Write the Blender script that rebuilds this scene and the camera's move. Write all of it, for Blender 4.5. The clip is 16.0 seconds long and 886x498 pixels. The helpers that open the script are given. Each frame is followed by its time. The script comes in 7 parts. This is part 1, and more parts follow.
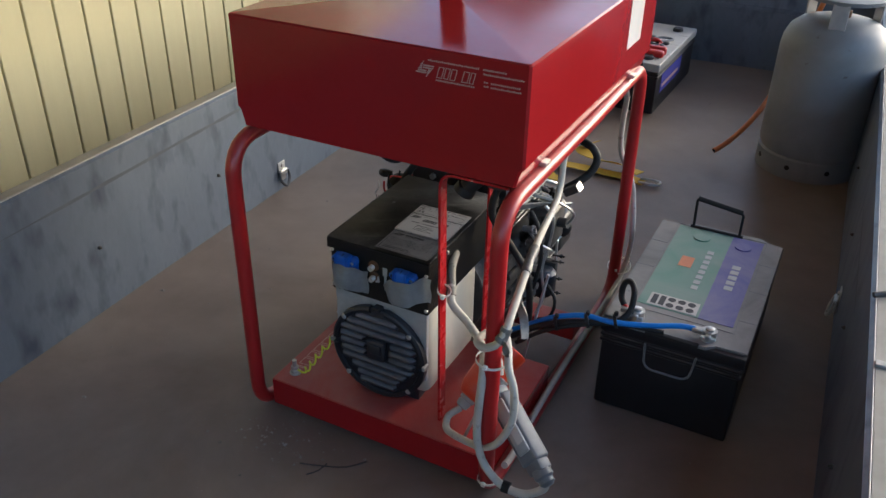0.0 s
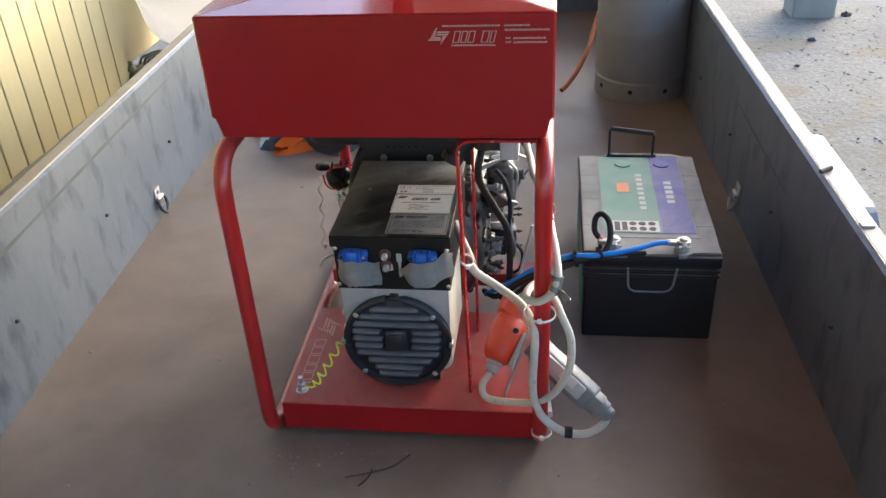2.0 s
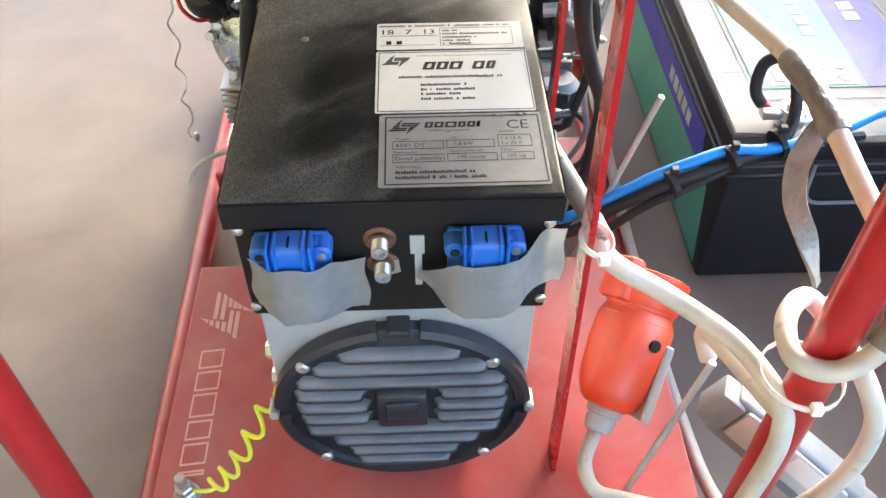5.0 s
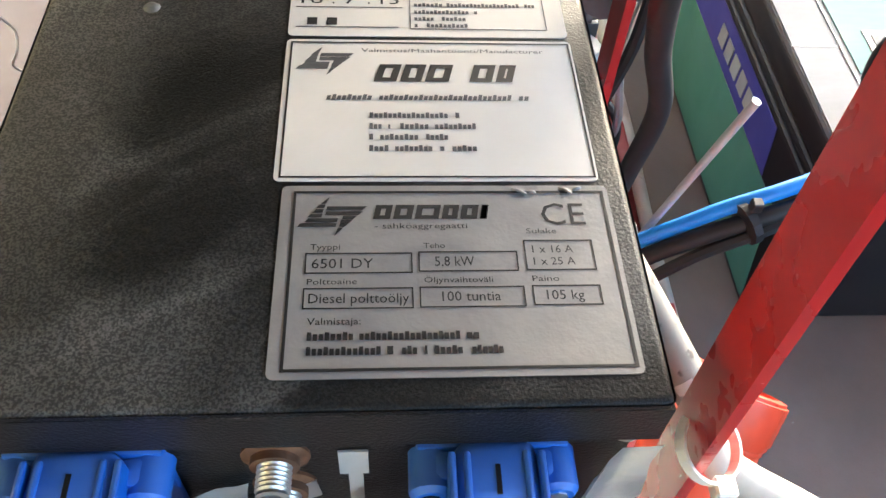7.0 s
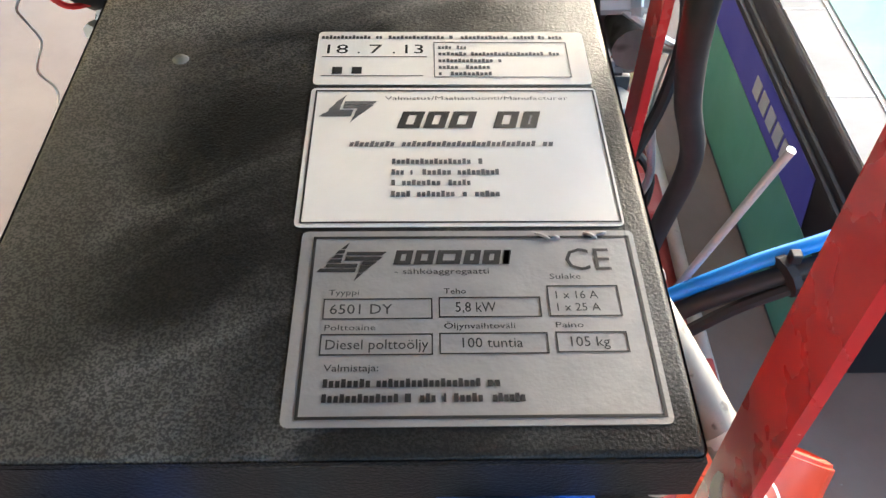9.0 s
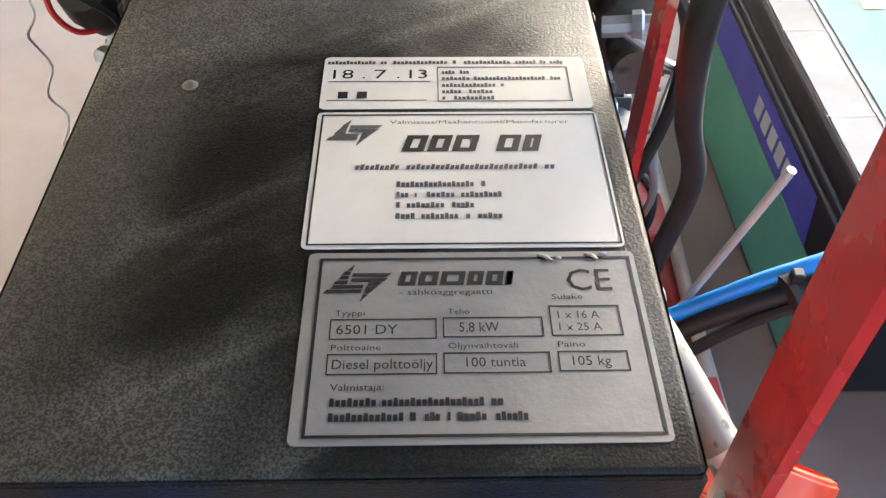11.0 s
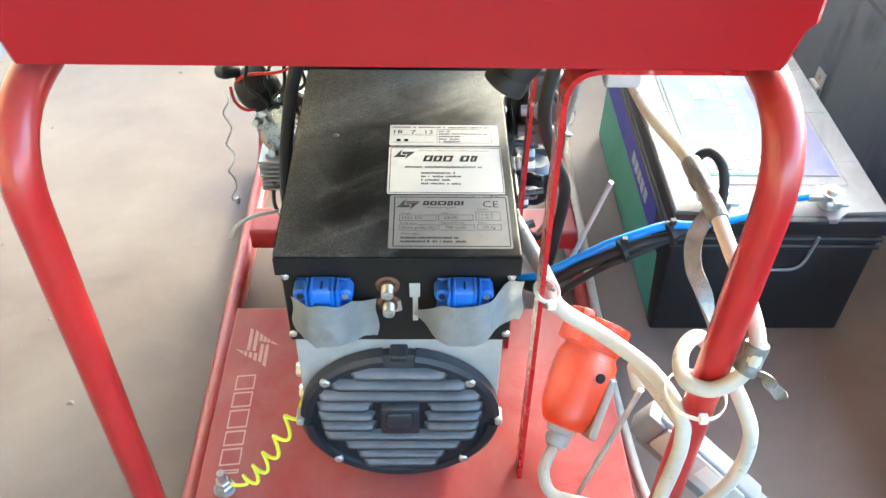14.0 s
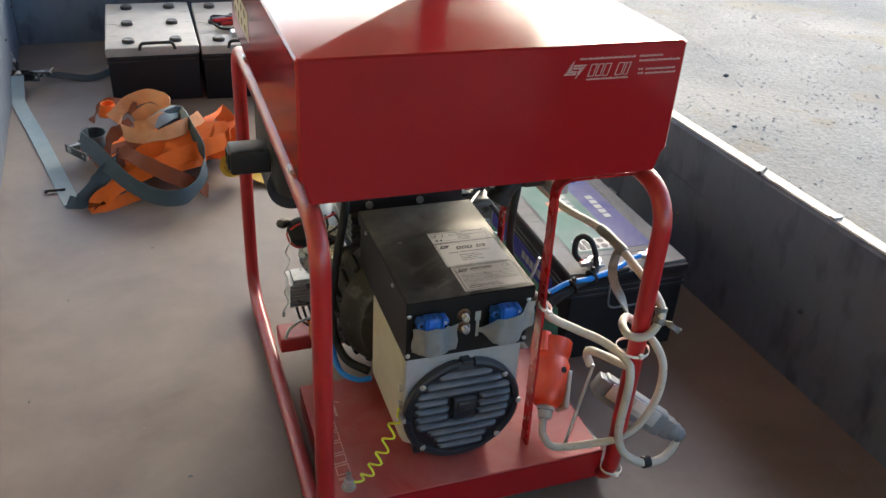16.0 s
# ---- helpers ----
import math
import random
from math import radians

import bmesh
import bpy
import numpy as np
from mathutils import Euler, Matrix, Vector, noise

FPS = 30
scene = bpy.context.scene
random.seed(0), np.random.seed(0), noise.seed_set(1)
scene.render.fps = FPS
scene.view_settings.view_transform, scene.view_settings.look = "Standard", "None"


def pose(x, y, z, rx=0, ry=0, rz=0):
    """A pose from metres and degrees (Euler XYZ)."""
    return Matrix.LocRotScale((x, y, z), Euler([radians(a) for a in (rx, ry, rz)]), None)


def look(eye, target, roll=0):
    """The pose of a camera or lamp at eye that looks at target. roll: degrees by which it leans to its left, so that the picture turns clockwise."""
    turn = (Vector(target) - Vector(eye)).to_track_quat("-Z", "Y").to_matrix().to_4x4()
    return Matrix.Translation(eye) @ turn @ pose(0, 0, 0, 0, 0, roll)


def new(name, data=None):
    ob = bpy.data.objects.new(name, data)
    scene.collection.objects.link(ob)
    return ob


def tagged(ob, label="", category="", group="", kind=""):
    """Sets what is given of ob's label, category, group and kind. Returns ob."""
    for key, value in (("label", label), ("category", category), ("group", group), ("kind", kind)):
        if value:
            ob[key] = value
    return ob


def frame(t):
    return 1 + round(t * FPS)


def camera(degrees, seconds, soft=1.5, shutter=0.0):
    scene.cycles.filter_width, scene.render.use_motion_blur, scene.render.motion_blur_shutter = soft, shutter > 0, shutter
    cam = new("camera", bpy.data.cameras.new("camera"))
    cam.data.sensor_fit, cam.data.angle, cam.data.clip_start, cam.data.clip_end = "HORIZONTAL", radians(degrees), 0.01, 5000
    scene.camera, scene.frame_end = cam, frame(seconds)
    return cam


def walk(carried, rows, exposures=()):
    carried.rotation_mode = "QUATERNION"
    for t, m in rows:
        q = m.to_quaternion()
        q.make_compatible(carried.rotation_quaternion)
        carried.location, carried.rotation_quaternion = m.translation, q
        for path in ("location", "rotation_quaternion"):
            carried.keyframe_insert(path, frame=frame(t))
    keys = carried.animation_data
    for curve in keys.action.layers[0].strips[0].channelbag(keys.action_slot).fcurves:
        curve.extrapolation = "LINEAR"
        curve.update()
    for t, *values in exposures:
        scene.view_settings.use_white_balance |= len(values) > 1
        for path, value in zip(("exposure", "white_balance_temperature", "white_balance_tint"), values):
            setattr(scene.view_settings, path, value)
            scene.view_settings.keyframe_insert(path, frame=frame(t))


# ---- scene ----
cam = camera(55.6, 16.0)
PATH = [
    (0, (0.926, 0.355, 1.266), (0.151, 1.896, 0.254), 1.2),
    (0.5, (0.822, 0.393, 1.234), (0.095, 1.952, 0.214), -1.4),
    (1, (0.718, 0.349, 1.233), (0.167, 1.976, 0.209), -1.6),
    (1.5, (0.581, 0.263, 1.225), (0.145, 1.91, 0.179), -3.6),
    (2, (0.485, 0.227, 1.236), (0.239, 1.913, 0.191), -3.2),
    (2.5, (0.346, 0.29, 1.208), (0.252, 1.993, 0.162), -2.9),
    (3, (0.166, 0.387, 1.186), (0.223, 2.084, 0.128), -2.2),
    (3.2, (0.108, 0.408, 1.177), (0.216, 2.098, 0.113), -2.0),
    (5.3, (0.22, 1.244, 0.765), (0.266, 2.528, -0.769), 0.3),
    (5.5, (0.206, 1.301, 0.731), (0.278, 2.535, -0.842), 1.7),
    (6, (0.21, 1.389, 0.702), (0.305, 2.566, -0.913), 3.2),
    (6.5, (0.215, 1.407, 0.683), (0.343, 2.576, -0.935), 4.7),
    (7, (0.222, 1.414, 0.678), (0.36, 2.624, -0.909), 4.8),
    (7.5, (0.225, 1.415, 0.674), (0.322, 2.677, -0.875), 3.2),
    (8, (0.226, 1.416, 0.672), (0.288, 2.68, -0.877), 1.9),
    (8.5, (0.228, 1.415, 0.672), (0.288, 2.698, -0.862), 1.7),
    (9, (0.228, 1.414, 0.671), (0.276, 2.735, -0.831), 1.3),
    (9.5, (0.229, 1.414, 0.671), (0.272, 2.749, -0.817), 0.9),
    (10, (0.228, 1.413, 0.673), (0.268, 2.752, -0.812), 0.7),
    (12.5, (0.229, 1.391, 0.688), (0.259, 2.77, -0.76), 0.7),
    (13, (0.23, 1.356, 0.723), (0.254, 2.741, -0.72), 0.4),
    (13.5, (0.233, 1.226, 0.822), (0.263, 2.633, -0.599), 0.3),
    (14, (0.218, 0.976, 0.976), (0.267, 2.439, -0.386), 1.5),
    (14.5, (0.135, 0.628, 1.099), (0.2, 2.226, -0.102), 2.0),
    (15, (0.073, 0.458, 1.178), (0.315, 2.131, 0.109), 4.3),
    (15.5, (-0.061, 0.445, 1.191), (0.383, 2.1, 0.159), 5.4),
    (16, (-0.257, 0.475, 1.215), (0.35, 2.085, 0.195), 3.7),
]
EXPOSURES = [(0.0, 1.58, 5630, 10), (0.5, 2.03, 5680, 11), (1.0, 2.93, 5780, 9), (1.5, 2.88, 5880, 9), (2.0, 2.58, 5920, 10), (2.5, 2.53, 5920, 10), (3.2, 2.93, 5820, 10), (5.3, 4.15, 5900, 7), (6.0, 4.22, 5860, 7), (6.5, 4.15, 5860, 7), (7.0, 3.92, 5900, 8), (10.0, 3.90, 5800, 8), (12.5, 3.80, 5720, 7), (13.0, 3.90, 5700, 5), (14.0, 4.30, 5670, 0), (14.5, 3.92, 5820, 8), (15.0, 3.40, 6020, 9), (15.5, 2.20, 5980, 8), (16.0, 2.50, 5970, 8)]
walk(cam, [(t, look(eye, target, roll)) for t, eye, target, roll in PATH], EXPOSURES)

# ---------------------------------------------------------------- light
world = bpy.data.worlds.new("world")
scene.world = world
world.use_nodes = True
_bg = world.node_tree.nodes["Background"]
_sky = world.node_tree.nodes.new("ShaderNodeTexSky")
_sky.sky_type, _sky.sun_disc = "NISHITA", False
_sky.sun_elevation, _sky.sun_rotation = radians(19), radians(35)
_sky.air_density, _sky.dust_density, _sky.ozone_density = 1.0, 3.0, 1.5
world.node_tree.links.new(_sky.outputs[0], _bg.inputs[0])
_bg.inputs[1].default_value = 0.15
sun = new("sun", bpy.data.lights.new("sun", "SUN"))
sun.data.energy, sun.data.angle, sun.data.color = 0.09, radians(36), (1.0, 0.98, 0.96)
sun.matrix_world = look((3.5, 5, 2.0), (0, 0, 0))

# ---------------------------------------------------------------- helpers for meshes
def thing(name, at, label, category, group=""):
    ob = new(name)
    ob.location = at
    ob.empty_display_size = 0.05
    tagged(ob, label, category, group)
    ob["base"] = at
    return ob


def root_of(ob):
    while ob.parent:
        ob = ob.parent
    return ob


def part(name, bm, material, parent=None, label="", smooth=False):
    """One mesh object; its vertices are given in world metres."""
    me = bpy.data.meshes.new(name)
    bmesh.ops.recalc_face_normals(bm, faces=bm.faces)
    bm.to_mesh(me)
    bm.free()
    for m in material if isinstance(material, (list, tuple)) else (material,):
        me.materials.append(m)
    if smooth:
        me.polygons.foreach_set("use_smooth", [True] * len(me.polygons))
        me.set_sharp_from_angle(angle=radians(38))
    ob = new(name, me)
    if parent:
        ob.parent = parent
        if parent.type == "EMPTY":
            ob.matrix_parent_inverse = Matrix.Translation(-parent.location)
    if label:
        tagged(ob, label)
    return ob


def bx(bm, x0, x1, y0, y1, z0, z1, bevel=0.0, seg=2, m=None, mat=0):
    """A box, its edges rounded by bevel."""
    old = set(bm.verts)
    vs = [bm.verts.new(p) for p in ((x0, y0, z0), (x1, y0, z0), (x1, y1, z0), (x0, y1, z0), (x0, y0, z1), (x1, y0, z1), (x1, y1, z1), (x0, y1, z1))]
    fs = [bm.faces.new([vs[i] for i in f]) for f in ((3, 2, 1, 0), (4, 5, 6, 7), (0, 1, 5, 4), (1, 2, 6, 5), (2, 3, 7, 6), (3, 0, 4, 7))]
    for f in fs:
        f.material_index = mat
    if bevel:
        es = {e for f in fs for e in f.edges}
        bmesh.ops.bevel(bm, geom=list(es), offset=bevel, segments=seg, profile=0.5, affect="EDGES")
    if m is not None:
        for v in bm.verts:
            if v not in old:
                v.co = m @ v.co
    return bm


def ring_pts(c, u, v, r, n):
    return [c + u * (r * math.cos(2 * math.pi * k / n)) + v * (r * math.sin(2 * math.pi * k / n)) for k in range(n)]


def skin(bm, rings, cap=True, mat=0, closed=False):
    vr = [[bm.verts.new(p) for p in r] for r in rings]
    pairs = list(zip(vr, vr[1:])) + ([(vr[-1], vr[0])] if closed else [])
    n = len(vr[0])
    for a, b in pairs:
        for k in range(n):
            bm.faces.new((a[k], a[(k + 1) % n], b[(k + 1) % n], b[k])).material_index = mat
    if cap and not closed:
        bm.faces.new(vr[0][::-1]).material_index = mat
        bm.faces.new(vr[-1]).material_index = mat
    return bm


def glide(pts, per=6):
    """Points on a smooth line through pts."""
    p = [Vector(q) for q in pts]
    out = []
    for k in range(len(p) - 1):
        a, b, c, d = p[max(k - 1, 0)], p[k], p[k + 1], p[min(k + 2, len(p) - 1)]
        for j in range(per):
            t = j / per
            out.append(0.5 * ((2 * b) + (c - a) * t + (2 * a - 5 * b + 4 * c - d) * t * t + (3 * b - a - 3 * c + d) * t**3))
    out.append(p[-1])
    return out


def tube(bm, pts, r, n=10, per=6, smooth_line=True, mat=0, closed=False):
    line = glide(pts, per) if smooth_line else [Vector(q) for q in pts]
    rings, u = [], None
    for k, p in enumerate(line):
        a, b = line[max(k - 1, 0)], line[min(k + 1, len(line) - 1)]
        if closed:
            a, b = line[(k - 1) % len(line)], line[(k + 1) % len(line)]
        d = (b - a).normalized()
        if u is None:
            u = d.orthogonal().normalized()
        u = (u - d * u.dot(d)).normalized()
        rr = r(k / max(1, len(line) - 1)) if callable(r) else r
        rings.append(ring_pts(p, u, d.cross(u), rr, n))
    return skin(bm, rings, True, mat, closed)


def bent(pts, radius, seg=6):
    """A line with its corners rounded by radius."""
    p = [Vector(q) for q in pts]
    out = [p[0]]
    for a, b, c in zip(p, p[1:], p[2:]):
        u, w = (a - b).normalized(), (c - b).normalized()
        r = min(radius, (a - b).length * 0.49, (c - b).length * 0.49)
        for k in range(seg + 1):
            t = k / seg
            out.append((b + u * r) * (1 - t) ** 2 + b * 2 * t * (1 - t) + (b + w * r) * t * t)
    return out + [p[-1]]


def rod(bm, a, b, r, r2=None, n=14, mat=0):
    a, b = Vector(a), Vector(b)
    d = (b - a).normalized()
    u = d.orthogonal().normalized()
    v = d.cross(u)
    return skin(bm, [ring_pts(a, u, v, r, n), ring_pts(b, u, v, r if r2 is None else r2, n)], True, mat)


def lathe(bm, base, axis, prof, n=24, mat=0):
    """Turns a profile of (radius, height) about an axis."""
    base, d = Vector(base), Vector(axis).normalized()
    u = d.orthogonal().normalized()
    v = d.cross(u)
    return skin(bm, [ring_pts(base + d * h, u, v, max(r, 1e-4), n) for r, h in prof], True, mat)


def strap(bm, pts, width, side=None, thick=0.0016, per=8, mat=0, twist=None):
    """A flat band along a line; side is the way of its width."""
    line = glide(pts, per)
    rings = []
    for k, p in enumerate(line):
        a, b = line[max(k - 1, 0)], line[min(k + 1, len(line) - 1)]
        d = (b - a).normalized()
        s = Vector(side) if side is not None else d.cross(Vector((0, 0, 1)))
        if twist:
            s = Matrix.Rotation(twist(k / (len(line) - 1)), 3, d) @ s
        s = s - d * s.dot(d)
        s = s.normalized() if s.length > 1e-5 else d.orthogonal().normalized()
        nrm = d.cross(s).normalized()
        h, w = thick / 2, width / 2
        rings.append([p + s * w + nrm * h, p - s * w + nrm * h, p - s * w - nrm * h, p + s * w - nrm * h])
    return skin(bm, rings, True, mat)


def hexnut(bm, c, axis, r, h, mat=0):
    return lathe(bm, c, axis, [(r, 0), (r, h * 0.8), (r * 0.85, h)], 6, mat)


def slab(bm, m, x0, x1, y0, y1, h=0.0004, mat=0):
    """A thin plate in the plane frame m."""
    return bx(bm, x0, x1, y0, y1, 0.0, h, m=m, mat=mat)


def plane_frame(o, u, v):
    u, v = Vector(u).normalized(), Vector(v).normalized()
    n = u.cross(v)
    return Matrix(((u.x, v.x, n.x, o[0]), (u.y, v.y, n.y, o[1]), (u.z, v.z, n.z, o[2]), (0, 0, 0, 1)))


def written(name, text, m, x0, x1, y, cap, material, parent):
    """Letters in the plane frame m, from x0 to x1, standing on y, cap high."""
    cu = bpy.data.curves.new(name, "FONT")
    cu.body, cu.size, cu.resolution_u = text, 1.0, 2
    tmp = bpy.data.objects.new(name, cu)
    me = bpy.data.meshes.new_from_object(tmp)
    bpy.data.objects.remove(tmp)
    co = np.empty(len(me.vertices) * 3)
    me.vertices.foreach_get("co", co)
    co = co.reshape(-1, 3)
    lo, hi = co[:, 0].min(), co[:, 0].max()
    for v in me.vertices:
        v.co = m @ Vector((x0 + (v.co.x - lo) / (hi - lo) * (x1 - x0), y + v.co.y / 0.69 * cap, 0.0))
    me.materials.append(material)
    ob = new(name, me)
    ob.parent = parent
    return ob


def poly(bm, m, pts, h=0.0001):
    """A thin plate with the given outline in the plane frame m."""
    lo, hi = ([bm.verts.new(m @ Vector((x, y, z))) for x, y in pts] for z in (0.0, h))
    bm.faces.new(lo[::-1])
    bm.faces.new(hi)
    n = len(pts)
    for k in range(n):
        bm.faces.new((lo[k], lo[(k + 1) % n], hi[(k + 1) % n], hi[k]))


def bolt_logo(bm, m, x, y, w, h, thick):
    """Two interlocked wedges of stripes, w wide and h high, with the corner at x, y."""
    rows = ((0.00, 0.57, 0.28), (0.11, 0.59, 0.40), (0.15, 0.345, 0.52), (0.22, 0.36, 0.64), (0.27, 0.385, 0.76), (0.415, 1.0, 0.71), (0.40, 0.94, 0.575), (0.665, 0.855, 0.46), (0.635, 0.785, 0.36), (0.62, 0.72, 0.265))
    for a, b, c in rows:
        d = thick / h
        la = 0.30 * d if b < 0.6 else 0.08 * d
        lb = 0.10 * d if b < 0.6 else 0.42 * d
        poly(bm, m, [(x + (a - la) * w, y + (c - d / 2) * h), (x + (b - lb) * w, y + (c - d / 2) * h), (x + (b + lb) * w, y + (c + d / 2) * h), (x + (a + la) * w, y + (c + d / 2) * h)])
    poly(bm, m, [(x + 0.32 * w, y + 0.83 * h), (x + 0.40 * w, y + 0.83 * h), (x + 0.45 * w, y + h)])
    poly(bm, m, [(x + 0.55 * w, y), (x + 0.68 * w, y + 0.20 * h), (x + 0.60 * w, y + 0.20 * h)])


def blocks(bm, m, cells, y, h, slant, w):
    """Bold leaning print, as hollow blocks with a stroke of w."""
    for a, b in cells:
        def q(u, v):
            return (a + u + slant * v, y + v)
        d = b - a
        for pts in (((0, 0), (w, 0), (w, h), (0, h)), ((d - w, 0), (d, 0), (d, h), (d - w, h)), ((w, 0), (d - w, 0), (d - w, w * 0.75), (w, w * 0.75)), ((w, h - w * 0.75), (d - w, h - w * 0.75), (d - w, h), (w, h))):
            poly(bm, m, [q(u, v) for u, v in pts])


def ticks(bm, m, words, y, h, pitch=1.75, slant=0.0):
    """A line of small print that cannot be read: words as rows of narrow bars."""
    for a, b in words:
        n = max(1, round((b - a) / pitch))
        w = (b - a) / n
        for k in range(n):
            x, t = a + k * w, h * (0.78 if (k * 7 + int(a)) % 3 else 1.0)
            poly(bm, m, [(x, y), (x + w * 0.74, y), (x + w * 0.74 + slant * t, y + t), (x + slant * t, y + t)])

# ---------------------------------------------------------------- materials
def surface(name, c1, c2=None, scale=6.0, rough=0.5, rough2=None, metal=0.0, grain=0.0, grain_scale=300.0, fine=0.0, dust=None, dust_amount=0.0, dust_scale=9.0, coat=0.0, stretch=(1, 1, 1), spots=None, spots_scale=40.0, spots_at=0.72, island=0.0, lift=0.0, lift_scale=4.0, dust_lo=0.3, dust_hi=0.72, speck=0.0, turn=0.0, spots_soft=0.05, swirl=0.8, spec=0.5):
    """A procedural surface: two tones in large clouds, fine speckle, grain in relief, dust that lies on what faces up."""
    m = bpy.data.materials.new(name)
    m.use_nodes = True
    nt = m.node_tree
    nd, ln = nt.nodes, nt.links
    b = nd["Principled BSDF"]
    co = nd.new("ShaderNodeTexCoord")
    mp = nd.new("ShaderNodeMapping")
    mp.inputs["Scale"].default_value = stretch
    mp.inputs["Rotation"].default_value = (0, 0, radians(turn))
    ln.new(co.outputs["Object"], mp.inputs[0])

    def cloud(s, detail=5.0, rgh=0.6, dist=0.0, plain=False):
        n = nd.new("ShaderNodeTexNoise")
        n.inputs["Scale"].default_value, n.inputs["Detail"].default_value, n.inputs["Roughness"].default_value = s, detail, rgh
        n.inputs["Distortion"].default_value = dist
        ln.new(co.outputs["Object"] if plain else mp.outputs[0], n.inputs["Vector"])
        return n.outputs["Fac"]

    def ramp(x, a, z):
        r = nd.new("ShaderNodeMapRange")
        r.inputs["From Min"].default_value, r.inputs["From Max"].default_value = a, z
        ln.new(x, r.inputs["Value"])
        return r.outputs[0]

    def mix(f, a, c):
        n = nd.new("ShaderNodeMix")
        n.data_type = "RGBA"
        ln.new(f, n.inputs[0])
        for src, k in ((a, 6), (c, 7)):
            if isinstance(src, tuple):
                n.inputs[k].default_value = (*src[:3], 1)
            else:
                ln.new(src, n.inputs[k])
        return n.outputs[2]

    def times(a, c):
        n = nd.new("ShaderNodeMath")
        n.operation = "MULTIPLY"
        for src, k in ((a, 0), (c, 1)):
            if isinstance(src, float):
                n.inputs[k].default_value = src
            else:
                ln.new(src, n.inputs[k])
        return n.outputs[0]

    c2 = c2 or tuple(v * 0.8 for v in c1)
    big = ramp(cloud(scale, 6.0, 0.62, 0.6), 0.32, 0.68)
    col = mix(big, tuple(c1), tuple(c2))
    if fine:
        f = times(ramp(cloud(grain_scale * 0.6, 2.0), 0.35, 0.7), float(fine))
        col = mix(f, col, tuple(v * 0.45 for v in c1))
    if spots:
        sp = ramp(cloud(spots_scale, 3.0, 0.5), spots_at, spots_at + spots_soft)
        col = mix(sp, col, tuple(spots))
    if island:
        oi = nd.new("ShaderNodeObjectInfo")
        col = mix(times(oi.outputs["Random"], float(island)), col, tuple(v * 0.6 for v in c1))
    rg = nd.new("ShaderNodeMapRange")
    rg.inputs["To Min"].default_value, rg.inputs["To Max"].default_value = rough, rough2 if rough2 is not None else min(1.0, rough + 0.12)
    ln.new(cloud(scale * 2.7, 4.0), rg.inputs["Value"])
    rgh = rg.outputs[0]
    if dust:
        geo = nd.new("ShaderNodeNewGeometry")
        sx = nd.new("ShaderNodeSeparateXYZ")
        ln.new(geo.outputs["Normal"], sx.inputs[0])
        up = ramp(sx.outputs["Z"], 0.1, 0.9)
        cl = ramp(cloud(dust_scale, 7.0, 0.65, swirl), dust_lo, dust_hi)
        if speck:
            sp = ramp(cloud(grain_scale, 2.0, plain=True), 0.46, 0.64)
            ma = nd.new("ShaderNodeMath")
            ma.operation = "MULTIPLY_ADD"
            ln.new(sp, ma.inputs[0])
            ma.inputs[1].default_value, ma.inputs[2].default_value = speck, 1.0 - speck
            cl = times(cl, ma.outputs[0])
            mb = nd.new("ShaderNodeMath")
            mb.operation = "MULTIPLY_ADD"
            ln.new(sp, mb.inputs[0])
            mb.inputs[1].default_value = 0.05
            ln.new(cl, mb.inputs[2])
            cl = mb.outputs[0]
        f = times(times(up, cl), float(dust_amount))
        col = mix(f, col, tuple(dust))
        rr = nd.new("ShaderNodeMix")
        ln.new(f, rr.inputs[0])
        ln.new(rgh, rr.inputs[2])
        rr.inputs[3].default_value = 0.9
        rgh = rr.outputs[0]
    ln.new(col, b.inputs["Base Color"])
    ln.new(rgh, b.inputs["Roughness"])
    b.inputs["Metallic"].default_value = metal
    b.inputs["Specular IOR Level"].default_value = spec
    b.inputs["Coat Weight"].default_value = coat
    b.inputs["Coat Roughness"].default_value = 0.12
    last = None
    for amount, sc, dist in ((grain, grain_scale, 0.0008), (lift, lift_scale, 0.004)):
        if amount:
            bp = nd.new("ShaderNodeBump")
            bp.inputs["Strength"].default_value, bp.inputs["Distance"].default_value = amount, dist
            ln.new(cloud(sc, 3.0, plain=True), bp.inputs["Height"])
            if last:
                ln.new(last, bp.inputs["Normal"])
            last = bp.outputs[0]
    if last:
        ln.new(last, b.inputs["Normal"])
    return m


DUST = (0.42, 0.38, 0.33)
M_RED = surface("red_paint", (0.300, 0.0115, 0.0145), (0.262, 0.010, 0.0125), 3.0, 0.07, 0.16, grain=0.02, grain_scale=140, lift=0.05, lift_scale=5, dust=(0.40, 0.27, 0.18), dust_amount=0.05, dust_scale=5, spec=0.30)
M_RED_DUSTY = surface("dusty_red_paint", (0.40, 0.022, 0.02), (0.33, 0.02, 0.018), 5.0, 0.35, 0.5, dust=(0.43, 0.285, 0.25), dust_amount=0.42, dust_scale=7, grain=0.08)
M_RED_TUBE = surface("red_tube_paint", (0.38, 0.013, 0.014), (0.31, 0.011, 0.012), 8.0, 0.24, 0.38, dust=(0.5, 0.34, 0.3), dust_amount=0.25, spots=(0.2, 0.1, 0.08), spots_scale=90, spots_at=0.74, coat=0.2)
M_RED_SCUFFED = surface("scuffed_red_bar_paint", (0.40, 0.013, 0.015), (0.33, 0.011, 0.013), 8.0, 0.2, 0.34, dust=(0.5, 0.34, 0.3), dust_amount=0.12, spots=(0.50, 0.30, 0.27), spots_scale=26, spots_at=0.69, spots_soft=0.03, spec=0.35)
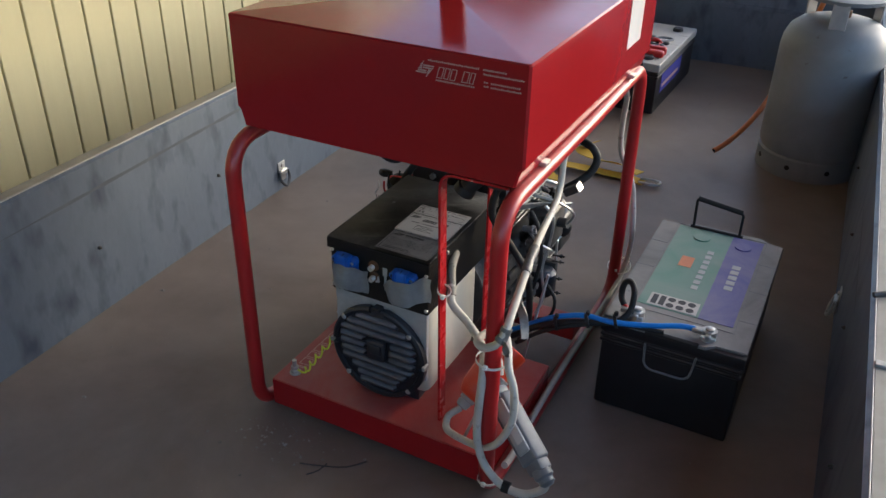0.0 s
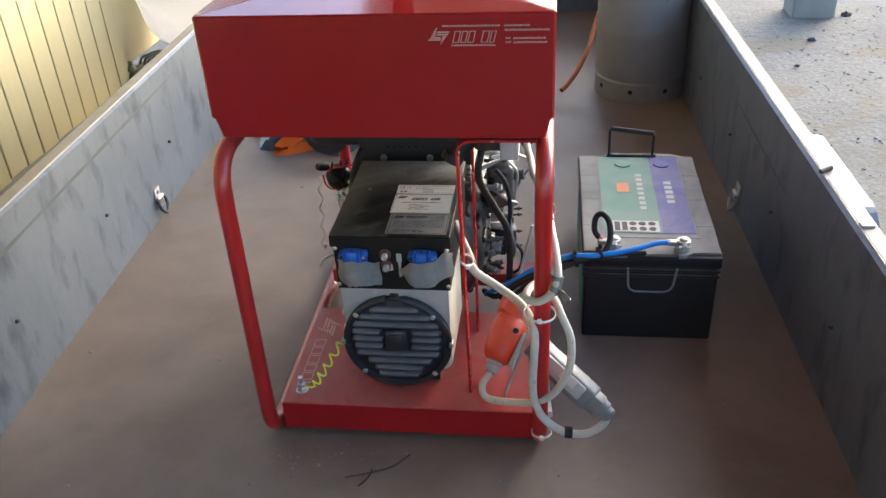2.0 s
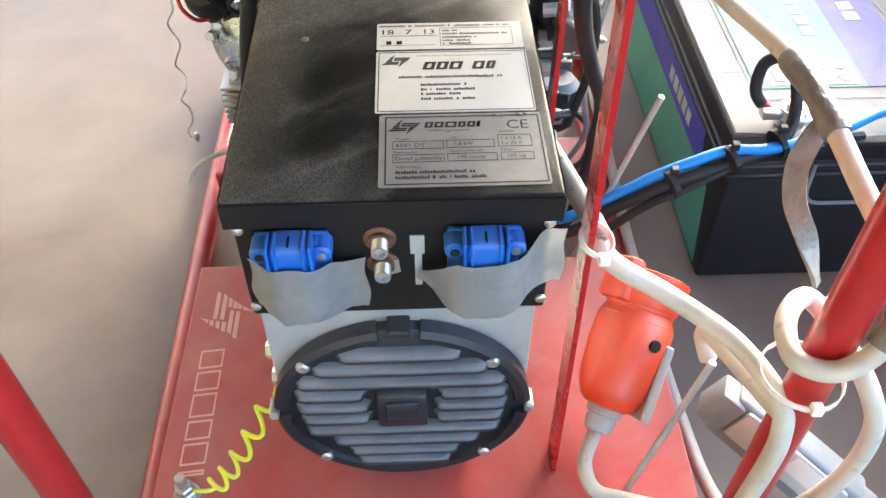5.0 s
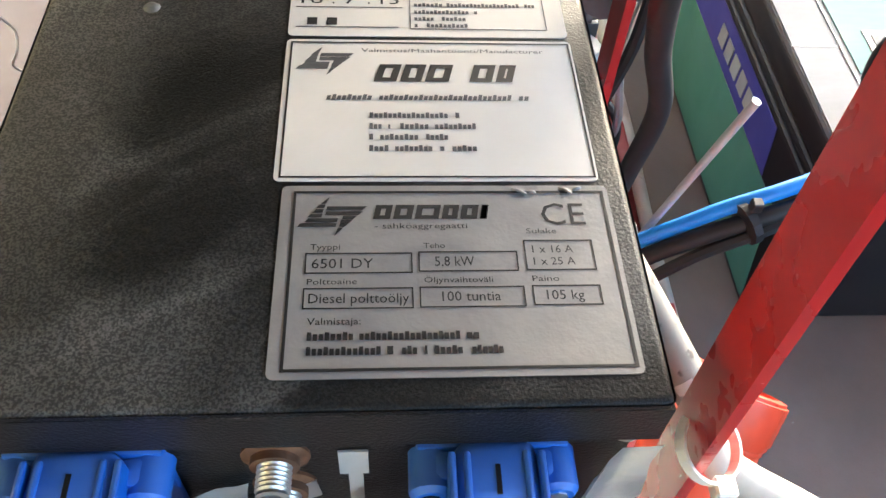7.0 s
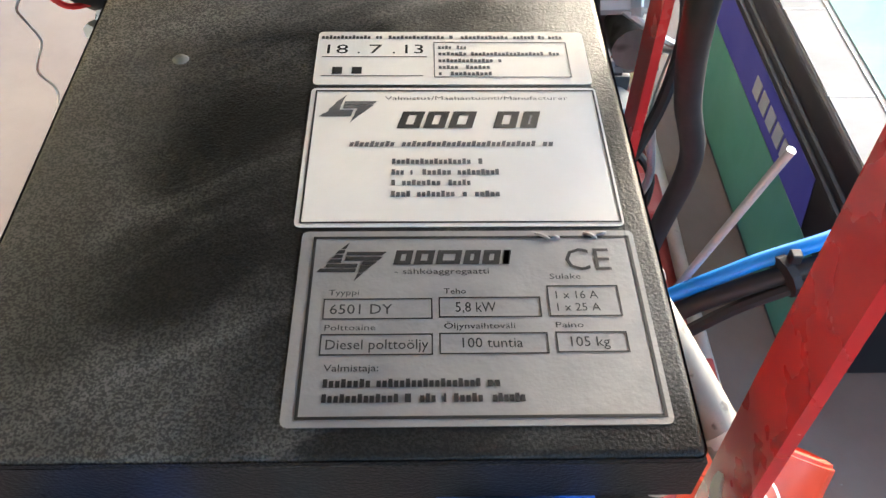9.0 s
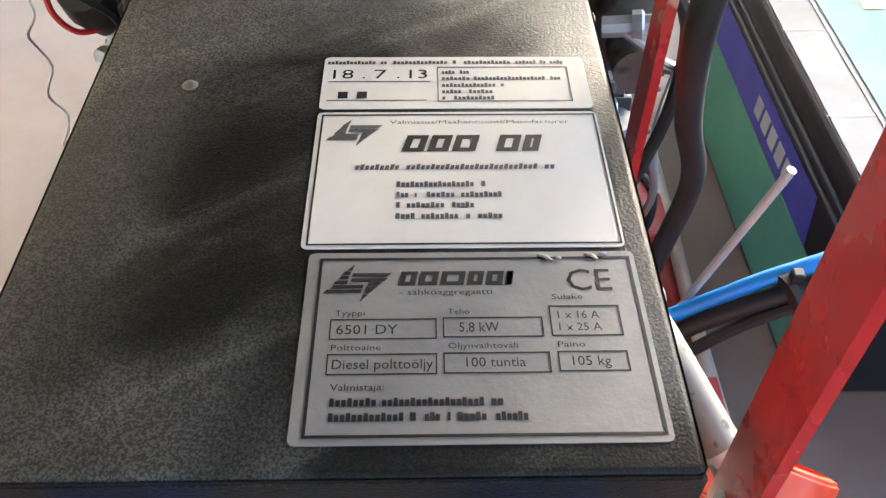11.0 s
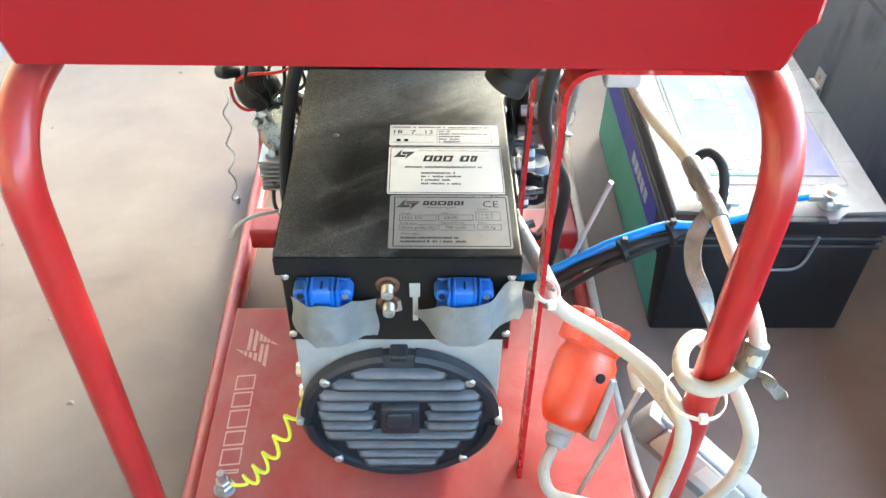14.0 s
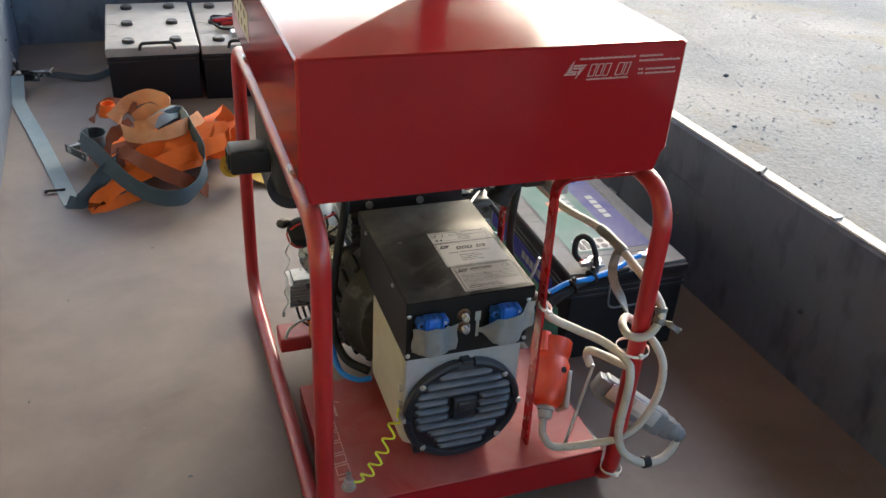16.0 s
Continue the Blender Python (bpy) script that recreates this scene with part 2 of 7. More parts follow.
M_BLACK_COAT = surface("black_crinkle_coat", (0.006, 0.006, 0.006), (0.010, 0.0095, 0.009), 5.0, 0.32, 0.44, grain=0.6, grain_scale=800, dust=(0.42, 0.40, 0.365), dust_amount=0.50, dust_scale=6, dust_lo=0.47, dust_hi=0.68, speck=0.65, stretch=(0.85, 1.2, 1), turn=35, swirl=1.2, spec=0.28)


def lid_coat():
    """Black crinkle coat under grey dust: thick to the back and along one side, wiped away in slanting streaks between."""
    m = bpy.data.materials.new("dusty_black_crinkle_coat")
    m.use_nodes = True
    nd, ln = m.node_tree.nodes, m.node_tree.links
    b = nd["Principled BSDF"]
    co = nd.new("ShaderNodeTexCoord")

    def cloud(scale, detail, stretch=(1, 1, 1), turn=0.0, dist=0.0):
        mp = nd.new("ShaderNodeMapping")
        mp.vector_type = "TEXTURE"
        mp.inputs["Rotation"].default_value = (0, 0, radians(turn))
        mp.inputs["Scale"].default_value = stretch
        ln.new(co.outputs["Object"], mp.inputs[0])
        n = nd.new("ShaderNodeTexNoise")
        n.inputs["Scale"].default_value, n.inputs["Detail"].default_value, n.inputs["Distortion"].default_value = scale, detail, dist
        ln.new(mp.outputs[0], n.inputs["Vector"])
        return n.outputs["Fac"]

    def ramp(x, a, z, lo=0.0, hi=1.0):
        r = nd.new("ShaderNodeMapRange")
        r.interpolation_type = "SMOOTHSTEP"
        for k, v in (("From Min", a), ("From Max", z), ("To Min", lo), ("To Max", hi)):
            r.inputs[k].default_value = v
        ln.new(x, r.inputs["Value"])
        return r.outputs[0]

    def calc(op, a, c):
        n = nd.new("ShaderNodeMath")
        n.operation = op
        for k, v in ((0, a), (1, c)):
            if isinstance(v, float):
                n.inputs[k].default_value = v
            else:
                ln.new(v, n.inputs[k])
        return n.outputs[0]

    xyz = nd.new("ShaderNodeSeparateXYZ")
    ln.new(co.outputs["Object"], xyz.inputs[0])
    wob = calc("MULTIPLY", calc("SUBTRACT", cloud(11.0, 4.0), 0.5), 0.10)
    slant = calc("ADD", calc("SUBTRACT", xyz.outputs["Y"], calc("MULTIPLY", xyz.outputs["X"], 0.90)), wob)
    back = calc("MAXIMUM", ramp(slant, 1.570, 1.650), calc("MULTIPLY", ramp(calc("ADD", xyz.outputs["Y"], wob), 1.755, 1.810), 0.8))
    side = ramp(calc("ADD", xyz.outputs["X"], wob), 0.140, 0.075)
    front = calc("MULTIPLY", ramp(calc("ADD", xyz.outputs["Y"], wob), 1.582, 1.545), ramp(xyz.outputs["X"], 0.185, 0.145))
    streak = ramp(cloud(30.0, 6.0, (4.5, 0.8, 1.0), 30.0, 0.5), 0.46, 0.66)
    blot = ramp(cloud(13.0, 5.0, (1, 1, 1), 0.0, 0.8), 0.48, 0.72)
    heap = calc("MAXIMUM", calc("MAXIMUM", calc("MULTIPLY", back, 1.6), calc("MULTIPLY", side, 0.75)), calc("MULTIPLY", front, 0.5))
    heap = calc("ADD", calc("MULTIPLY", heap, 0.70), calc("MULTIPLY", streak, 0.24))
    heap = calc("ADD", heap, calc("MULTIPLY", blot, 0.28))
    heap = calc("ADD", heap, 0.07)
    speck = ramp(cloud(1200.0, 2.0), 0.40, 0.62, 0.35, 1.0)
    dust = calc("MULTIPLY", heap, speck)
    geo = nd.new("ShaderNodeNewGeometry")
    up = nd.new("ShaderNodeSeparateXYZ")
    ln.new(geo.outputs["Normal"], up.inputs[0])
    dust = calc("MULTIPLY", dust, ramp(up.outputs["Z"], 0.1, 0.9, 0.06, 1.0))
    dust = calc("MULTIPLY", dust, 0.62)
    mx = nd.new("ShaderNodeMix")
    mx.data_type = "RGBA"
    mx.inputs[6].default_value, mx.inputs[7].default_value = (0.006, 0.006, 0.006, 1), (0.315, 0.305, 0.28, 1)
    ln.new(dust, mx.inputs[0])
    ln.new(mx.outputs[2], b.inputs["Base Color"])
    ln.new(ramp(dust, 0.0, 0.5, 0.36, 0.85), b.inputs["Roughness"])
    b.inputs["Specular IOR Level"].default_value = 0.12
    bp = nd.new("ShaderNodeBump")
    bp.inputs["Strength"].default_value, bp.inputs["Distance"].default_value = 0.4, 0.0008
    ln.new(cloud(1000.0, 3.0), bp.inputs["Height"])
    ln.new(bp.outputs[0], b.inputs["Normal"])
    return m


M_LID = lid_coat()
M_BLACK = surface("black_plastic", (0.013, 0.013, 0.014), (0.022, 0.022, 0.022), 9.0, 0.42, 0.58, grain=0.15, dust=DUST, dust_amount=0.12)
M_COVER = surface("black_cover_paint", (0.010, 0.011, 0.015), (0.016, 0.017, 0.022), 12.0, 0.34, 0.48, grain=0.3, grain_scale=500, dust=(0.30, 0.32, 0.36), dust_amount=0.22, spec=0.3)
M_GREASE = surface("oily_dark_casting", (0.040, 0.037, 0.033), (0.020, 0.019, 0.018), 16.0, 0.42, 0.6, grain=0.5, grain_scale=220, spots=(0.11, 0.105, 0.095), spots_scale=30, spots_at=0.6, spots_soft=0.2, spec=0.3)
M_BLACK_CAST = surface("black_cast_iron", (0.012, 0.014, 0.020), (0.020, 0.022, 0.028), 12.0, 0.26, 0.40, grain=0.3, grain_scale=500, dust=(0.34, 0.36, 0.40), dust_amount=0.38, dust_lo=0.25)
M_RUBBER = surface("black_rubber", (0.009, 0.009, 0.009), (0.016, 0.0155, 0.015), 15.0, 0.5, 0.66, grain=0.1, spec=0.35)
M_ALU_BRIGHT = surface("bright_aluminium", (0.44, 0.435, 0.42), (0.30, 0.295, 0.28), 14.0, 0.38, 0.55, metal=0.6, grain=0.3, grain_scale=260, spots=(0.09, 0.085, 0.075), spots_scale=35, spots_at=0.62)
M_ALU = surface("stained_cast_aluminium", (0.15, 0.147, 0.14), (0.065, 0.062, 0.058), 14.0, 0.36, 0.52, metal=0.7, grain=0.5, grain_scale=260, spots=(0.025, 0.023, 0.02), spots_scale=22, spots_at=0.56)
M_POLISHED = surface("oily_polished_aluminium", (0.52, 0.51, 0.48), (0.30, 0.29, 0.27), 22.0, 0.20, 0.36, metal=0.95, grain=0.5, grain_scale=90, spots=(0.06, 0.055, 0.05), spots_scale=40, spots_at=0.56, spots_soft=0.12)
M_ZINC = surface("zinc_plate", (0.62, 0.62, 0.60), (0.48, 0.48, 0.47), 24.0, 0.28, 0.42, metal=0.9, grain=0.2)
M_PLATE = surface("galvanised_plate", (0.46, 0.47, 0.47), (0.38, 0.39, 0.39), 30.0, 0.42, 0.55, metal=0.45, grain=0.1)
M_CREAM = surface("cream_paint", (0.55, 0.52, 0.42), (0.45, 0.42, 0.33), 8.0, 0.45, 0.6)
M_WHITE_PVC = surface("white_cable_sheath", (0.54, 0.515, 0.45), (0.43, 0.405, 0.345), 16.0, 0.45, 0.6, spots=(0.30, 0.27, 0.225), spots_scale=70, spots_at=0.62, spots_soft=0.12, grain=0.05, spec=0.35)
M_DIRTY_PVC = surface("dirty_cable_sheath", (0.27, 0.25, 0.21), (0.20, 0.185, 0.15), 22.0, 0.5, 0.65, spots=(0.10, 0.088, 0.07), spots_scale=180, spots_at=0.62, spots_soft=0.08, spec=0.3)
M_NYLON = surface("white_nylon", (0.78, 0.76, 0.70), (0.68, 0.66, 0.6), 20.0, 0.4, 0.5)
M_BLUE = surface("blue_plastic", (0.014, 0.125, 0.52), (0.011, 0.098, 0.43), 20.0, 0.34, 0.48, grain=0.1, dust=(0.25, 0.36, 0.6), dust_amount=0.25)
M_BLUE_CABLE = surface("blue_cable_sheath", (0.010, 0.22, 0.66), (0.009, 0.17, 0.55), 20.0, 0.38, 0.5)
M_TAPE = surface("grey_duct_tape", (0.44, 0.45, 0.445), (0.34, 0.35, 0.345), 30.0, 0.40, 0.55, metal=0.12, grain=0.4, grain_scale=160, lift=0.5, lift_scale=38)
M_TAPE_OLD = surface("dirty_duct_tape", (0.20, 0.20, 0.19), (0.12, 0.12, 0.115), 40.0, 0.40, 0.55, metal=0.25, grain=0.5, grain_scale=160, lift=0.8, lift_scale=60)
# the bluish tint on upward faces paints the highlights of the cover's ribs
M_RIB = surface("highlit_black_casting", (0.014, 0.016, 0.023), (0.022, 0.024, 0.032), 12.0, 0.26, 0.40, grain=0.3, grain_scale=500, dust=(0.36, 0.38, 0.43), dust_amount=0.6, dust_lo=0.1)
M_ORANGE = surface("orange_red_plastic", (0.62, 0.052, 0.013), (0.54, 0.042, 0.011), 15.0, 0.3, 0.42, dust=(0.7, 0.4, 0.3), dust_amount=0.2)
M_GREY_PLASTIC = surface("grey_plastic", (0.17, 0.183, 0.197), (0.13, 0.139, 0.152), 20.0, 0.42, 0.55, spots=(0.14, 0.13, 0.12), spots_scale=45, spots_at=0.68)
M_PALE_PLASTIC = surface("pale_grey_plastic", (0.40, 0.41, 0.40), (0.32, 0.33, 0.325), 20.0, 0.4, 0.5)
M_YELLOW_WIRE = surface("yellow_green_wire", (0.75, 0.72, 0.03), (0.55, 0.68, 0.04), 120.0, 0.38, 0.5)
M_WIRE_RED = surface("red_wire", (0.55, 0.02, 0.02), None, 20.0, 0.4)
M_BRASS = surface("rusty_brass", (0.22, 0.12, 0.07), (0.12, 0.06, 0.035), 90.0, 0.5, 0.7, metal=0.6)
M_PAPER = surface("white_label", (0.56, 0.55, 0.53), (0.50, 0.49, 0.465), 12.0, 0.5, 0.6, dust=(0.44, 0.42, 0.37), dust_amount=0.3, dust_scale=25, spec=0.25)
M_SILVER = surface("silver_label", (0.20, 0.20, 0.203), (0.165, 0.165, 0.17), 26.0, 0.45, 0.56, metal=0.25, grain=0.15, lift=0.05, lift_scale=120, grain_scale=420, dust=(0.45, 0.43, 0.40), dust_amount=0.2, dust_scale=20, spec=0.3)
M_INK = surface("black_print", (0.008, 0.008, 0.009), (0.014, 0.014, 0.015), 60.0, 0.5, spec=0.25)
M_INK_GREY = surface("grey_print", (0.05, 0.05, 0.055), (0.075, 0.075, 0.078), 60.0, 0.5, spec=0.25)
M_WHITE_PRINT = surface("white_print", (0.50, 0.32, 0.30), (0.40, 0.24, 0.22), 50.0, 0.4)
M_PINK_PRINT = surface("faded_print", (0.66, 0.40, 0.36), (0.56, 0.31, 0.28), 30.0, 0.5)
M_BAT = surface("battery_case", (0.008, 0.008, 0.010), (0.014, 0.014, 0.017), 6.0, 0.42, 0.58, grain=0.15, dust=DUST, dust_amount=0.22, spec=0.3)
M_BAT_LID_PALE = surface("pale_dusty_lid", (0.40, 0.39, 0.36), (0.30, 0.29, 0.27), 7.0, 0.32, 0.5, dust=(0.6, 0.58, 0.54), dust_amount=0.6, dust_scale=6, grain=0.2)
# on this lid and its labels the dust tint also paints some sky sheen
M_BAT_LID = surface("dusty_sheen_battery_lid", (0.15, 0.15, 0.15), (0.20, 0.198, 0.192), 7.0, 0.6, 0.75, dust=(0.35, 0.345, 0.335), dust_amount=0.75, dust_scale=5, grain=0.2, spots=(0.09, 0.09, 0.09), spots_scale=55, spots_at=0.74, spec=0.2)
M_GREEN = surface("green_print", (0.08, 0.25, 0.18), (0.11, 0.29, 0.22), 9.0, 0.6, 0.75, dust=(0.30, 0.34, 0.32), dust_amount=0.80, dust_scale=6, dust_lo=0.10, spec=0.18)
M_PURPLE = surface("violet_print", (0.055, 0.055, 0.30), (0.075, 0.075, 0.33), 9.0, 0.6, 0.75, dust=(0.30, 0.30, 0.36), dust_amount=0.78, dust_scale=6, dust_lo=0.10, spec=0.18)
M_FADED_PRINT = surface("faded_pale_print", (0.40, 0.42, 0.42), (0.34, 0.36, 0.37), 30.0, 0.5, 0.65)
M_ORANGE_PRINT = surface("orange_print", (0.62, 0.22, 0.10), (0.52, 0.2, 0.1), 30.0, 0.5)
M_PLY = surface("brown_film_plywood", (0.178, 0.134, 0.104), (0.135, 0.098, 0.075), 2.2, 0.34, 0.50, spec=0.38, grain=0.35, grain_scale=420, dust=(0.36, 0.322, 0.28), dust_amount=0.5, dust_scale=2.4, swirl=0.25, spots=(0.2, 0.18, 0.16), spots_scale=26, spots_at=0.75)
M_GALV = surface("weathered_galvanised_steel", (0.190, 0.226, 0.280), (0.150, 0.180, 0.228), 2.2, 0.38, 0.56, metal=0.6, grain=0.15, grain_scale=90, stretch=(1, 1.2, 0.55), spots=(0.072, 0.092, 0.132), spots_scale=13, spots_at=0.53, spots_soft=0.24, fine=0.12)
M_GALV_LINE = surface("dark_zinc", (0.10, 0.115, 0.138), (0.14, 0.16, 0.19), 20.0, 0.5, 0.65, metal=0.4, stretch=(1, 0.3, 1))
M_GALV_EDGE = surface("pale_steel", (0.40, 0.40, 0.39), (0.30, 0.30, 0.30), 20.0, 0.4, 0.55, metal=0.4)
M_RIM = surface("dusty_rim", (0.30, 0.288, 0.255), (0.23, 0.22, 0.19), 12.0, 0.45, 0.65, grain=0.2)
M_CYL = surface("grey_cylinder_paint", (0.205, 0.215, 0.222), (0.165, 0.173, 0.18), 6.0, 0.40, 0.55, grain=0.08, spots=(0.11, 0.10, 0.09), spots_scale=30, spots_at=0.70, dust=(0.36, 0.36, 0.36), dust_amount=0.2)
M_HOSE = surface("orange_gas_hose", (0.55, 0.17, 0.04), (0.42, 0.12, 0.03), 25.0, 0.45)
M_WEB_ORANGE = surface("orange_webbing", (0.86, 0.175, 0.010), (0.70, 0.13, 0.010), 9.0, 0.75, 0.85, grain=0.6, grain_scale=500, fine=0.2)
M_WEB_TAN = surface("faded_orange_webbing", (0.66, 0.37, 0.19), (0.52, 0.23, 0.09), 9.0, 0.75, 0.85, grain=0.6, grain_scale=500)
M_WEB_RUST = surface("dark_orange_webbing", (0.24, 0.06, 0.018), (0.18, 0.05, 0.018), 9.0, 0.75, 0.85, grain=0.6, grain_scale=500)
M_WEB_TEAL = surface("grey_teal_webbing", (0.26, 0.345, 0.37), (0.32, 0.40, 0.41), 9.0, 0.7, 0.82, grain=0.6, grain_scale=500)
M_WEB_DARK = surface("dark_teal_webbing", (0.045, 0.075, 0.09), (0.075, 0.105, 0.115), 9.0, 0.7, 0.82, grain=0.6, grain_scale=500)
M_WEB_YELLOW = surface("yellow_webbing", (0.60, 0.40, 0.03), (0.50, 0.32, 0.03), 9.0, 0.7, 0.82, grain=0.6, grain_scale=500)
M_YELLOW_WALL = surface("pale_yellow_house_paint", (0.58, 0.53, 0.315), (0.51, 0.462, 0.265), 3.0, 0.5, 0.62, grain=0.25, grain_scale=60, stretch=(1, 1, 0.12), spots=(0.36, 0.315, 0.20), spots_scale=22, spots_at=0.74, island=0.10)
M_CONCRETE = surface("grey_concrete", (0.30, 0.30, 0.29), (0.22, 0.22, 0.21), 4.0, 0.8, 0.92, grain=0.6, grain_scale=120)
M_GRAVEL = surface("grey_gravel", (0.215, 0.207, 0.182), (0.135, 0.127, 0.108), 1.3, 0.85, 0.95, grain=1.0, grain_scale=75, fine=0.7, spots=(0.15, 0.13, 0.095), spots_scale=2.2, spots_at=0.58, lift=1.0, lift_scale=26)
M_STONE = surface("grey_stones", (0.30, 0.29, 0.265), (0.17, 0.16, 0.145), 14.0, 0.85, 0.95, grain=0.4)
# near-black tone that puts the shade beside the house into colour
M_GROUND_SHADE = surface("dark_ground_shade", (0.032, 0.028, 0.024), (0.020, 0.017, 0.014), 6.0, 0.8, 0.95, grain=0.8, grain_scale=60, lift=1.0, lift_scale=20)
M_STONE_DARK = surface("dark_stone", (0.06, 0.06, 0.06), None, 20.0, 0.8)
M_OLIVE = surface("olive_drab_paint", (0.165, 0.165, 0.12), (0.12, 0.122, 0.085), 12.0, 0.38, 0.55, grain=0.1, spots=(0.12, 0.08, 0.05), spots_scale=25, spots_at=0.7)
M_BAG = surface("purple_plastic_film", (0.11, 0.045, 0.16), (0.08, 0.03, 0.12), 9.0, 0.35, 0.5, lift=0.5, lift_scale=12)
M_SACK = surface("white_woven_sack", (0.90, 0.91, 0.92), (0.84, 0.85, 0.86), 7.0, 0.5, 0.65, grain=0.5, grain_scale=350, lift=0.5, lift_scale=9)
def let_through(m, share, tint):
    """Thin woven plastic lets part of the light through."""
    nt = m.node_tree
    out = nt.nodes["Material Output"]
    glow = nt.nodes.new("ShaderNodeBsdfTranslucent")
    glow.inputs["Color"].default_value = (*tint, 1)
    both = nt.nodes.new("ShaderNodeMixShader")
    both.inputs[0].default_value = share
    nt.links.new(nt.nodes["Principled BSDF"].outputs[0], both.inputs[1])
    nt.links.new(glow.outputs[0], both.inputs[2])
    nt.links.new(both.outputs[0], out.inputs["Surface"])


let_through(M_SACK, 0.55, (0.93, 0.93, 0.93))
M_ROOF = surface("rough_roof_boards", (0.46, 0.31, 0.165), (0.36, 0.235, 0.12), 3.0, 0.7, 0.85, stretch=(1, 0.1, 1), grain=0.4, grain_scale=60)
M_TYRE = surface("tyre_rubber", (0.02, 0.02, 0.02), (0.03, 0.03, 0.03), 10.0, 0.75, 0.85)

# ---------------------------------------------------------------- ground and buildings
GROUND = -0.57


def ground():
    bm = bmesh.new()
    xs = [-400, -60, -12, -4, -1.7, 0, 1.5] + [1.5 + 0.25 * k for k in range(1, 31)] + [14, 30, 80, 400]
    ys = [-400, -60, -12, -3, 0] + [0.25 * k for k in range(1, 45)] + [16, 30, 80, 400]
    grid = []
    for x in xs:
        row = []
        for y in ys:
            near = abs(x) < 12 and abs(y) < 14
            h = 0.035 * noise.noise((x * 0.9, y * 0.9, 0.0)) + 0.012 * noise.noise((x * 4, y * 4, 3.0)) if near and x > 1.6 else 0.0
            row.append(bm.verts.new((x, y, GROUND + h)))
        grid.append(row)
    for a, b in zip(grid, grid[1:]):
        for k in range(len(ys) - 1):
            bm.faces.new((a[k], b[k], b[k + 1], a[k + 1]))
    ob = part("ground", bm, M_GRAVEL, smooth=True)
    tagged(ob, "pale grey packed gravel yard", "ground", kind="structure")


def gravel():
    rng = random.Random(4)
    vs, fs = [], []
    for _ in range(9000):
        x = 1.5 + 5.5 * rng.random() ** 1.4
        y = 0.6 + 10 * rng.random()
        s = 0.004 + 0.008 * rng.random() ** 3
        h = 0.035 * noise.noise((x * 0.9, y * 0.9, 0.0)) + 0.012 * noise.noise((x * 4, y * 4, 3.0))
        k0, a = len(vs), rng.random() * 6.28
        for j in range(5):
            t = a + j * 1.2566
            q = s * (0.7 + 0.6 * rng.random())
            vs.append((x + q * math.cos(t), y + q * math.sin(t), GROUND + h - 0.001))
        for j in range(5):
            t = a + j * 1.2566 + 0.3
            q = s * (0.35 + 0.3 * rng.random())
            vs.append((x + q * math.cos(t), y + q * math.sin(t), GROUND + h + s * (0.25 + 0.25 * rng.random())))
        for j in range(5):
            fs.append((k0 + j, k0 + (j + 1) % 5, k0 + 5 + (j + 1) % 5, k0 + 5 + j))
        fs.append(tuple(k0 + 5 + j for j in range(5)))
    me = bpy.data.meshes.new("gravel")
    me.from_pydata(vs, [], fs)
    me.materials.append(M_STONE)
    tagged(new("gravel", me), "loose grey gravel stones lying on the yard", "gravel", kind="stuff")


def soil():
    """Uneven dark strip that paints the shade on the ground between the house and the trailer."""
    bm = bmesh.new()
    grid = []
    for i in range(13):
        x = -1.80 + 0.1 * i
        row = []
        for j in range(33):
            y = 1.0 + 0.15 * j
            edge = min(i, 12 - i, j, 32 - j)
            h = 0.012 + 0.015 * abs(noise.noise((x * 5, y * 5, 1.0))) if edge > 0 else -0.01
            row.append(bm.verts.new((x + 0.04 * noise.noise((x * 3, y * 3, 7.0)), y, GROUND + h)))
        grid.append(row)
    for a, b in zip(grid, grid[1:]):
        for k in range(32):
            bm.faces.new((a[k], b[k], b[k + 1], a[k + 1]))
    tagged(part("soil", bm, M_GROUND_SHADE, smooth=True), "dark strip standing for the shade on the ground along the house", "ground", kind="structure")


def lump(bm, c, s, seed, mat=0):
    rng = random.Random(seed)
    r = bmesh.ops.create_icosphere(bm, subdivisions=2, radius=1.0)
    for v in r["verts"]:
        k = 0.8 + 0.35 * noise.noise(v.co * 1.3 + Vector((seed, 0, 0)))
        v.co = Vector(c) + Vector((v.co.x * s[0] * k, v.co.y * s[1] * k, v.co.z * s[2] * k))


def stones():
    for k, (x, y, s) in enumerate(((2.15, 5.77, 0.035), (2.50, 6.30, 0.045), (1.95, 5.3, 0.02), (2.9, 4.2, 0.02), (3.4, 5.0, 0.025))):
        bm = bmesh.new()
        lump(bm, (x, y, GROUND + s * 0.35), (s, s * 0.8, s * 0.6), k)
        ob = part("stone", bm, M_STONE_DARK, smooth=True)
        tagged(ob, "dark loose stone lying on the gravel", "stone", "stones on the yard")


WALL_X = -1.62
ROOF_Z = 2.52
WALL_END = 4.095


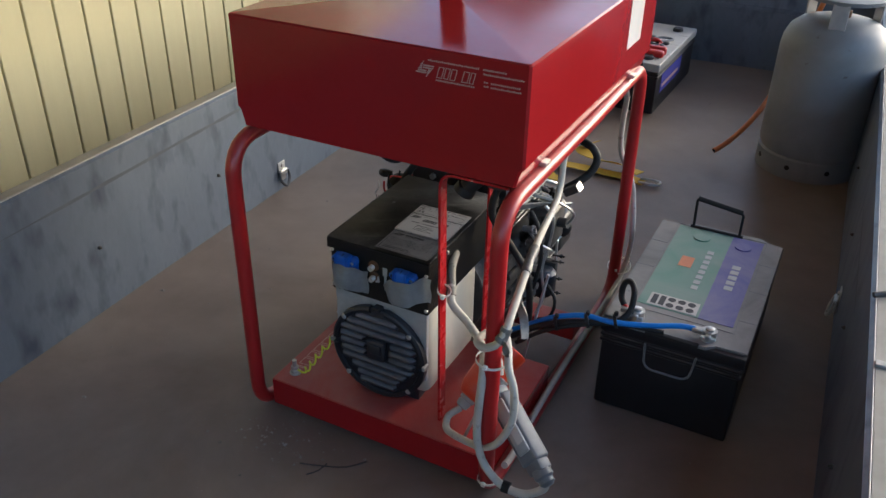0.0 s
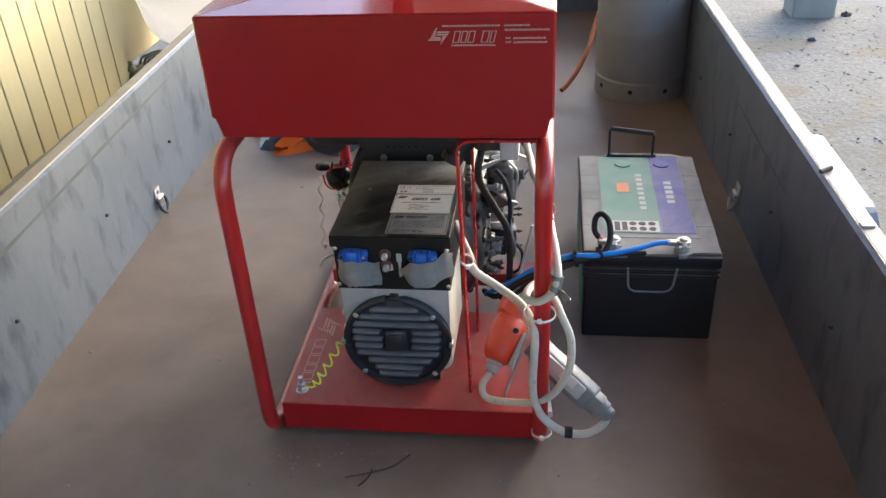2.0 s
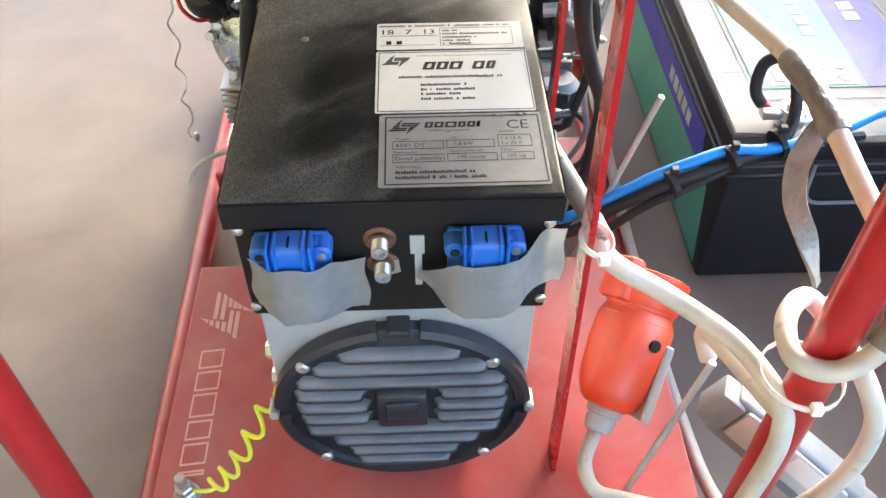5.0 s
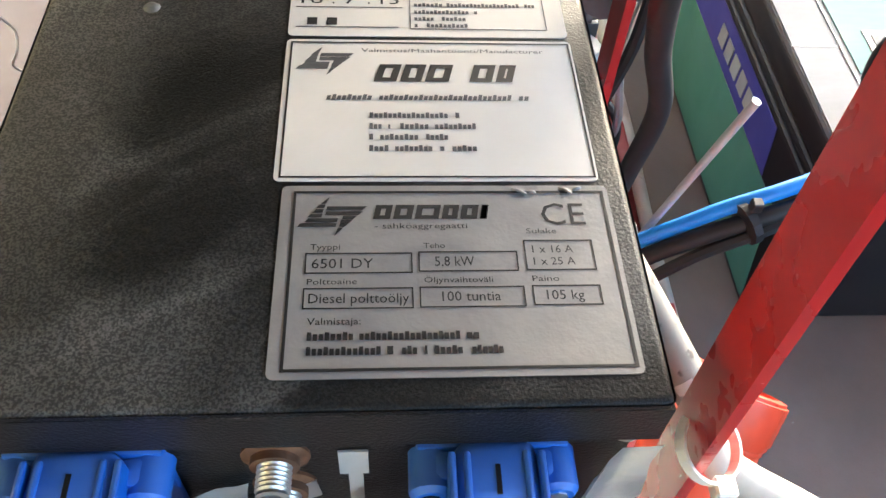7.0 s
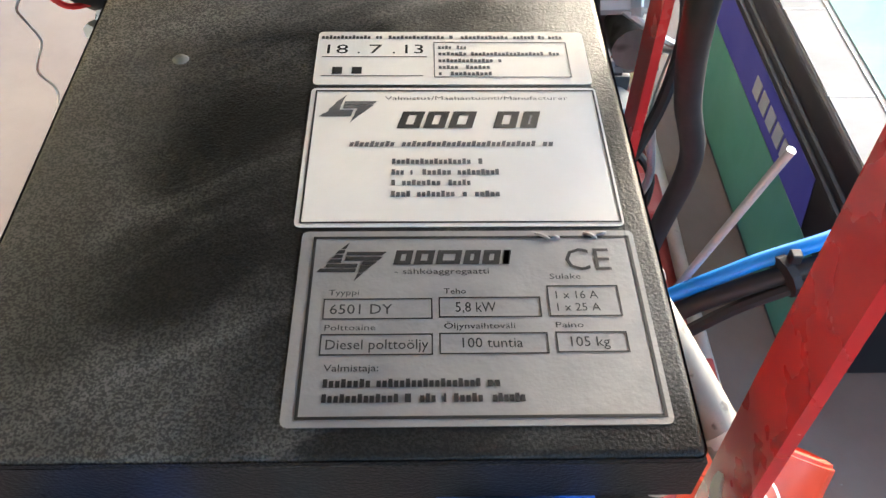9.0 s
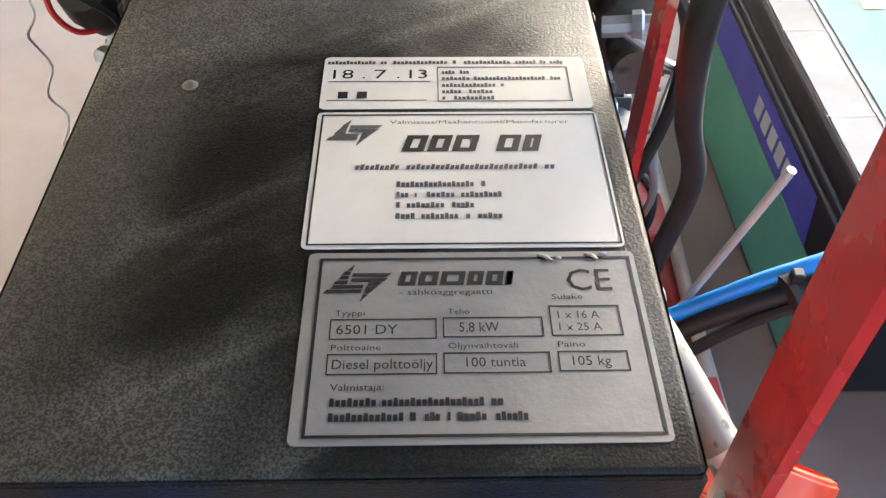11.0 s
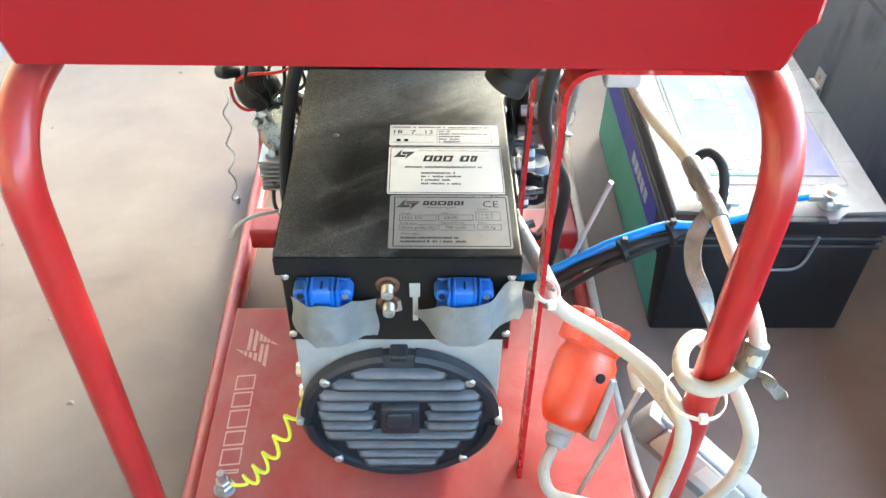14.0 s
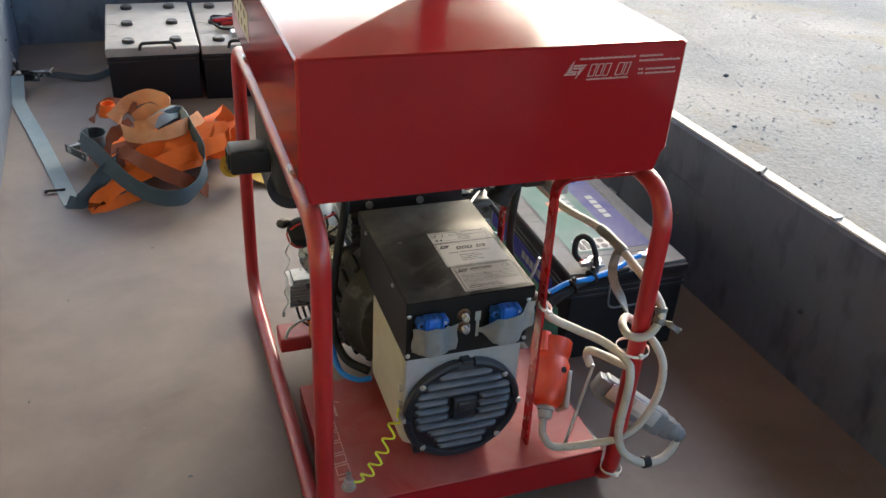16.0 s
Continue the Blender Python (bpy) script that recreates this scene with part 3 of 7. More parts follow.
def house_wall():
    ob = thing("wall_west", (WALL_X, 0, GROUND), "house wall of pale yellow upright boards over a concrete plinth", "wall")
    tagged(ob, kind="structure")
    bm = bmesh.new()
    bx(bm, WALL_X - 0.20, WALL_X - 0.022, -3.5, WALL_END - 0.03, -0.19, ROOF_Z - 0.002)
    part("wall_core", bm, M_YELLOW_WALL, ob)
    bm = bmesh.new()
    bx(bm, WALL_X - 0.20, WALL_X - 0.04, -3.5, WALL_END - 0.06, GROUND - 0.05, -0.20, 0.004)
    part("plinth", bm, M_CONCRETE, ob, "grey concrete plinth")
    pitch = 0.124
    bm = bmesh.new()
    bx(bm, WALL_X - 0.02, WALL_X, -pitch / 2 + 0.004, pitch / 2 - 0.004, -0.19, ROOF_Z - 0.002, 0.004, 2)
    first = part("board", bm, M_YELLOW_WALL, ob)
    first.location = (0, WALL_END - pitch / 2, 0)
    for k in range(1, 62):
        o = first.copy()
        scene.collection.objects.link(o)
        o.location = (0, WALL_END - pitch / 2 - k * pitch, 0.004 * ((k * 7) % 3 - 1))
    # short return of the wall, round its corner
    bm = bmesh.new()
    bx(bm, WALL_X - 0.75, WALL_X - 0.21, WALL_END - 0.06, WALL_END - 0.03, -0.19, ROOF_Z - 0.002, 0.004)
    part("return_board", bm, M_YELLOW_WALL, ob)
    bm = bmesh.new()
    bx(bm, WALL_X - 0.40, WALL_X - 0.30, WALL_END - 0.02, 5.45, -0.30, ROOF_Z - 0.002, 0.004)
    part("set_back_board", bm, M_YELLOW_WALL, ob, "yellow boarding set back behind the corner")


def shelter():
    bm = bmesh.new()
    for k in range(25):
        y = -3.5 + k * 0.42
        # unseen eaves, cut back at the house corner to let sky onto the sack
        bx(bm, -1.9 if y < 3.9 else -0.70, 2.2, y, y + 0.41, ROOF_Z, ROOF_Z + 0.03)
    for k in range(8):
        bx(bm, -1.58 if k < 6 else -0.70, 2.2, -3.2 + k * 1.22, -3.13 + k * 1.22, ROOF_Z - 0.12, ROOF_Z)
    # an unseen second roof beyond the sacks, added for the hood top to reflect
    for k in range(10):
        bx(bm, -3.9, -1.25, 6.4 + k * 0.42, 6.81 + k * 0.42, ROOF_Z, ROOF_Z + 0.03)
    ob = part("ceiling", bm, M_ROOF)
    tagged(ob, "unseen rough brown boarded shelter roof with rafters, its reach set for the light", "ceiling", kind="structure")
    # unseen wall added behind the camera; its width sets the light let in
    bm = bmesh.new()
    bx(bm, -1.9, -0.4, -3.62, -3.5, GROUND, ROOF_Z + 0.03)
    ob = part("wall_south", bm, M_ROOF)
    tagged(ob, "plain boarded wall, unseen, added to block light from behind", "wall", kind="structure")
    bm = bmesh.new()
    bx(bm, 2.13, 2.42, 6.26, 6.52, GROUND - 0.05, GROUND + 0.32, 0.015)
    ob = part("footing", bm, M_CONCRETE)
    tagged(ob, "pale concrete footing block standing on the gravel", "footing", kind="structure")


ground()
gravel()
soil()
stones()
house_wall()
shelter()

# ---------------------------------------------------------------- trailer
TRAILER = Matrix.Translation((0.175, 2.1, 0)) @ Matrix.Rotation(radians(2.3), 4, "Z")
HALF, WALL_H, NOSE, TAIL = 0.866, 0.405, 2.42, -2.35
AXLE = 0.13


def tr(bm, start=0):
    bm.verts.ensure_lookup_table()
    for v in bm.verts[start:]:
        v.co = TRAILER @ v.co
    return bm


def trailer():
    t = thing("trailer", (0.186, 2.1, GROUND), "open utility trailer with galvanised sides and a brown plywood deck", "trailer")
    bm = bmesh.new()
    bx(bm, -HALF - 0.001, HALF + 0.001, TAIL, NOSE, -0.018, 0.0)
    part("deck", tr(bm), M_PLY, t, "worn brown film-faced plywood deck")
    panels = {}
    for s in (-1, 1):
        # side sheet with a turned rim
        prof = [(0.0, -0.09), (0.0, 0.10), (0.0, 0.20), (0.0015, WALL_H - 0.006), (0.010, WALL_H), (0.040, WALL_H), (0.043, WALL_H - 0.005), (0.043, WALL_H - 0.05), (0.040, WALL_H - 0.05), (0.040, -0.09)]
        bm = bmesh.new()
        rings = []
        for y in (TAIL, NOSE + 0.02):
            rings.append([Vector((s * (HALF + x), y, z)) for x, z in prof])
        skin(bm, rings)
        panels[s] = part("side_panel", tr(bm), M_GALV, t, "bluish weathered galvanised side panel")
        bm = bmesh.new()
        bx(bm, s * (HALF + 0.012), s * (HALF + 0.042), TAIL, NOSE + 0.02, WALL_H + 0.0005, WALL_H + 0.003)
        part("rim", tr(bm), M_RIM, panels[s], "dusty grey top rim")
        # thin pale rod that stands for the highlight along the rim
        bm = bmesh.new()
        rod(bm, (s * (HALF + 0.010), TAIL, WALL_H + 0.001), (s * (HALF + 0.010), NOSE + 0.02, WALL_H + 0.001), 0.0015, n=6)
        part("rim_edge", tr(bm), M_GALV_EDGE, panels[s], "thin pale line for the highlight on the rim's edge")
        # long dark line along the sheet, thinning out at both ends
        bm = bmesh.new()
        y0, y1, z0, z1 = (-0.75, 0.64, 0.326, 0.350) if s < 0 else (-0.10, 0.47, 0.268, 0.290)
        top_line, low_line = [], []
        for k in range(25):
            f = k / 24
            wide = (0.0042 + 0.0012 * math.sin(k * 2.3)) * min(1.0, 6 * f, 4 * (1 - f)) + 0.0003
            y, z = y0 + (y1 - y0) * f, z0 + (z1 - z0) * f
            x = s * (HALF - 0.0008 + max(0.0, (z - 0.20) * 0.0015 / 0.199))
            top_line.append(bm.verts.new((x, y, z + wide)))
            low_line.append(bm.verts.new((x, y, z - wide)))
        for k in range(24):
            bm.faces.new((low_line[k], low_line[k + 1], top_line[k + 1], top_line[k]) if s > 0 else (top_line[k], top_line[k + 1], low_line[k + 1], low_line[k]))
        part("rub_mark", tr(bm), M_GALV_LINE, panels[s], "long dark line on the sheet")
        if s > 0:
            bm = bmesh.new()
            rod(bm, (HALF + 0.004, -0.235, WALL_H + 0.005), (HALF + 0.030, -0.222, WALL_H + 0.008), 0.0055, n=10)
            part("pin", tr(bm), M_ALU, panels[s], "dark steel pin on the rim", smooth=True)
            bm = bmesh.new()
            bx(bm, HALF + 0.010, HALF + 0.036, -0.468, -0.452, WALL_H + 0.002, WALL_H + 0.008, 0.002)
            part("rim_tab", tr(bm), M_GALV_EDGE, panels[s], "bright bent tab on the rim")
        # rivets and bolts
        for y in [0.475 * k - 2.37 for k in range(11) if k]:
            bm = bmesh.new()
            hexnut(bm, (s * HALF, y, 0.178), (-s, 0, 0), 0.0050, 0.005)
            rod(bm, (s * HALF, y, 0.178), (s * (HALF - 0.008), y, 0.178), 0.0028, n=8)
            part("bolt", tr(bm), M_ALU, panels[s], smooth=True)
        for y in (0.317, -1.5, 2.0):
            bm = bmesh.new()
            bx(bm, s * HALF, s * (HALF - 0.004), y - 0.019, y + 0.019, 0.030, 0.098, 0.002)
            bx(bm, s * (HALF - 0.004), s * (HALF - 0.013), y - 0.019, y + 0.019, 0.052, 0.072, 0.004, 3)
            hexnut(bm, (s * (HALF - 0.004), y, 0.085), (-s, 0, 0), 0.0065, 0.005)
            plate = part("tie_plate", tr(bm), M_ZINC, panels[s], "zinc-plated tie-down plate", smooth=True)
            bm = bmesh.new()
            tube(bm, bent([(s * (HALF - 0.009), y - 0.024, 0.062), (s * (HALF - 0.016), y - 0.026, 0.036), (s * (HALF - 0.021), y, 0.010), (s * (HALF - 0.016), y + 0.026, 0.036), (s * (HALF - 0.009), y + 0.024, 0.062)], 0.014), 0.0048, n=8, smooth_line=False, closed=True)
            part("tie_ring", tr(bm), M_BLACK_CAST if s < 0 else M_ALU_BRIGHT, plate, "dark steel ring", smooth=True)
    bm = bmesh.new()
    bx(bm, -HALF, HALF, NOSE, NOSE + 0.03, -0.09, WALL_H, 0.003)
    bx(bm, -HALF, HALF, NOSE - 0.008, NOSE, 0.27, 0.29, 0.003)
    front = part("front_panel", tr(bm), M_GALV, t, "dark galvanised headboard")
    # chassis, mudguards and wheels
    bm = bmesh.new()
    for x in (-0.45, 0.45):
        bx(bm, x - 0.03, x + 0.03, TAIL, NOSE, -0.13, -0.018)
    for y in (-1.9, -0.7, 0.6, 1.9):
        bx(bm, -HALF, HALF, y - 0.025, y + 0.025, -0.075, -0.018)
    bx(bm, -0.03, 0.03, NOSE, NOSE + 1.3, -0.13, -0.07)
    rod(bm, (0, NOSE + 1.15, -0.1), (0, NOSE + 1.15, GROUND), 0.03)
    rod(bm, (-0.96, AXLE, GROUND + 0.29), (0.96, AXLE, GROUND + 0.29), 0.03)
    bx(bm, -0.48, -0.42, AXLE - 0.05, AXLE + 0.05, GROUND + 0.28, -0.12)
    bx(bm, 0.42, 0.48, AXLE - 0.05, AXLE + 0.05, GROUND + 0.28, -0.12)
    part("chassis", tr(bm), M_GALV, t)
    for s in (-1, 1):
        bm = bmesh.new()
        rings = []
        arch = [(-0.40, -0.10), (-0.36, 0.03), (-0.215, 0.138), (0.215, 0.138), (0.36, 0.03), (0.40, -0.10)]
        line = bent([(0, y + AXLE, z + 0.10) for y, z in arch], 0.03, 3)
        for p in line:
            n = Vector((0, p.y - AXLE, p.z + 0.15)).normalized() * 0.004
            a, b = s * (HALF + 0.046), s * (HALF + 0.207)
            rings.append([Vector((a, p.y, p.z)), Vector((b, p.y, p.z)), Vector((b, p.y, p.z - 0.03)), Vector((b - s * 0.004, p.y, p.z - 0.03)), Vector((b - s * 0.004, p.y - n.y, p.z - n.z)), Vector((a, p.y - n.y, p.z - n.z))])
        skin(bm, rings)
        part("mudguard", tr(bm), M_GALV, t, "galvanised mudguard", smooth=False)
        c = Vector((s * 0.985, AXLE, GROUND + 0.29))
        bm = bmesh.new()
        lathe(bm, c - Vector((s * 0.085, 0, 0)), (s, 0, 0), [(0.17, 0.0), (0.25, 0.0), (0.285, 0.03), (0.29, 0.085), (0.285, 0.14), (0.25, 0.17), (0.17, 0.17)], 32)
        w = part("wheel", tr(bm), M_TYRE, t, smooth=True)
        bm = bmesh.new()
        lathe(bm, c - Vector((s * 0.07, 0, 0)), (s, 0, 0), [(0.05, 0.0), (0.172, 0.0), (0.172, 0.145), (0.12, 0.11), (0.05, 0.12)], 24)
        part("rim", tr(bm), M_GALV_EDGE, w, smooth=True)


trailer()

# ---------------------------------------------------------------- generator
gen = thing("generator", (0.2, 1.85, 0), "red-framed diesel generator with a sheet metal hood on the trailer deck", "generator")
HX0, HX1, HY0, HY1, HZ0, HZ1 = -0.085, 0.492, 1.500, 2.245, 0.664, 0.871
XL, XR, POST_Y, REAR_Y = -0.068, 0.478, 1.450, 2.295


def gen_hood():
    bm = bmesh.new()
    # outer skin with a turned-in bottom corner and a diamond-broken top
    def loop(z, dx, dy):
        x0, x1, y0, y1, r = HX0 + dx, HX1 - dx, HY0 + dy, HY1 - dy, 0.004
        return [Vector(p) for p in ((x0 + r, y0, z), (x1 - r, y0, z), (x1, y0 + r, z), (x1, y1 - r, z), (x1 - r, y1, z), (x0 + r, y1, z), (x0, y1 - r, z), (x0, y0 + r, z))]
    rings = [loop(HZ0, 0.014, 0.0), loop(HZ0 + 0.03, 0.006, 0.0), loop(HZ0 + 0.036, 0.0, 0.0), loop(HZ1 - 0.003, 0.0, 0.0), loop(HZ1, 0.003, 0.003)]
    vr = [[bm.verts.new(p) for p in r] for r in rings]
    for a, b in zip(vr, vr[1:]):
        for k in range(8):
            bm.faces.new((a[k], a[(k + 1) % 8], b[(k + 1) % 8], b[k]))
    cx, rise = (HX0 + HX1) / 2, 0.020
    c1, c2 = bm.verts.new((cx, HY0 + 0.29, HZ1 + rise)), bm.verts.new((cx, HY1 - 0.29, HZ1 + rise))
    t = vr[-1]
    for a, b, c in ((t[0], t[1], c1), (t[1], t[2], c1), (t[3], t[4], c2), (t[4], t[5], c2), (t[5], t[6], c2), (t[7], t[0], c1)):
        bm.faces.new((a, b, c))
    bm.faces.new((t[2], t[3], c2, c1))
    bm.faces.new((t[6], t[7], c1, c2))
    # inside of the sheet
    inner = [[bm.verts.new(p) for p in loop(z, d + 0.003, 0.003)] for z, d in ((HZ0, 0.014), (HZ1 - 0.006, 0.0))]
    for k in range(8):
        bm.faces.new((inner[0][(k + 1) % 8], inner[0][k], inner[1][k], inner[1][(k + 1) % 8]))
        bm.faces.new((vr[0][(k + 1) % 8], vr[0][k], inner[0][k], inner[0][(k + 1) % 8]))
    bm.faces.new(inner[1][::-1])
    hood = part("hood", bm, M_RED, gen, "glossy red sheet metal hood")
    # red lifting lug on the ridge
    bm = bmesh.new()
    bx(bm, cx - 0.030, cx + 0.030, 1.775, 1.835, HZ1 + rise - 0.006, HZ1 + rise + 0.010, 0.003)
    bx(bm, cx - 0.026, cx + 0.026, 1.798, 1.812, HZ1 + rise + 0.009, HZ1 + rise + 0.13, 0.004)
    part("lifting_lug", bm, M_RED_TUBE, hood, "red steel lifting lug")
    # maker's print on the front, as plain shapes, in millimetres
    m = plane_frame((0.0, HY0 - 0.0005, 0.0), (1, 0, 0), (0, 0, 1)) @ Matrix.Diagonal((0.001, 0.001, 1, 1))
    bm = bmesh.new()
    bolt_logo(bm, m, 295, 822, 33, 28, 2.6)
    part("maker_print", bm, M_WHITE_PRINT, hood, "pale printed mark")
    bm = bmesh.new()
    blocks(bm, m, ((332, 342), (344, 353), (355, 365), (376, 387), (389, 397)), 825, 18.5, 0.26, 1.5)
    part("maker_print", bm, M_WHITE_PRINT, hood, "pale outlined blocks of print")
    bm = bmesh.new()
    for x0, x1, z in ((317, 407, 850), (413, 453, 850), (414, 483, 843), (415, 423, 830.5), (427, 477, 830), (415, 424, 824), (427, 479, 823.5), (331, 400, 819.5)):
        ticks(bm, m, ((x0, x1),), z, 3.2, 3.4)
    part("maker_print", bm, M_WHITE_PRINT, hood, "pale bars of small print")
    # stickers on the two sides
    bm = bmesh.new()
    m = plane_frame((HX1 + 0.0004, 0, 0), (0, 1, 0), (0, 0, 1))
    slab(bm, m, 2.035, 2.135, 0.752, 0.868)
    part("sticker", bm, M_PAPER, hood, "white paper sticker")
    bm = bmesh.new()
    m = plane_frame((HX0 - 0.0004, 0, 0), (0, -1, 0), (0, 0, 1))
    slab(bm, m, -2.18, -1.98, 0.745, 0.800)
    st = part("sticker", bm, M_PAPER, hood, "white paper sticker with dark pictograms")
    for k in range(2):
        for j in range(4):
            bm = bmesh.new()
            lathe(bm, m @ Vector((-2.16 + 0.046 * j, 0.760 + 0.026 * k, 0.0005)), m.to_3x3() @ Vector((0, 0, 1)), [(0.008, 0), (0.008, 0.0004)], 10)
            part("pictogram", bm, M_INK_GREY, hood)


gen_hood()


def gen_frame():
    for s, x in ((-1, XL), (1, XR)):
        bm = bmesh.new()
        loop = bent([(x, 1.9, 0.645), (x, POST_Y, 0.645), (x, POST_Y, 0.0165), (x - 0.008, REAR_Y, 0.0165), (x - 0.008, REAR_Y, 0.645), (x, 1.9, 0.645)], 0.075, 7)[:-1]
        tube(bm, loop, 0.0152, n=14, smooth_line=False, closed=True)
        part("frame_tube", bm, M_RED_TUBE, gen, "bent red steel tube", smooth=True)
        for y in (1.62, 2.15):
            bm = bmesh.new()
            bx(bm, x - 0.012, x + 0.012, y - 0.012, y + 0.012, 0.6595, 0.668, 0.002)
            part("hood_mount", bm, M_ZINC, gen)
    bm = bmesh.new()
    bx(bm, XL + 0.004, XR - 0.020, 2.280, 2.310, 0.630, 0.660, 0.004)
    part("rear_crossbar", bm, M_RED_TUBE, gen)
    bm = bmesh.new()
    bx(bm, XL + 0.010, XR - 0.010, 1.975, 2.035, 0.045, 0.083, 0.004)
    part("engine_crossbar", bm, M_RED_DUSTY, gen, "dusty red engine crossbar")
    # folded base pan
    bm = bmesh.new()
    x0, x1, y0, y1, zt = -0.047, 0.470, 1.474, 1.805, 0.088
    bx(bm, x0, x1, y0, y1, zt - 0.004, zt, 0.002)
    pan = part("base_pan", bm, M_RED_DUSTY, gen, "dusty red folded base pan")
    for q in ((x0, x1, y0 - 0.0005, y0 + 0.0035, 0.020, zt - 0.0045), (x0, x1, y1 - 0.003, y1, 0.030, zt - 0.0045), (x0, x0 + 0.003, y0 + 0.004, y1 - 0.0035, 0.030, zt - 0.0045), (x1 - 0.003, x1, y0 + 0.004, y1 - 0.0035, 0.030, zt - 0.0045)):
        bm = bmesh.new()
        bx(bm, *q)
        part("flange", bm, M_RED, pan, "red folded flange")
    # faded print along the pan, as outlined blocks, in millimetres
    m = plane_frame((0.0, 1.5, zt + 0.0002), (0, 1, 0), (-1, 0, 0)) @ Matrix.Diagonal((0.001, 0.001, 1, 1))
    bm = bmesh.new()
    blocks(bm, m, ((34, 40), (46, 70), (74, 96), (100, 128), (132, 156), (160, 184)), 2, 25, -0.1, 2.3)
    part("print_block", bm, M_PINK_PRINT, pan, "faded outlined blocks of print")
    bm = bmesh.new()
    bolt_logo(bm, m, 198, -22, 66, 58, 4.6)
    part("bolt_mark", bm, M_PINK_PRINT, pan, "faded lightning mark")
    # earth bolt and coiled earth wire
    bm = bmesh.new()
    c = Vector((-0.014, 1.513, zt))
    lathe(bm, c, (0, 0, 1), [(0.013, 0), (0.013, 0.002)], 18)
    hexnut(bm, c + Vector((0, 0, 0.002)), (0, 0, 1), 0.010, 0.008)
    hexnut(bm, c + Vector((0, 0, 0.012)), (0, 0, 1), 0.009, 0.007)
    rod(bm, c, c + Vector((0, 0, 0.034)), 0.005, n=10)
    part("earth_bolt", bm, M_ZINC, pan, "zinc earth bolt with nuts", smooth=True)
    bm = bmesh.new()
    a, b = Vector((0.012, 1.512, 0.100)), Vector((0.080, 1.545, 0.205))
    pts = [(-0.012, 1.513, 0.100), (0.004, 1.512, 0.097)]
    d = (b - a).normalized()
    u = d.orthogonal().normalized()
    v = d.cross(u)
    for k in range(5 * 10 + 1):
        t = k / 50
        pts.append(a.lerp(b, t) + Vector((0, -0.012 * math.sin(math.pi * t), 0)) + (u * math.cos(t * 31.4) * 0.35 + v * math.sin(t * 31.4)) * 0.0095)
    pts.append((0.087, 1.556, 0.215))
    tube(bm, pts, 0.0022, n=6, per=2)
    part("earth_wire", bm, M_YELLOW_WIRE, gen, "coiled yellow-green earth wire", smooth=True)
    # two upright flat bars
    bm = bmesh.new()
    strap(bm, bent([(0.3355, 1.538, 0.088), (0.3275, 1.538, 0.646), (0.470, 1.538, 0.646)], 0.030, 7), 0.0245, (0, 1, 0), 0.0045, per=1)
    part("flat_bar", bm, M_RED_SCUFFED, gen, "bent red flat bar")
    bm = bmesh.new()
    strap(bm, [(0.334, 1.739, 0.086), (0.334, 1.739, 0.40), (0.334, 1.739, 0.63)], 0.020, (0, 1, 0), 0.0045, per=2)
    part("flat_bar", bm, M_RED_SCUFFED, gen)


gen_frame()
LID = 0.4555


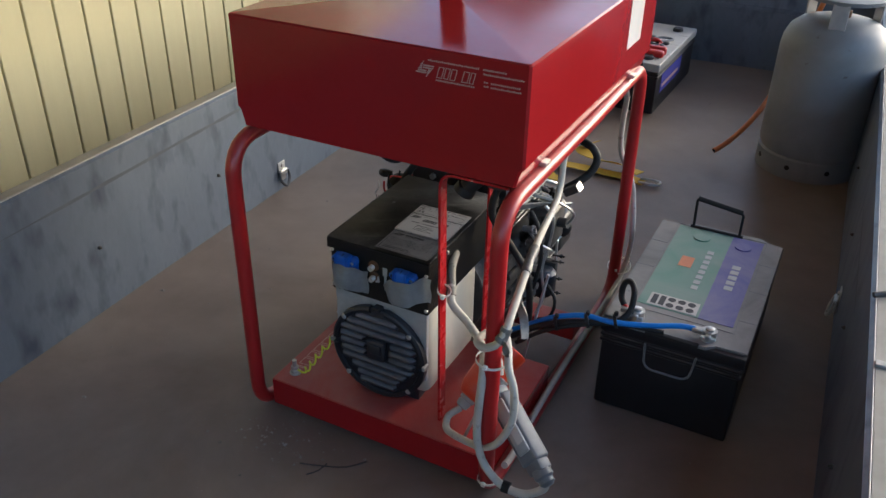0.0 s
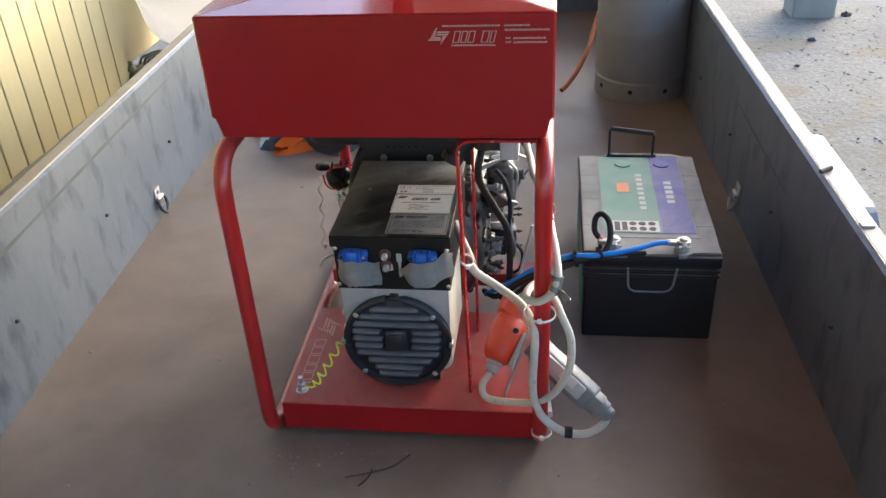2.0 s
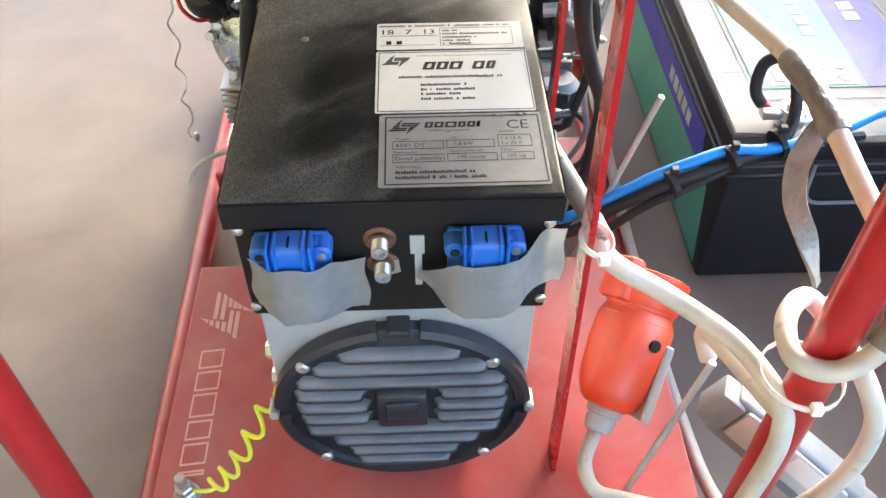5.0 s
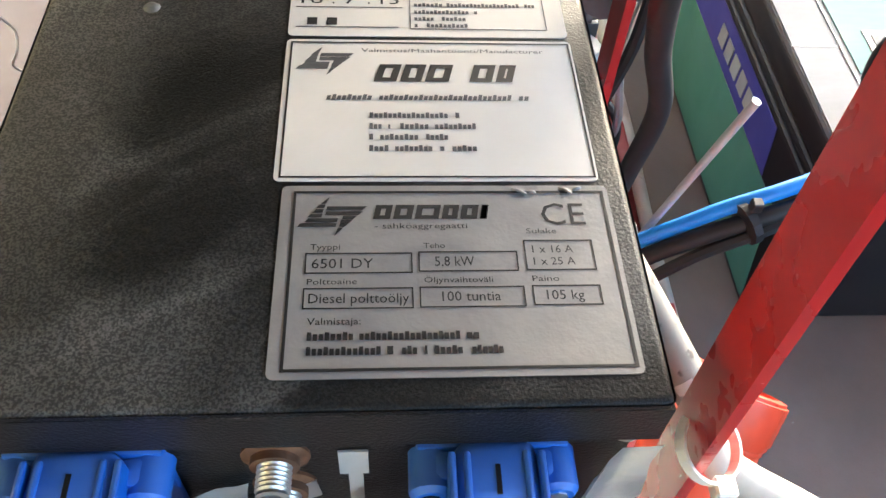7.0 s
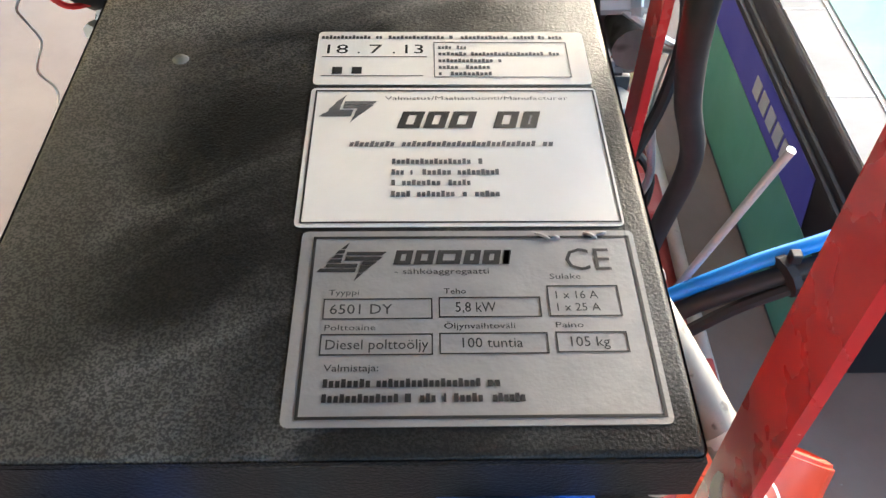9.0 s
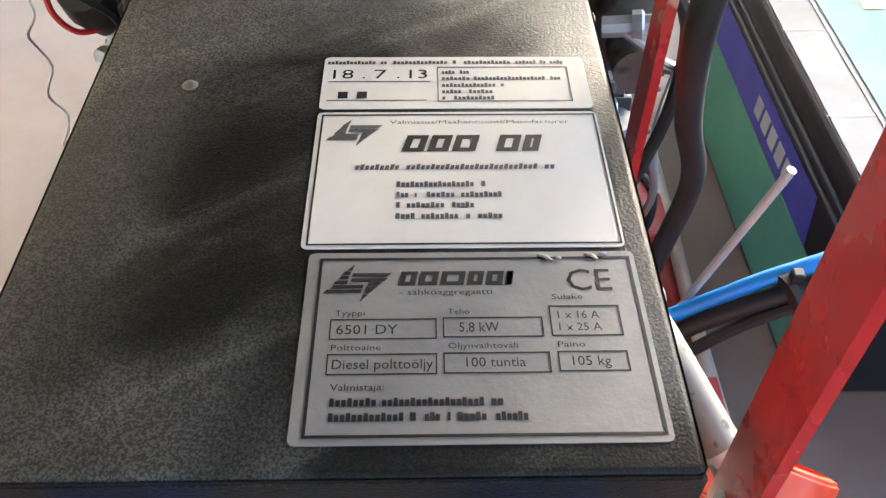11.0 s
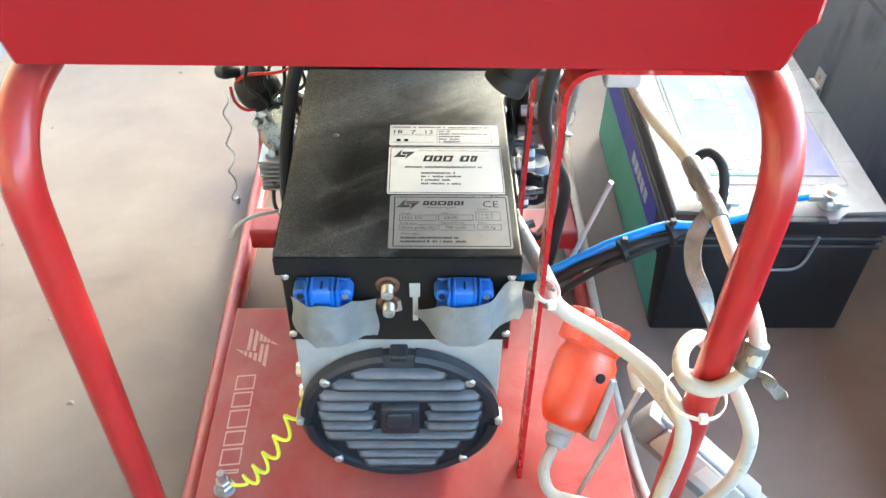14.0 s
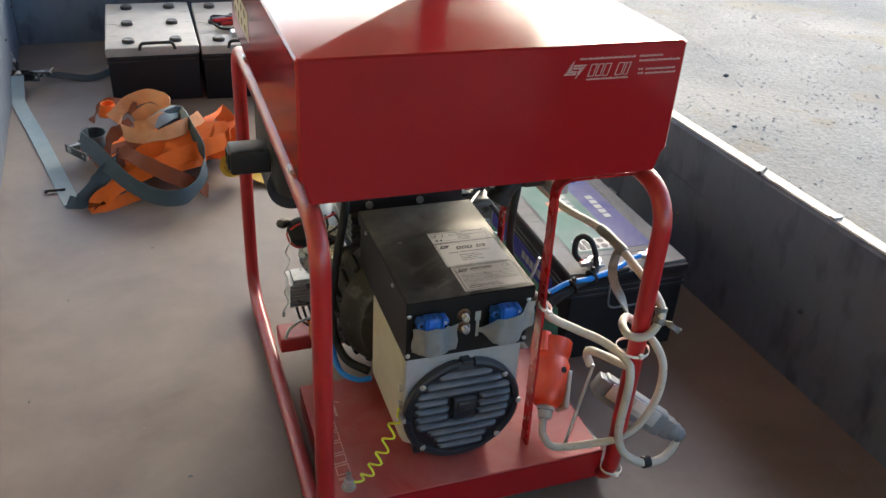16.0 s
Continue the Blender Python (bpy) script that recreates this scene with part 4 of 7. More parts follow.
def control_box():
    bm = bmesh.new()
    x0, x1, y0, y1 = 0.083, 0.309, 1.525, 1.846
    # lid: a shallow tray turned over the body
    bx(bm, x0, x1, y0, y1, LID - 0.004, LID, 0.003, 3)
    lid = part("lid", bm, M_LID, gen, "dusty black crinkle-coated control box lid", smooth=True)
    for q in ((x0, x1, y0, y0 + 0.002), (x0, x1, y1 - 0.002, y1), (x0, x0 + 0.002, y0 + 0.0025, y1 - 0.0025), (x1 - 0.002, x1, y0 + 0.0025, y1 - 0.0025)):
        bm = bmesh.new()
        bx(bm, *q, LID - 0.024, LID - 0.0035)
        part("lip", bm, M_BLACK_COAT, lid)
    bm = bmesh.new()
    bx(bm, x0 + 0.004, x1 - 0.004, y0 + 0.006, y1 - 0.004, 0.334, LID - 0.006, 0.002)
    box = part("control_box", bm, M_BLACK_COAT, gen, "black control box above the alternator")
    fy = y0 + 0.006
    # sockets with hinged blue lids
    for x in (0.1265, 0.2567):
        bm = bmesh.new()
        bx(bm, x - 0.025, x + 0.025, fy - 0.004, fy, 0.375, 0.424, 0.0015)
        bx(bm, x - 0.016, x + 0.016, fy - 0.014, fy - 0.004, 0.380, 0.420, 0.005, 3)
        s = part("socket", bm, M_BLUE, box, "blue socket with a hinged lid", smooth=True)
        bm = bmesh.new()
        bx(bm, x - 0.0135, x + 0.0135, fy - 0.025, fy - 0.003, 0.402, 0.4300, 0.005, 3)
        part("socket_lid", bm, M_BLUE, s, smooth=True)
        for q in (-0.0142, -0.0095, 0.0095, 0.0142):
            bm = bmesh.new()
            bx(bm, x + q - 0.0012, x + q + 0.0012, fy - 0.0262, fy - 0.008, 0.405, 0.4312, 0.001)
            part("lid_rib", bm, M_BLUE, s)
        for q in (-0.0205, 0.0205):
            bm = bmesh.new()
            lathe(bm, (x + q, fy - 0.012, 0.416), (0, -1, 0), [(0.0072, -0.01), (0.0072, 0.004), (0.0055, 0.006)], 14)
            bx(bm, x + min(q, q * 0.6), x + max(q, q * 0.6), fy - 0.014, fy - 0.004, 0.410, 0.423, 0.002)
            part("socket_lug", bm, M_BLUE, s, smooth=True)
        bm = bmesh.new()
        bx(bm, x - 0.0008, x + 0.0008, fy - 0.022, fy - 0.0125, 0.4292, 0.4304)
        part("socket_slot", bm, M_INK, box)
        for q in (-0.0205, 0.0205):
            bm = bmesh.new()
            lathe(bm, (x + q, fy - 0.0175, 0.416), (0, -1, 0), [(0.0035, 0.0), (0.0035, 0.001)], 8)
            part("socket_screw", bm, M_INK if q < 0 else M_ZINC, box)
    # breakers: short threaded barrels in rusty collars, the lower one with a bent bright washer
    for z, dx in ((0.4135, 0.0), (0.3890, 0.001)):
        bm = bmesh.new()
        lathe(bm, (0.1855 + dx, fy, z), (0, -1, 0), [(0.0115, 0.0), (0.0115, 0.0012), (0.0082, 0.0022), (0.0082, 0.005)], 20)
        part("collar", bm, M_BRASS, box, "rusty brass collar", smooth=True)
        bm = bmesh.new()
        prof = [(0.0056, 0.004)]
        for k in range(6):
            prof += [(0.0060, 0.0052 + 0.0016 * k), (0.0053, 0.0060 + 0.0016 * k)]
        lathe(bm, (0.1855 + dx, fy, z), (0, -1, 0), prof + [(0.0056, 0.0152), (0.0036, 0.0154), (0.0034, 0.0118)], 16)
        part("breaker_button", bm, M_ZINC, box, "threaded chrome breaker button", smooth=True)
    bm = bmesh.new()
    slab(bm, plane_frame((0.190, fy - 0.0030, 0.379), (0.95, 0.25, 0.1), (-0.1, 0.0, 1)), 0.0, 0.009, 0.0, 0.013, 0.0008)
    part("washer", bm, M_ZINC, box, "bent bright washer")
    # duct tape hanging over the sockets
    rng = random.Random(3)
    for xa, xb, mid, ends, foot in ((0.0945, 0.175, 0.40, (0.404, 0.4135, 0.398), (0.356, 0.358, 0.345)), (0.211, 0.3135, 0.43, (0.385, 0.4135, 0.424), (0.378, 0.358, 0.368))):
        bm = bmesh.new()
        nx, nz = 20, 12
        g = []
        for i in range(nx + 1):
            u = i / nx
            col = []
            near = math.exp(-((u - mid) / 0.33) ** 4)
            side = 0 if u < mid else 2
            top = ends[1] * near + ends[side] * (1 - near) - 0.0016 * math.sin(u * 21 + xa * 30)
            bot = foot[1] * near + foot[side] * (1 - near) + 0.003 * rng.random()
            for j in range(nz + 1):
                v = j / nz
                x = xa + (xb - xa) * u + 0.0015 * math.sin(v * 7 + u * 3)
                y = fy - 0.0045 - near * (0.0240 + 0.004 * math.sin(v * 2.6)) - 0.0016 * noise.noise((u * 9, v * 6, xa * 20)) - 0.0012 * abs(noise.noise((u * 5 + v * 4, v * 3, xa * 9)))
                col.append(bm.verts.new((x, y, top + (bot - top) * v)))
            g.append(col)
        for a, b in zip(g, g[1:]):
            for k in range(nz):
                bm.faces.new((a[k], b[k], b[k + 1], a[k + 1]))
        bmesh.ops.solidify(bm, geom=list(bm.faces), thickness=0.0006)
        part("duct_tape", bm, M_TAPE, box, "wrinkled grey duct tape over a socket", smooth=True)
    bm = bmesh.new()
    bx(bm, 0.206, 0.216, fy - 0.0012, fy - 0.0004, 0.398, 0.416)
    bx(bm, 0.209, 0.214, fy - 0.0012, fy - 0.0004, 0.365, 0.398)
    part("tape_scrap", bm, M_PALE_PLASTIC, box)
    for z in (0.425, 0.345):
        for x in (0.0905, 0.3015):
            bm = bmesh.new()
            lathe(bm, (x, fy, z), (0, -1, 0), [(0.004, 0), (0.004, 0.002), (0.002, 0.003)], 10)
            part("screw", bm, M_ZINC, box, smooth=True)
    for y in (1.60, 1.78):
        for x, d in ((x0, -1), (x1, 1)):
            bm = bmesh.new()
            lathe(bm, (x, y, LID - 0.012), (d, 0, 0), [(0.004, 0), (0.004, 0.003), (0.002, 0.004)], 10)
            part("lid_screw", bm, M_ZINC, lid, smooth=True)
    bm = bmesh.new()
    lathe(bm, (0.126, 1.711, LID), (0, 0, 1), [(0.0036, 0), (0.0028, 0.0008), (0.001, 0.0012)], 12)
    part("rivet", bm, M_TAPE_OLD, lid, "dull dusty rivet", smooth=True)
    return lid


lid = control_box()


def lid_labels():
    # all in millimetres across the lid, from the world's zero and from y = 1.5 m
    base = plane_frame((0, 1.5, LID + 0.0002), (1, 0, 0), (0, 1, 0)) @ Matrix.Diagonal((0.001, 0.001, 1, 1))
    up = base @ Matrix.Translation((0, 0, 0.0004))
    top = up @ Matrix.Translation((0, 0, 0.00005))

    def plate(name, material, label, x0, x1, y0, y1, lean=0.0):
        bm = bmesh.new()
        r = 2.2
        pts = []
        for cx, cy, a in ((x1 - r, y0 + r, -90), (x1 - r, y1 - r, 0), (x0 + r, y1 - r, 90), (x0 + r, y0 + r, 180)):
            pts += [(cx + r * math.cos(radians(a + 30 * k)) + lean * (cy - y0), cy + r * math.sin(radians(a + 30 * k))) for k in range(4)]
        poly(bm, base, pts, 0.0003)
        return part(name, bm, material, lid, label)

    def outline(bm, x0, x1, y0, y1, w):
        for a in ((x0, x1, y0, y0 + w), (x0, x1, y1 - w, y1), (x0, x0 + w, y0 + w, y1 - w), (x1 - w, x1, y0 + w, y1 - w)):
            slab(bm, up, *a, 0.0001)

    # silver rating plate
    plate("rating_plate", M_SILVER, "silver rating plate, slightly wrinkled", 186.5, 301.0, 35.2, 111.4)
    bm = bmesh.new()
    outline(bm, 190.6, 299.3, 37.6, 108.8, 1.0)
    for a in ((196.0, 231.0, 73.5, 81.8), (233.0, 266.0, 74.0, 82.2), (268.5, 292.0, 74.2, 86.8), (196.0, 231.0, 59.8, 67.8), (233.0, 267.0, 60.0, 68.0), (269.5, 292.0, 60.4, 68.2)):
        outline(bm, *a, 0.42)
    part("plate_print", bm, M_INK, lid, "black lines and boxes")
    bm = bmesh.new()
    bolt_logo(bm, up, 193.2, 89.0, 21.8, 17.0, 1.5)
    part("plate_print", bm, M_INK, lid, "black striped mark")
    bm = bmesh.new()
    blocks(bm, up, ((218.0, 223.8), (224.8, 231.2), (232.2, 240.4), (241.4, 246.8), (247.8, 253.6), (254.6, 257.0)), 96.2, 6.2, 0.18, 2.1)
    part("plate_print", bm, M_INK, lid, "bold black blocks of print")
    bm = bmesh.new()
    ticks(bm, up, ((198.0, 212.6), (214.0, 245.5), (247.2, 251.5)), 48.4, 2.9)
    ticks(bm, up, ((198.0, 221.0), (222.5, 225.0), (227.0, 232.0), (234.0, 235.0), (237.0, 246.0), (248.5, 258.5)), 43.2, 2.9)
    part("plate_print", bm, M_INK, lid, "black bars of small print")
    for text, x0, x1, y, cap in (("- sähköaggregaatti", 218.6, 250.0, 92.0, 2.4), ("CE", 276.0, 291.2, 93.4, 9.6), ("Sulake", 270.0, 280.4, 89.6, 2.2), ("1 x 16 A", 271.2, 285.0, 81.4, 3.1), ("1 x 25 A", 271.2, 285.2, 76.4, 3.1), ("Tyyppi", 197.4, 207.2, 83.2, 2.3), ("6501 DY", 198.2, 218.2, 75.6, 3.9), ("Teho", 234.8, 242.0, 83.6, 2.2), ("5,8 kW", 238.4, 251.4, 76.2, 3.9), ("Polttoaine", 197.0, 213.0, 69.2, 2.2), ("Diesel polttoöljy", 197.8, 229.6, 62.0, 3.7), ("Öljynvaihtoväli", 234.6, 257.0, 69.6, 2.2), ("100 tuntia", 240.2, 259.0, 62.4, 3.7), ("Paino", 270.0, 278.8, 69.8, 2.2), ("105 kg", 274.0, 286.2, 62.6, 3.7), ("Valmistaja:", 197.8, 214.4, 54.0, 2.5)):
        written("lettering", text, top, x0, x1, y, cap, M_INK, lid)
    for x, y, dx, dy in ((267.0, 110.2, 5, -3), (284.0, 110.4, 4, -2.6), (288.5, 109.2, 3, 1.2), (272.5, 108.6, 2.5, -0.6)):
        bm = bmesh.new()
        tube(bm, [base @ Vector((x, y, 0.0)), base @ Vector((x + dx * 0.5, y + dy * 0.5, 0.0007)), base @ Vector((x + dx, y + dy, 0.0))], 0.0007, n=6, per=4)
        part("wrinkle", bm, M_SILVER, lid, smooth=True)
    # white maker's plate
    plate("maker_plate", M_PAPER, "white plate with a black border", 183.0, 299.0, 113.6, 191.0)
    bm = bmesh.new()
    outline(bm, 184.8, 298.2, 115.2, 189.4, 0.7)
    part("plate_print", bm, M_INK, lid, "black border line")
    bm = bmesh.new()
    bolt_logo(bm, up, 188.2, 169.2, 20.8, 17.0, 2.0)
    part("plate_print", bm, M_INK_GREY, lid, "grey lightning mark")
    bm = bmesh.new()
    blocks(bm, up, ((218.0, 226.8), (228.2, 236.6), (238.0, 247.4), (255.6, 264.4), (266.0, 272.6)), 165.8, 10.0, 0.25, 2.9)
    part("plate_print", bm, M_INK, lid, "bold black blocks of print")
    bm = bmesh.new()
    ticks(bm, up, ((200.0, 217.5), (220.0, 271.5), (274.0, 278.4)), 155.2, 3.0, 1.9, 0.2)
    ticks(bm, up, ((216.6, 246.5), (249.0, 251.0)), 145.4, 2.9, 1.8)
    ticks(bm, up, ((216.6, 221.5), (223.5, 224.6), (228.0, 239.0), (241.0, 256.8)), 139.6, 2.9, 1.8)
    ticks(bm, up, ((216.6, 218.4), (220.5, 235.0), (237.5, 246.0)), 134.0, 2.9, 1.8)
    ticks(bm, up, ((216.6, 224.0), (226.0, 240.0), (242.5, 244.5), (247.0, 256.4)), 128.2, 2.9, 1.8)
    part("plate_print", bm, M_INK_GREY, lid, "grey bars of small print")
    written("lettering", "Valmistus/Maahantuonti/Manufacturer", up, 213.0, 287.0, 183.2, 2.3, M_INK_GREY, lid)
    # dated service sticker
    plate("service_sticker", M_PAPER, "white dated service sticker", 183.0, 298.6, 193.4, 230.6)
    bm = bmesh.new()
    outline(bm, 233.0, 290.6, 198.0, 222.8, 0.4)
    slab(bm, up, 185.5, 230.0, 212.0, 212.4, 0.0001)
    slab(bm, up, 186.0, 228.5, 198.8, 199.2, 0.0001)
    ticks(bm, up, ((184.5, 206.0), (208.0, 211.0), (213.5, 238.0), (240.0, 242.0), (245.0, 266.0), (268.0, 277.5), (279.0, 282.0), (283.5, 289.5)), 225.2, 2.4, 1.7)
    ticks(bm, up, ((235.0, 241.0), (243.0, 247.4)), 217.8, 2.4, 1.7)
    ticks(bm, up, ((235.0, 247.5), (249.0, 280.5), (282.5, 287.2)), 213.2, 2.4, 1.7)
    ticks(bm, up, ((235.0, 258.5), (260.5, 262.2)), 208.4, 2.4, 1.7)
    ticks(bm, up, ((235.0, 243.5), (246.5, 257.0)), 203.8, 2.4, 1.7)
    ticks(bm, up, ((235.0, 236.6), (240.0, 257.6)), 199.4, 2.4, 1.7)
    part("plate_print", bm, M_INK_GREY, lid, "grey lines and bars of small print")
    bm = bmesh.new()
    for x in (190.4, 198.6):
        slab(bm, up, x, x + 4.2, 200.4, 205.0, 0.0001)
    part("pen_marks", bm, M_INK, lid, "black pen marks")
    for text, x0, x1 in (("18", 187.4, 196.4), (".", 200.4, 201.4), ("7", 205.4, 211.0), (".", 215.4, 216.4), ("13", 220.8, 228.6)):
        written("lettering", text, up, x0, x1, 214.6, 6.4, M_INK, lid)


lid_labels()


def alternator():
    c = Vector((0.1945, 1.536, 0.211))
    bm = bmesh.new()
    bx(bm, 0.090, 0.300, 1.536, 1.546, 0.168, 0.333, 0.002)
    plate = part("end_plate", bm, M_PLATE, gen, "grey galvanised alternator end plate")
    bm = bmesh.new()
    bx(bm, 0.092, 0.298, 1.548, 1.775, 0.118, 0.333, 0.02, 4)
    part("alternator_body", bm, M_CREAM, gen, "cream-painted alternator body", smooth=True)
    bm = bmesh.new()
    bx(bm, 0.12, 0.15, 1.56, 1.76, 0.088, 0.125, 0.003)
    bx(bm, 0.24, 0.27, 1.56, 1.76, 0.088, 0.125, 0.003)
    part("alternator_foot", bm, M_BLACK_CAST, gen)
    # round black end cover with cast ribs
    R = 0.1085
    bm = bmesh.new()
    lathe(bm, (c.x, 1.536, c.z), (0, -1, 0), [(R - 0.003, 0.0), (R - 0.003, 0.009), (R - 0.006, 0.011), (0.004, 0.011)], 56)
    cover = part("end_cover", bm, M_COVER, gen, "black cast end cover with ribs", smooth=True)
    for a0, a1 in ((4, 81), (99, 176), (184, 356)):
        bm = bmesh.new()
        rings = []
        n = max(8, int((a1 - a0) / 5))
        for k in range(n + 1):
            t = radians(a0 + (a1 - a0) * k / n)
            d = Vector((math.cos(t), 0, math.sin(t)))
            rings.append([Vector((c.x, 1.536 - h, c.z)) + d * r for r, h in ((R - 0.014, 0.010), (R - 0.012, 0.0155), (R - 0.005, 0.0165), (R, 0.013), (R, 0.001))])
        skin(bm, rings)
        part("cover_rim", bm, M_COVER, cover, smooth=True)
    rows = [(0.74, -0.46, 0.46), (0.575, -0.66, 0.66), (0.41, -0.80, 0.80), (0.245, -0.82, -0.27), (0.245, 0.27, 0.82), (0.085, -0.82, -0.24), (0.085, 0.24, 0.82), (-0.075, -0.80, -0.24), (-0.075, 0.24, 0.80), (-0.235, -0.78, 0.78), (-0.40, -0.58, 0.62), (-0.56, -0.46, 0.46), (-0.71, -0.40, 0.40)]
    for dz, a, b in rows:
        bm = bmesh.new()
        z, h = c.z + dz * R, 0.0068
        x0, x1 = c.x + a * R, c.x + b * R
        prof = []
        for k in range(9):
            t = math.pi * k / 8
            prof.append((h * math.cos(t), 0.0105 * math.sin(t)))
        rings = []
        for x, f in ((x0, 0.25), (x0 + 0.004, 0.85), (x0 + 0.009, 1.0), (x1 - 0.009, 1.0), (x1 - 0.004, 0.85), (x1, 0.25)):
            rings.append([Vector((x, 1.5245 - q * f, z + p * (0.5 + 0.5 * f))) for p, q in prof])
        skin(bm, rings)
        part("rib", bm, M_RIB, cover, smooth=True)
    bm = bmesh.new()
    bx(bm, c.x - 0.021, c.x + 0.021, 1.512, 1.525, c.z - 0.012, c.z + 0.034, 0.003)
    bx(bm, c.x - 0.014, c.x + 0.014, 1.5085, 1.513, c.z + 0.004, c.z + 0.028, 0.003)
    part("centre_block", bm, M_BLACK_CAST, cover, smooth=True)
    bm = bmesh.new()
    bx(bm, c.x - 0.009, c.x + 0.009, 1.5185, 1.537, c.z + R - 0.005, c.z + R + 0.003, 0.002)
    part("cover_tab", bm, M_COVER, cover)
    for s in (-1, 1):
        bm = bmesh.new()
        bx(bm, c.x + s * R - 0.005, c.x + s * R + 0.003, 1.5185, 1.537, c.z - 0.005, c.z + 0.005, 0.002)
        part("cover_tab", bm, M_ALU_BRIGHT, cover)
    for x, z in ((-0.71, 0.62), (0.68, 0.62), (-0.66, -0.66), (0.66, -0.66)):
        bm = bmesh.new()
        lathe(bm, (c.x + x * R, 1.526, c.z + z * R), (0, -1, 0), [(0.0058, 0), (0.0058, 0.006), (0.004, 0.008)], 12)
        part("cover_screw", bm, M_ZINC, cover, smooth=True)
    bm = bmesh.new()
    rod(bm, (c.x, 1.53, c.z - R - 0.006), (c.x, 1.53, c.z - R + 0.006), 0.004, n=8)
    part("drain_stud", bm, M_RED_TUBE, cover)
    # bolts low on the plate's left edge
    for z in (0.225, 0.262, 0.185):
        bm = bmesh.new()
        hexnut(bm, (0.090, 1.552, z), (-1, 0, 0), 0.008, 0.007)
        part("plate_bolt", bm, M_ZINC, plate, smooth=True)


alternator()


def engine():
    c = Vector((0.1945, 1.80, 0.225))
    # bell housing with vents
    bm = bmesh.new()
    lathe(bm, (c.x, 1.775, c.z), (0, 1, 0), [(0.105, 0), (0.120, 0.006), (0.124, 0.03), (0.140, 0.045), (0.150, 0.060), (0.150, 0.125), (0.14, 0.135)], 40)
    bell = part("bell_housing", bm, M_GREASE, gen, "oily dark cast bell housing", smooth=True)
    for k in range(26):
        a = 2 * math.pi * k / 26
        d = Vector((math.cos(a), 0, math.sin(a)))
        bm = bmesh.new()
        m = plane_frame(Vector((c.x, 1.865, c.z)) + d * 0.149, (0, 1, 0), Vector((0, 1, 0)).cross(d) * -1)
        bx(bm, -0.026, 0.026, -0.007, 0.007, -0.002, 0.009, 0.002, 1, m)
        part("vent_fin", bm, M_GREASE, bell)
    # crankcase
    bm = bmesh.new()
    bx(bm, 0.055, 0.345, 1.905, 2.17, 0.083, 0.33, 0.03, 4)
    bx(bm, 0.08, 0.32, 1.93, 2.15, 0.068, 0.10, 0.006)
    case = part("crankcase", bm, M_ALU, gen, "stained cast aluminium crankcase", smooth=True)
    for k in range(7):
        bm = bmesh.new()
        z = 0.115 + 0.03 * k
        bx(bm, 0.342, 0.352, 1.93, 2.15, z, z + 0.008, 0.002, 1)
        part("case_rib", bm, M_ALU, case)
    for k in range(6):
        bm = bmesh.new()
        hexnut(bm, (0.348, 1.925 + 0.044 * k, 0.315 - 0.03 * (k % 2)), (1, 0, 0), 0.008, 0.009)
        part("case_bolt", bm, M_ZINC, case)
    # cylinder with cooling fins and head
    bm = bmesh.new()
    bx(bm, 0.11, 0.29, 1.95, 2.11, 0.32, 0.445, 0.01)
    cyl = part("cylinder", bm, M_ALU, gen, "finned cylinder", smooth=True)
    for k in range(8):
        bm = bmesh.new()
        z = 0.334 + 0.014 * k
        bx(bm, 0.09, 0.31, 1.93, 2.13, z, z + 0.005, 0.002, 1)
        part("cooling_fin", bm, M_ALU, cyl)
    # black shroud bracket behind the control box
    bm = bmesh.new()
    bx(bm, 0.065, 0.315, 1.902, 1.908, 0.418, 0.52, 0.002)
    br = part("shroud_plate", bm, M_BLACK, gen, "black shroud plate with bolts")
    for x in (0.119, 0.2235):
        bm = bmesh.new()
        hexnut(bm, (x, 1.902, 0.436), (0, -1, 0), 0.008, 0.006)
        part("shroud_bolt", bm, M_ZINC, br)
    for k in range(6):
        bm = bmesh.new()
        rod(bm, (0.13 + 0.016 * k, 1.9025, 0.462), (0.13 + 0.016 * k, 1.900, 0.462), 0.0035, n=8)
        part("vent_hole", bm, M_INK, br)
    # fuel tank under the hood
    bm = bmesh.new()
    bx(bm, -0.062, 0.31, 1.912, 2.20, 0.447, 0.655, 0.035, 5)
    part("fuel_tank", bm, M_BLACK, gen, "black fuel tank under the hood", smooth=True)
    # silencer with its square outlet
    bm = bmesh.new()
    rod(bm, (-0.02, 1.95, 0.47), (-0.02, 2.13, 0.47), 0.052, n=24)
    sil = part("silencer", bm, M_BLACK_CAST, gen, "black silencer", smooth=True)
    bm = bmesh.new()
    bx(bm, -0.136, -0.035, 1.955, 2.015, 0.498, 0.546, 0.006, 3)
    part("outlet", bm, M_BAT, sil, "square black exhaust outlet", smooth=True)
    bm = bmesh.new()
    bx(bm, -0.1375, -0.134, 1.963, 2.007, 0.505, 0.539, 0.006, 2)
    part("outlet_mouth", bm, M_INK, sil)
    # starter with a round bright cover, rubber cap
    bm = bmesh.new()
    ax = Vector((-0.35, -1, 0.35)).normalized()
    p = Vector((0.028, 1.925, 0.315))
    lathe(bm, p - ax * 0.09, ax, [(0.044, 0), (0.048, 0.01), (0.048, 0.07), (0.044, 0.074), (0.044, 0.082), (0.030, 0.090), (0.028, 0.094), (0.01, 0.095)], 32)
    st = part("starter_motor", bm, M_POLISHED, gen, "bright ribbed starter motor", smooth=True)
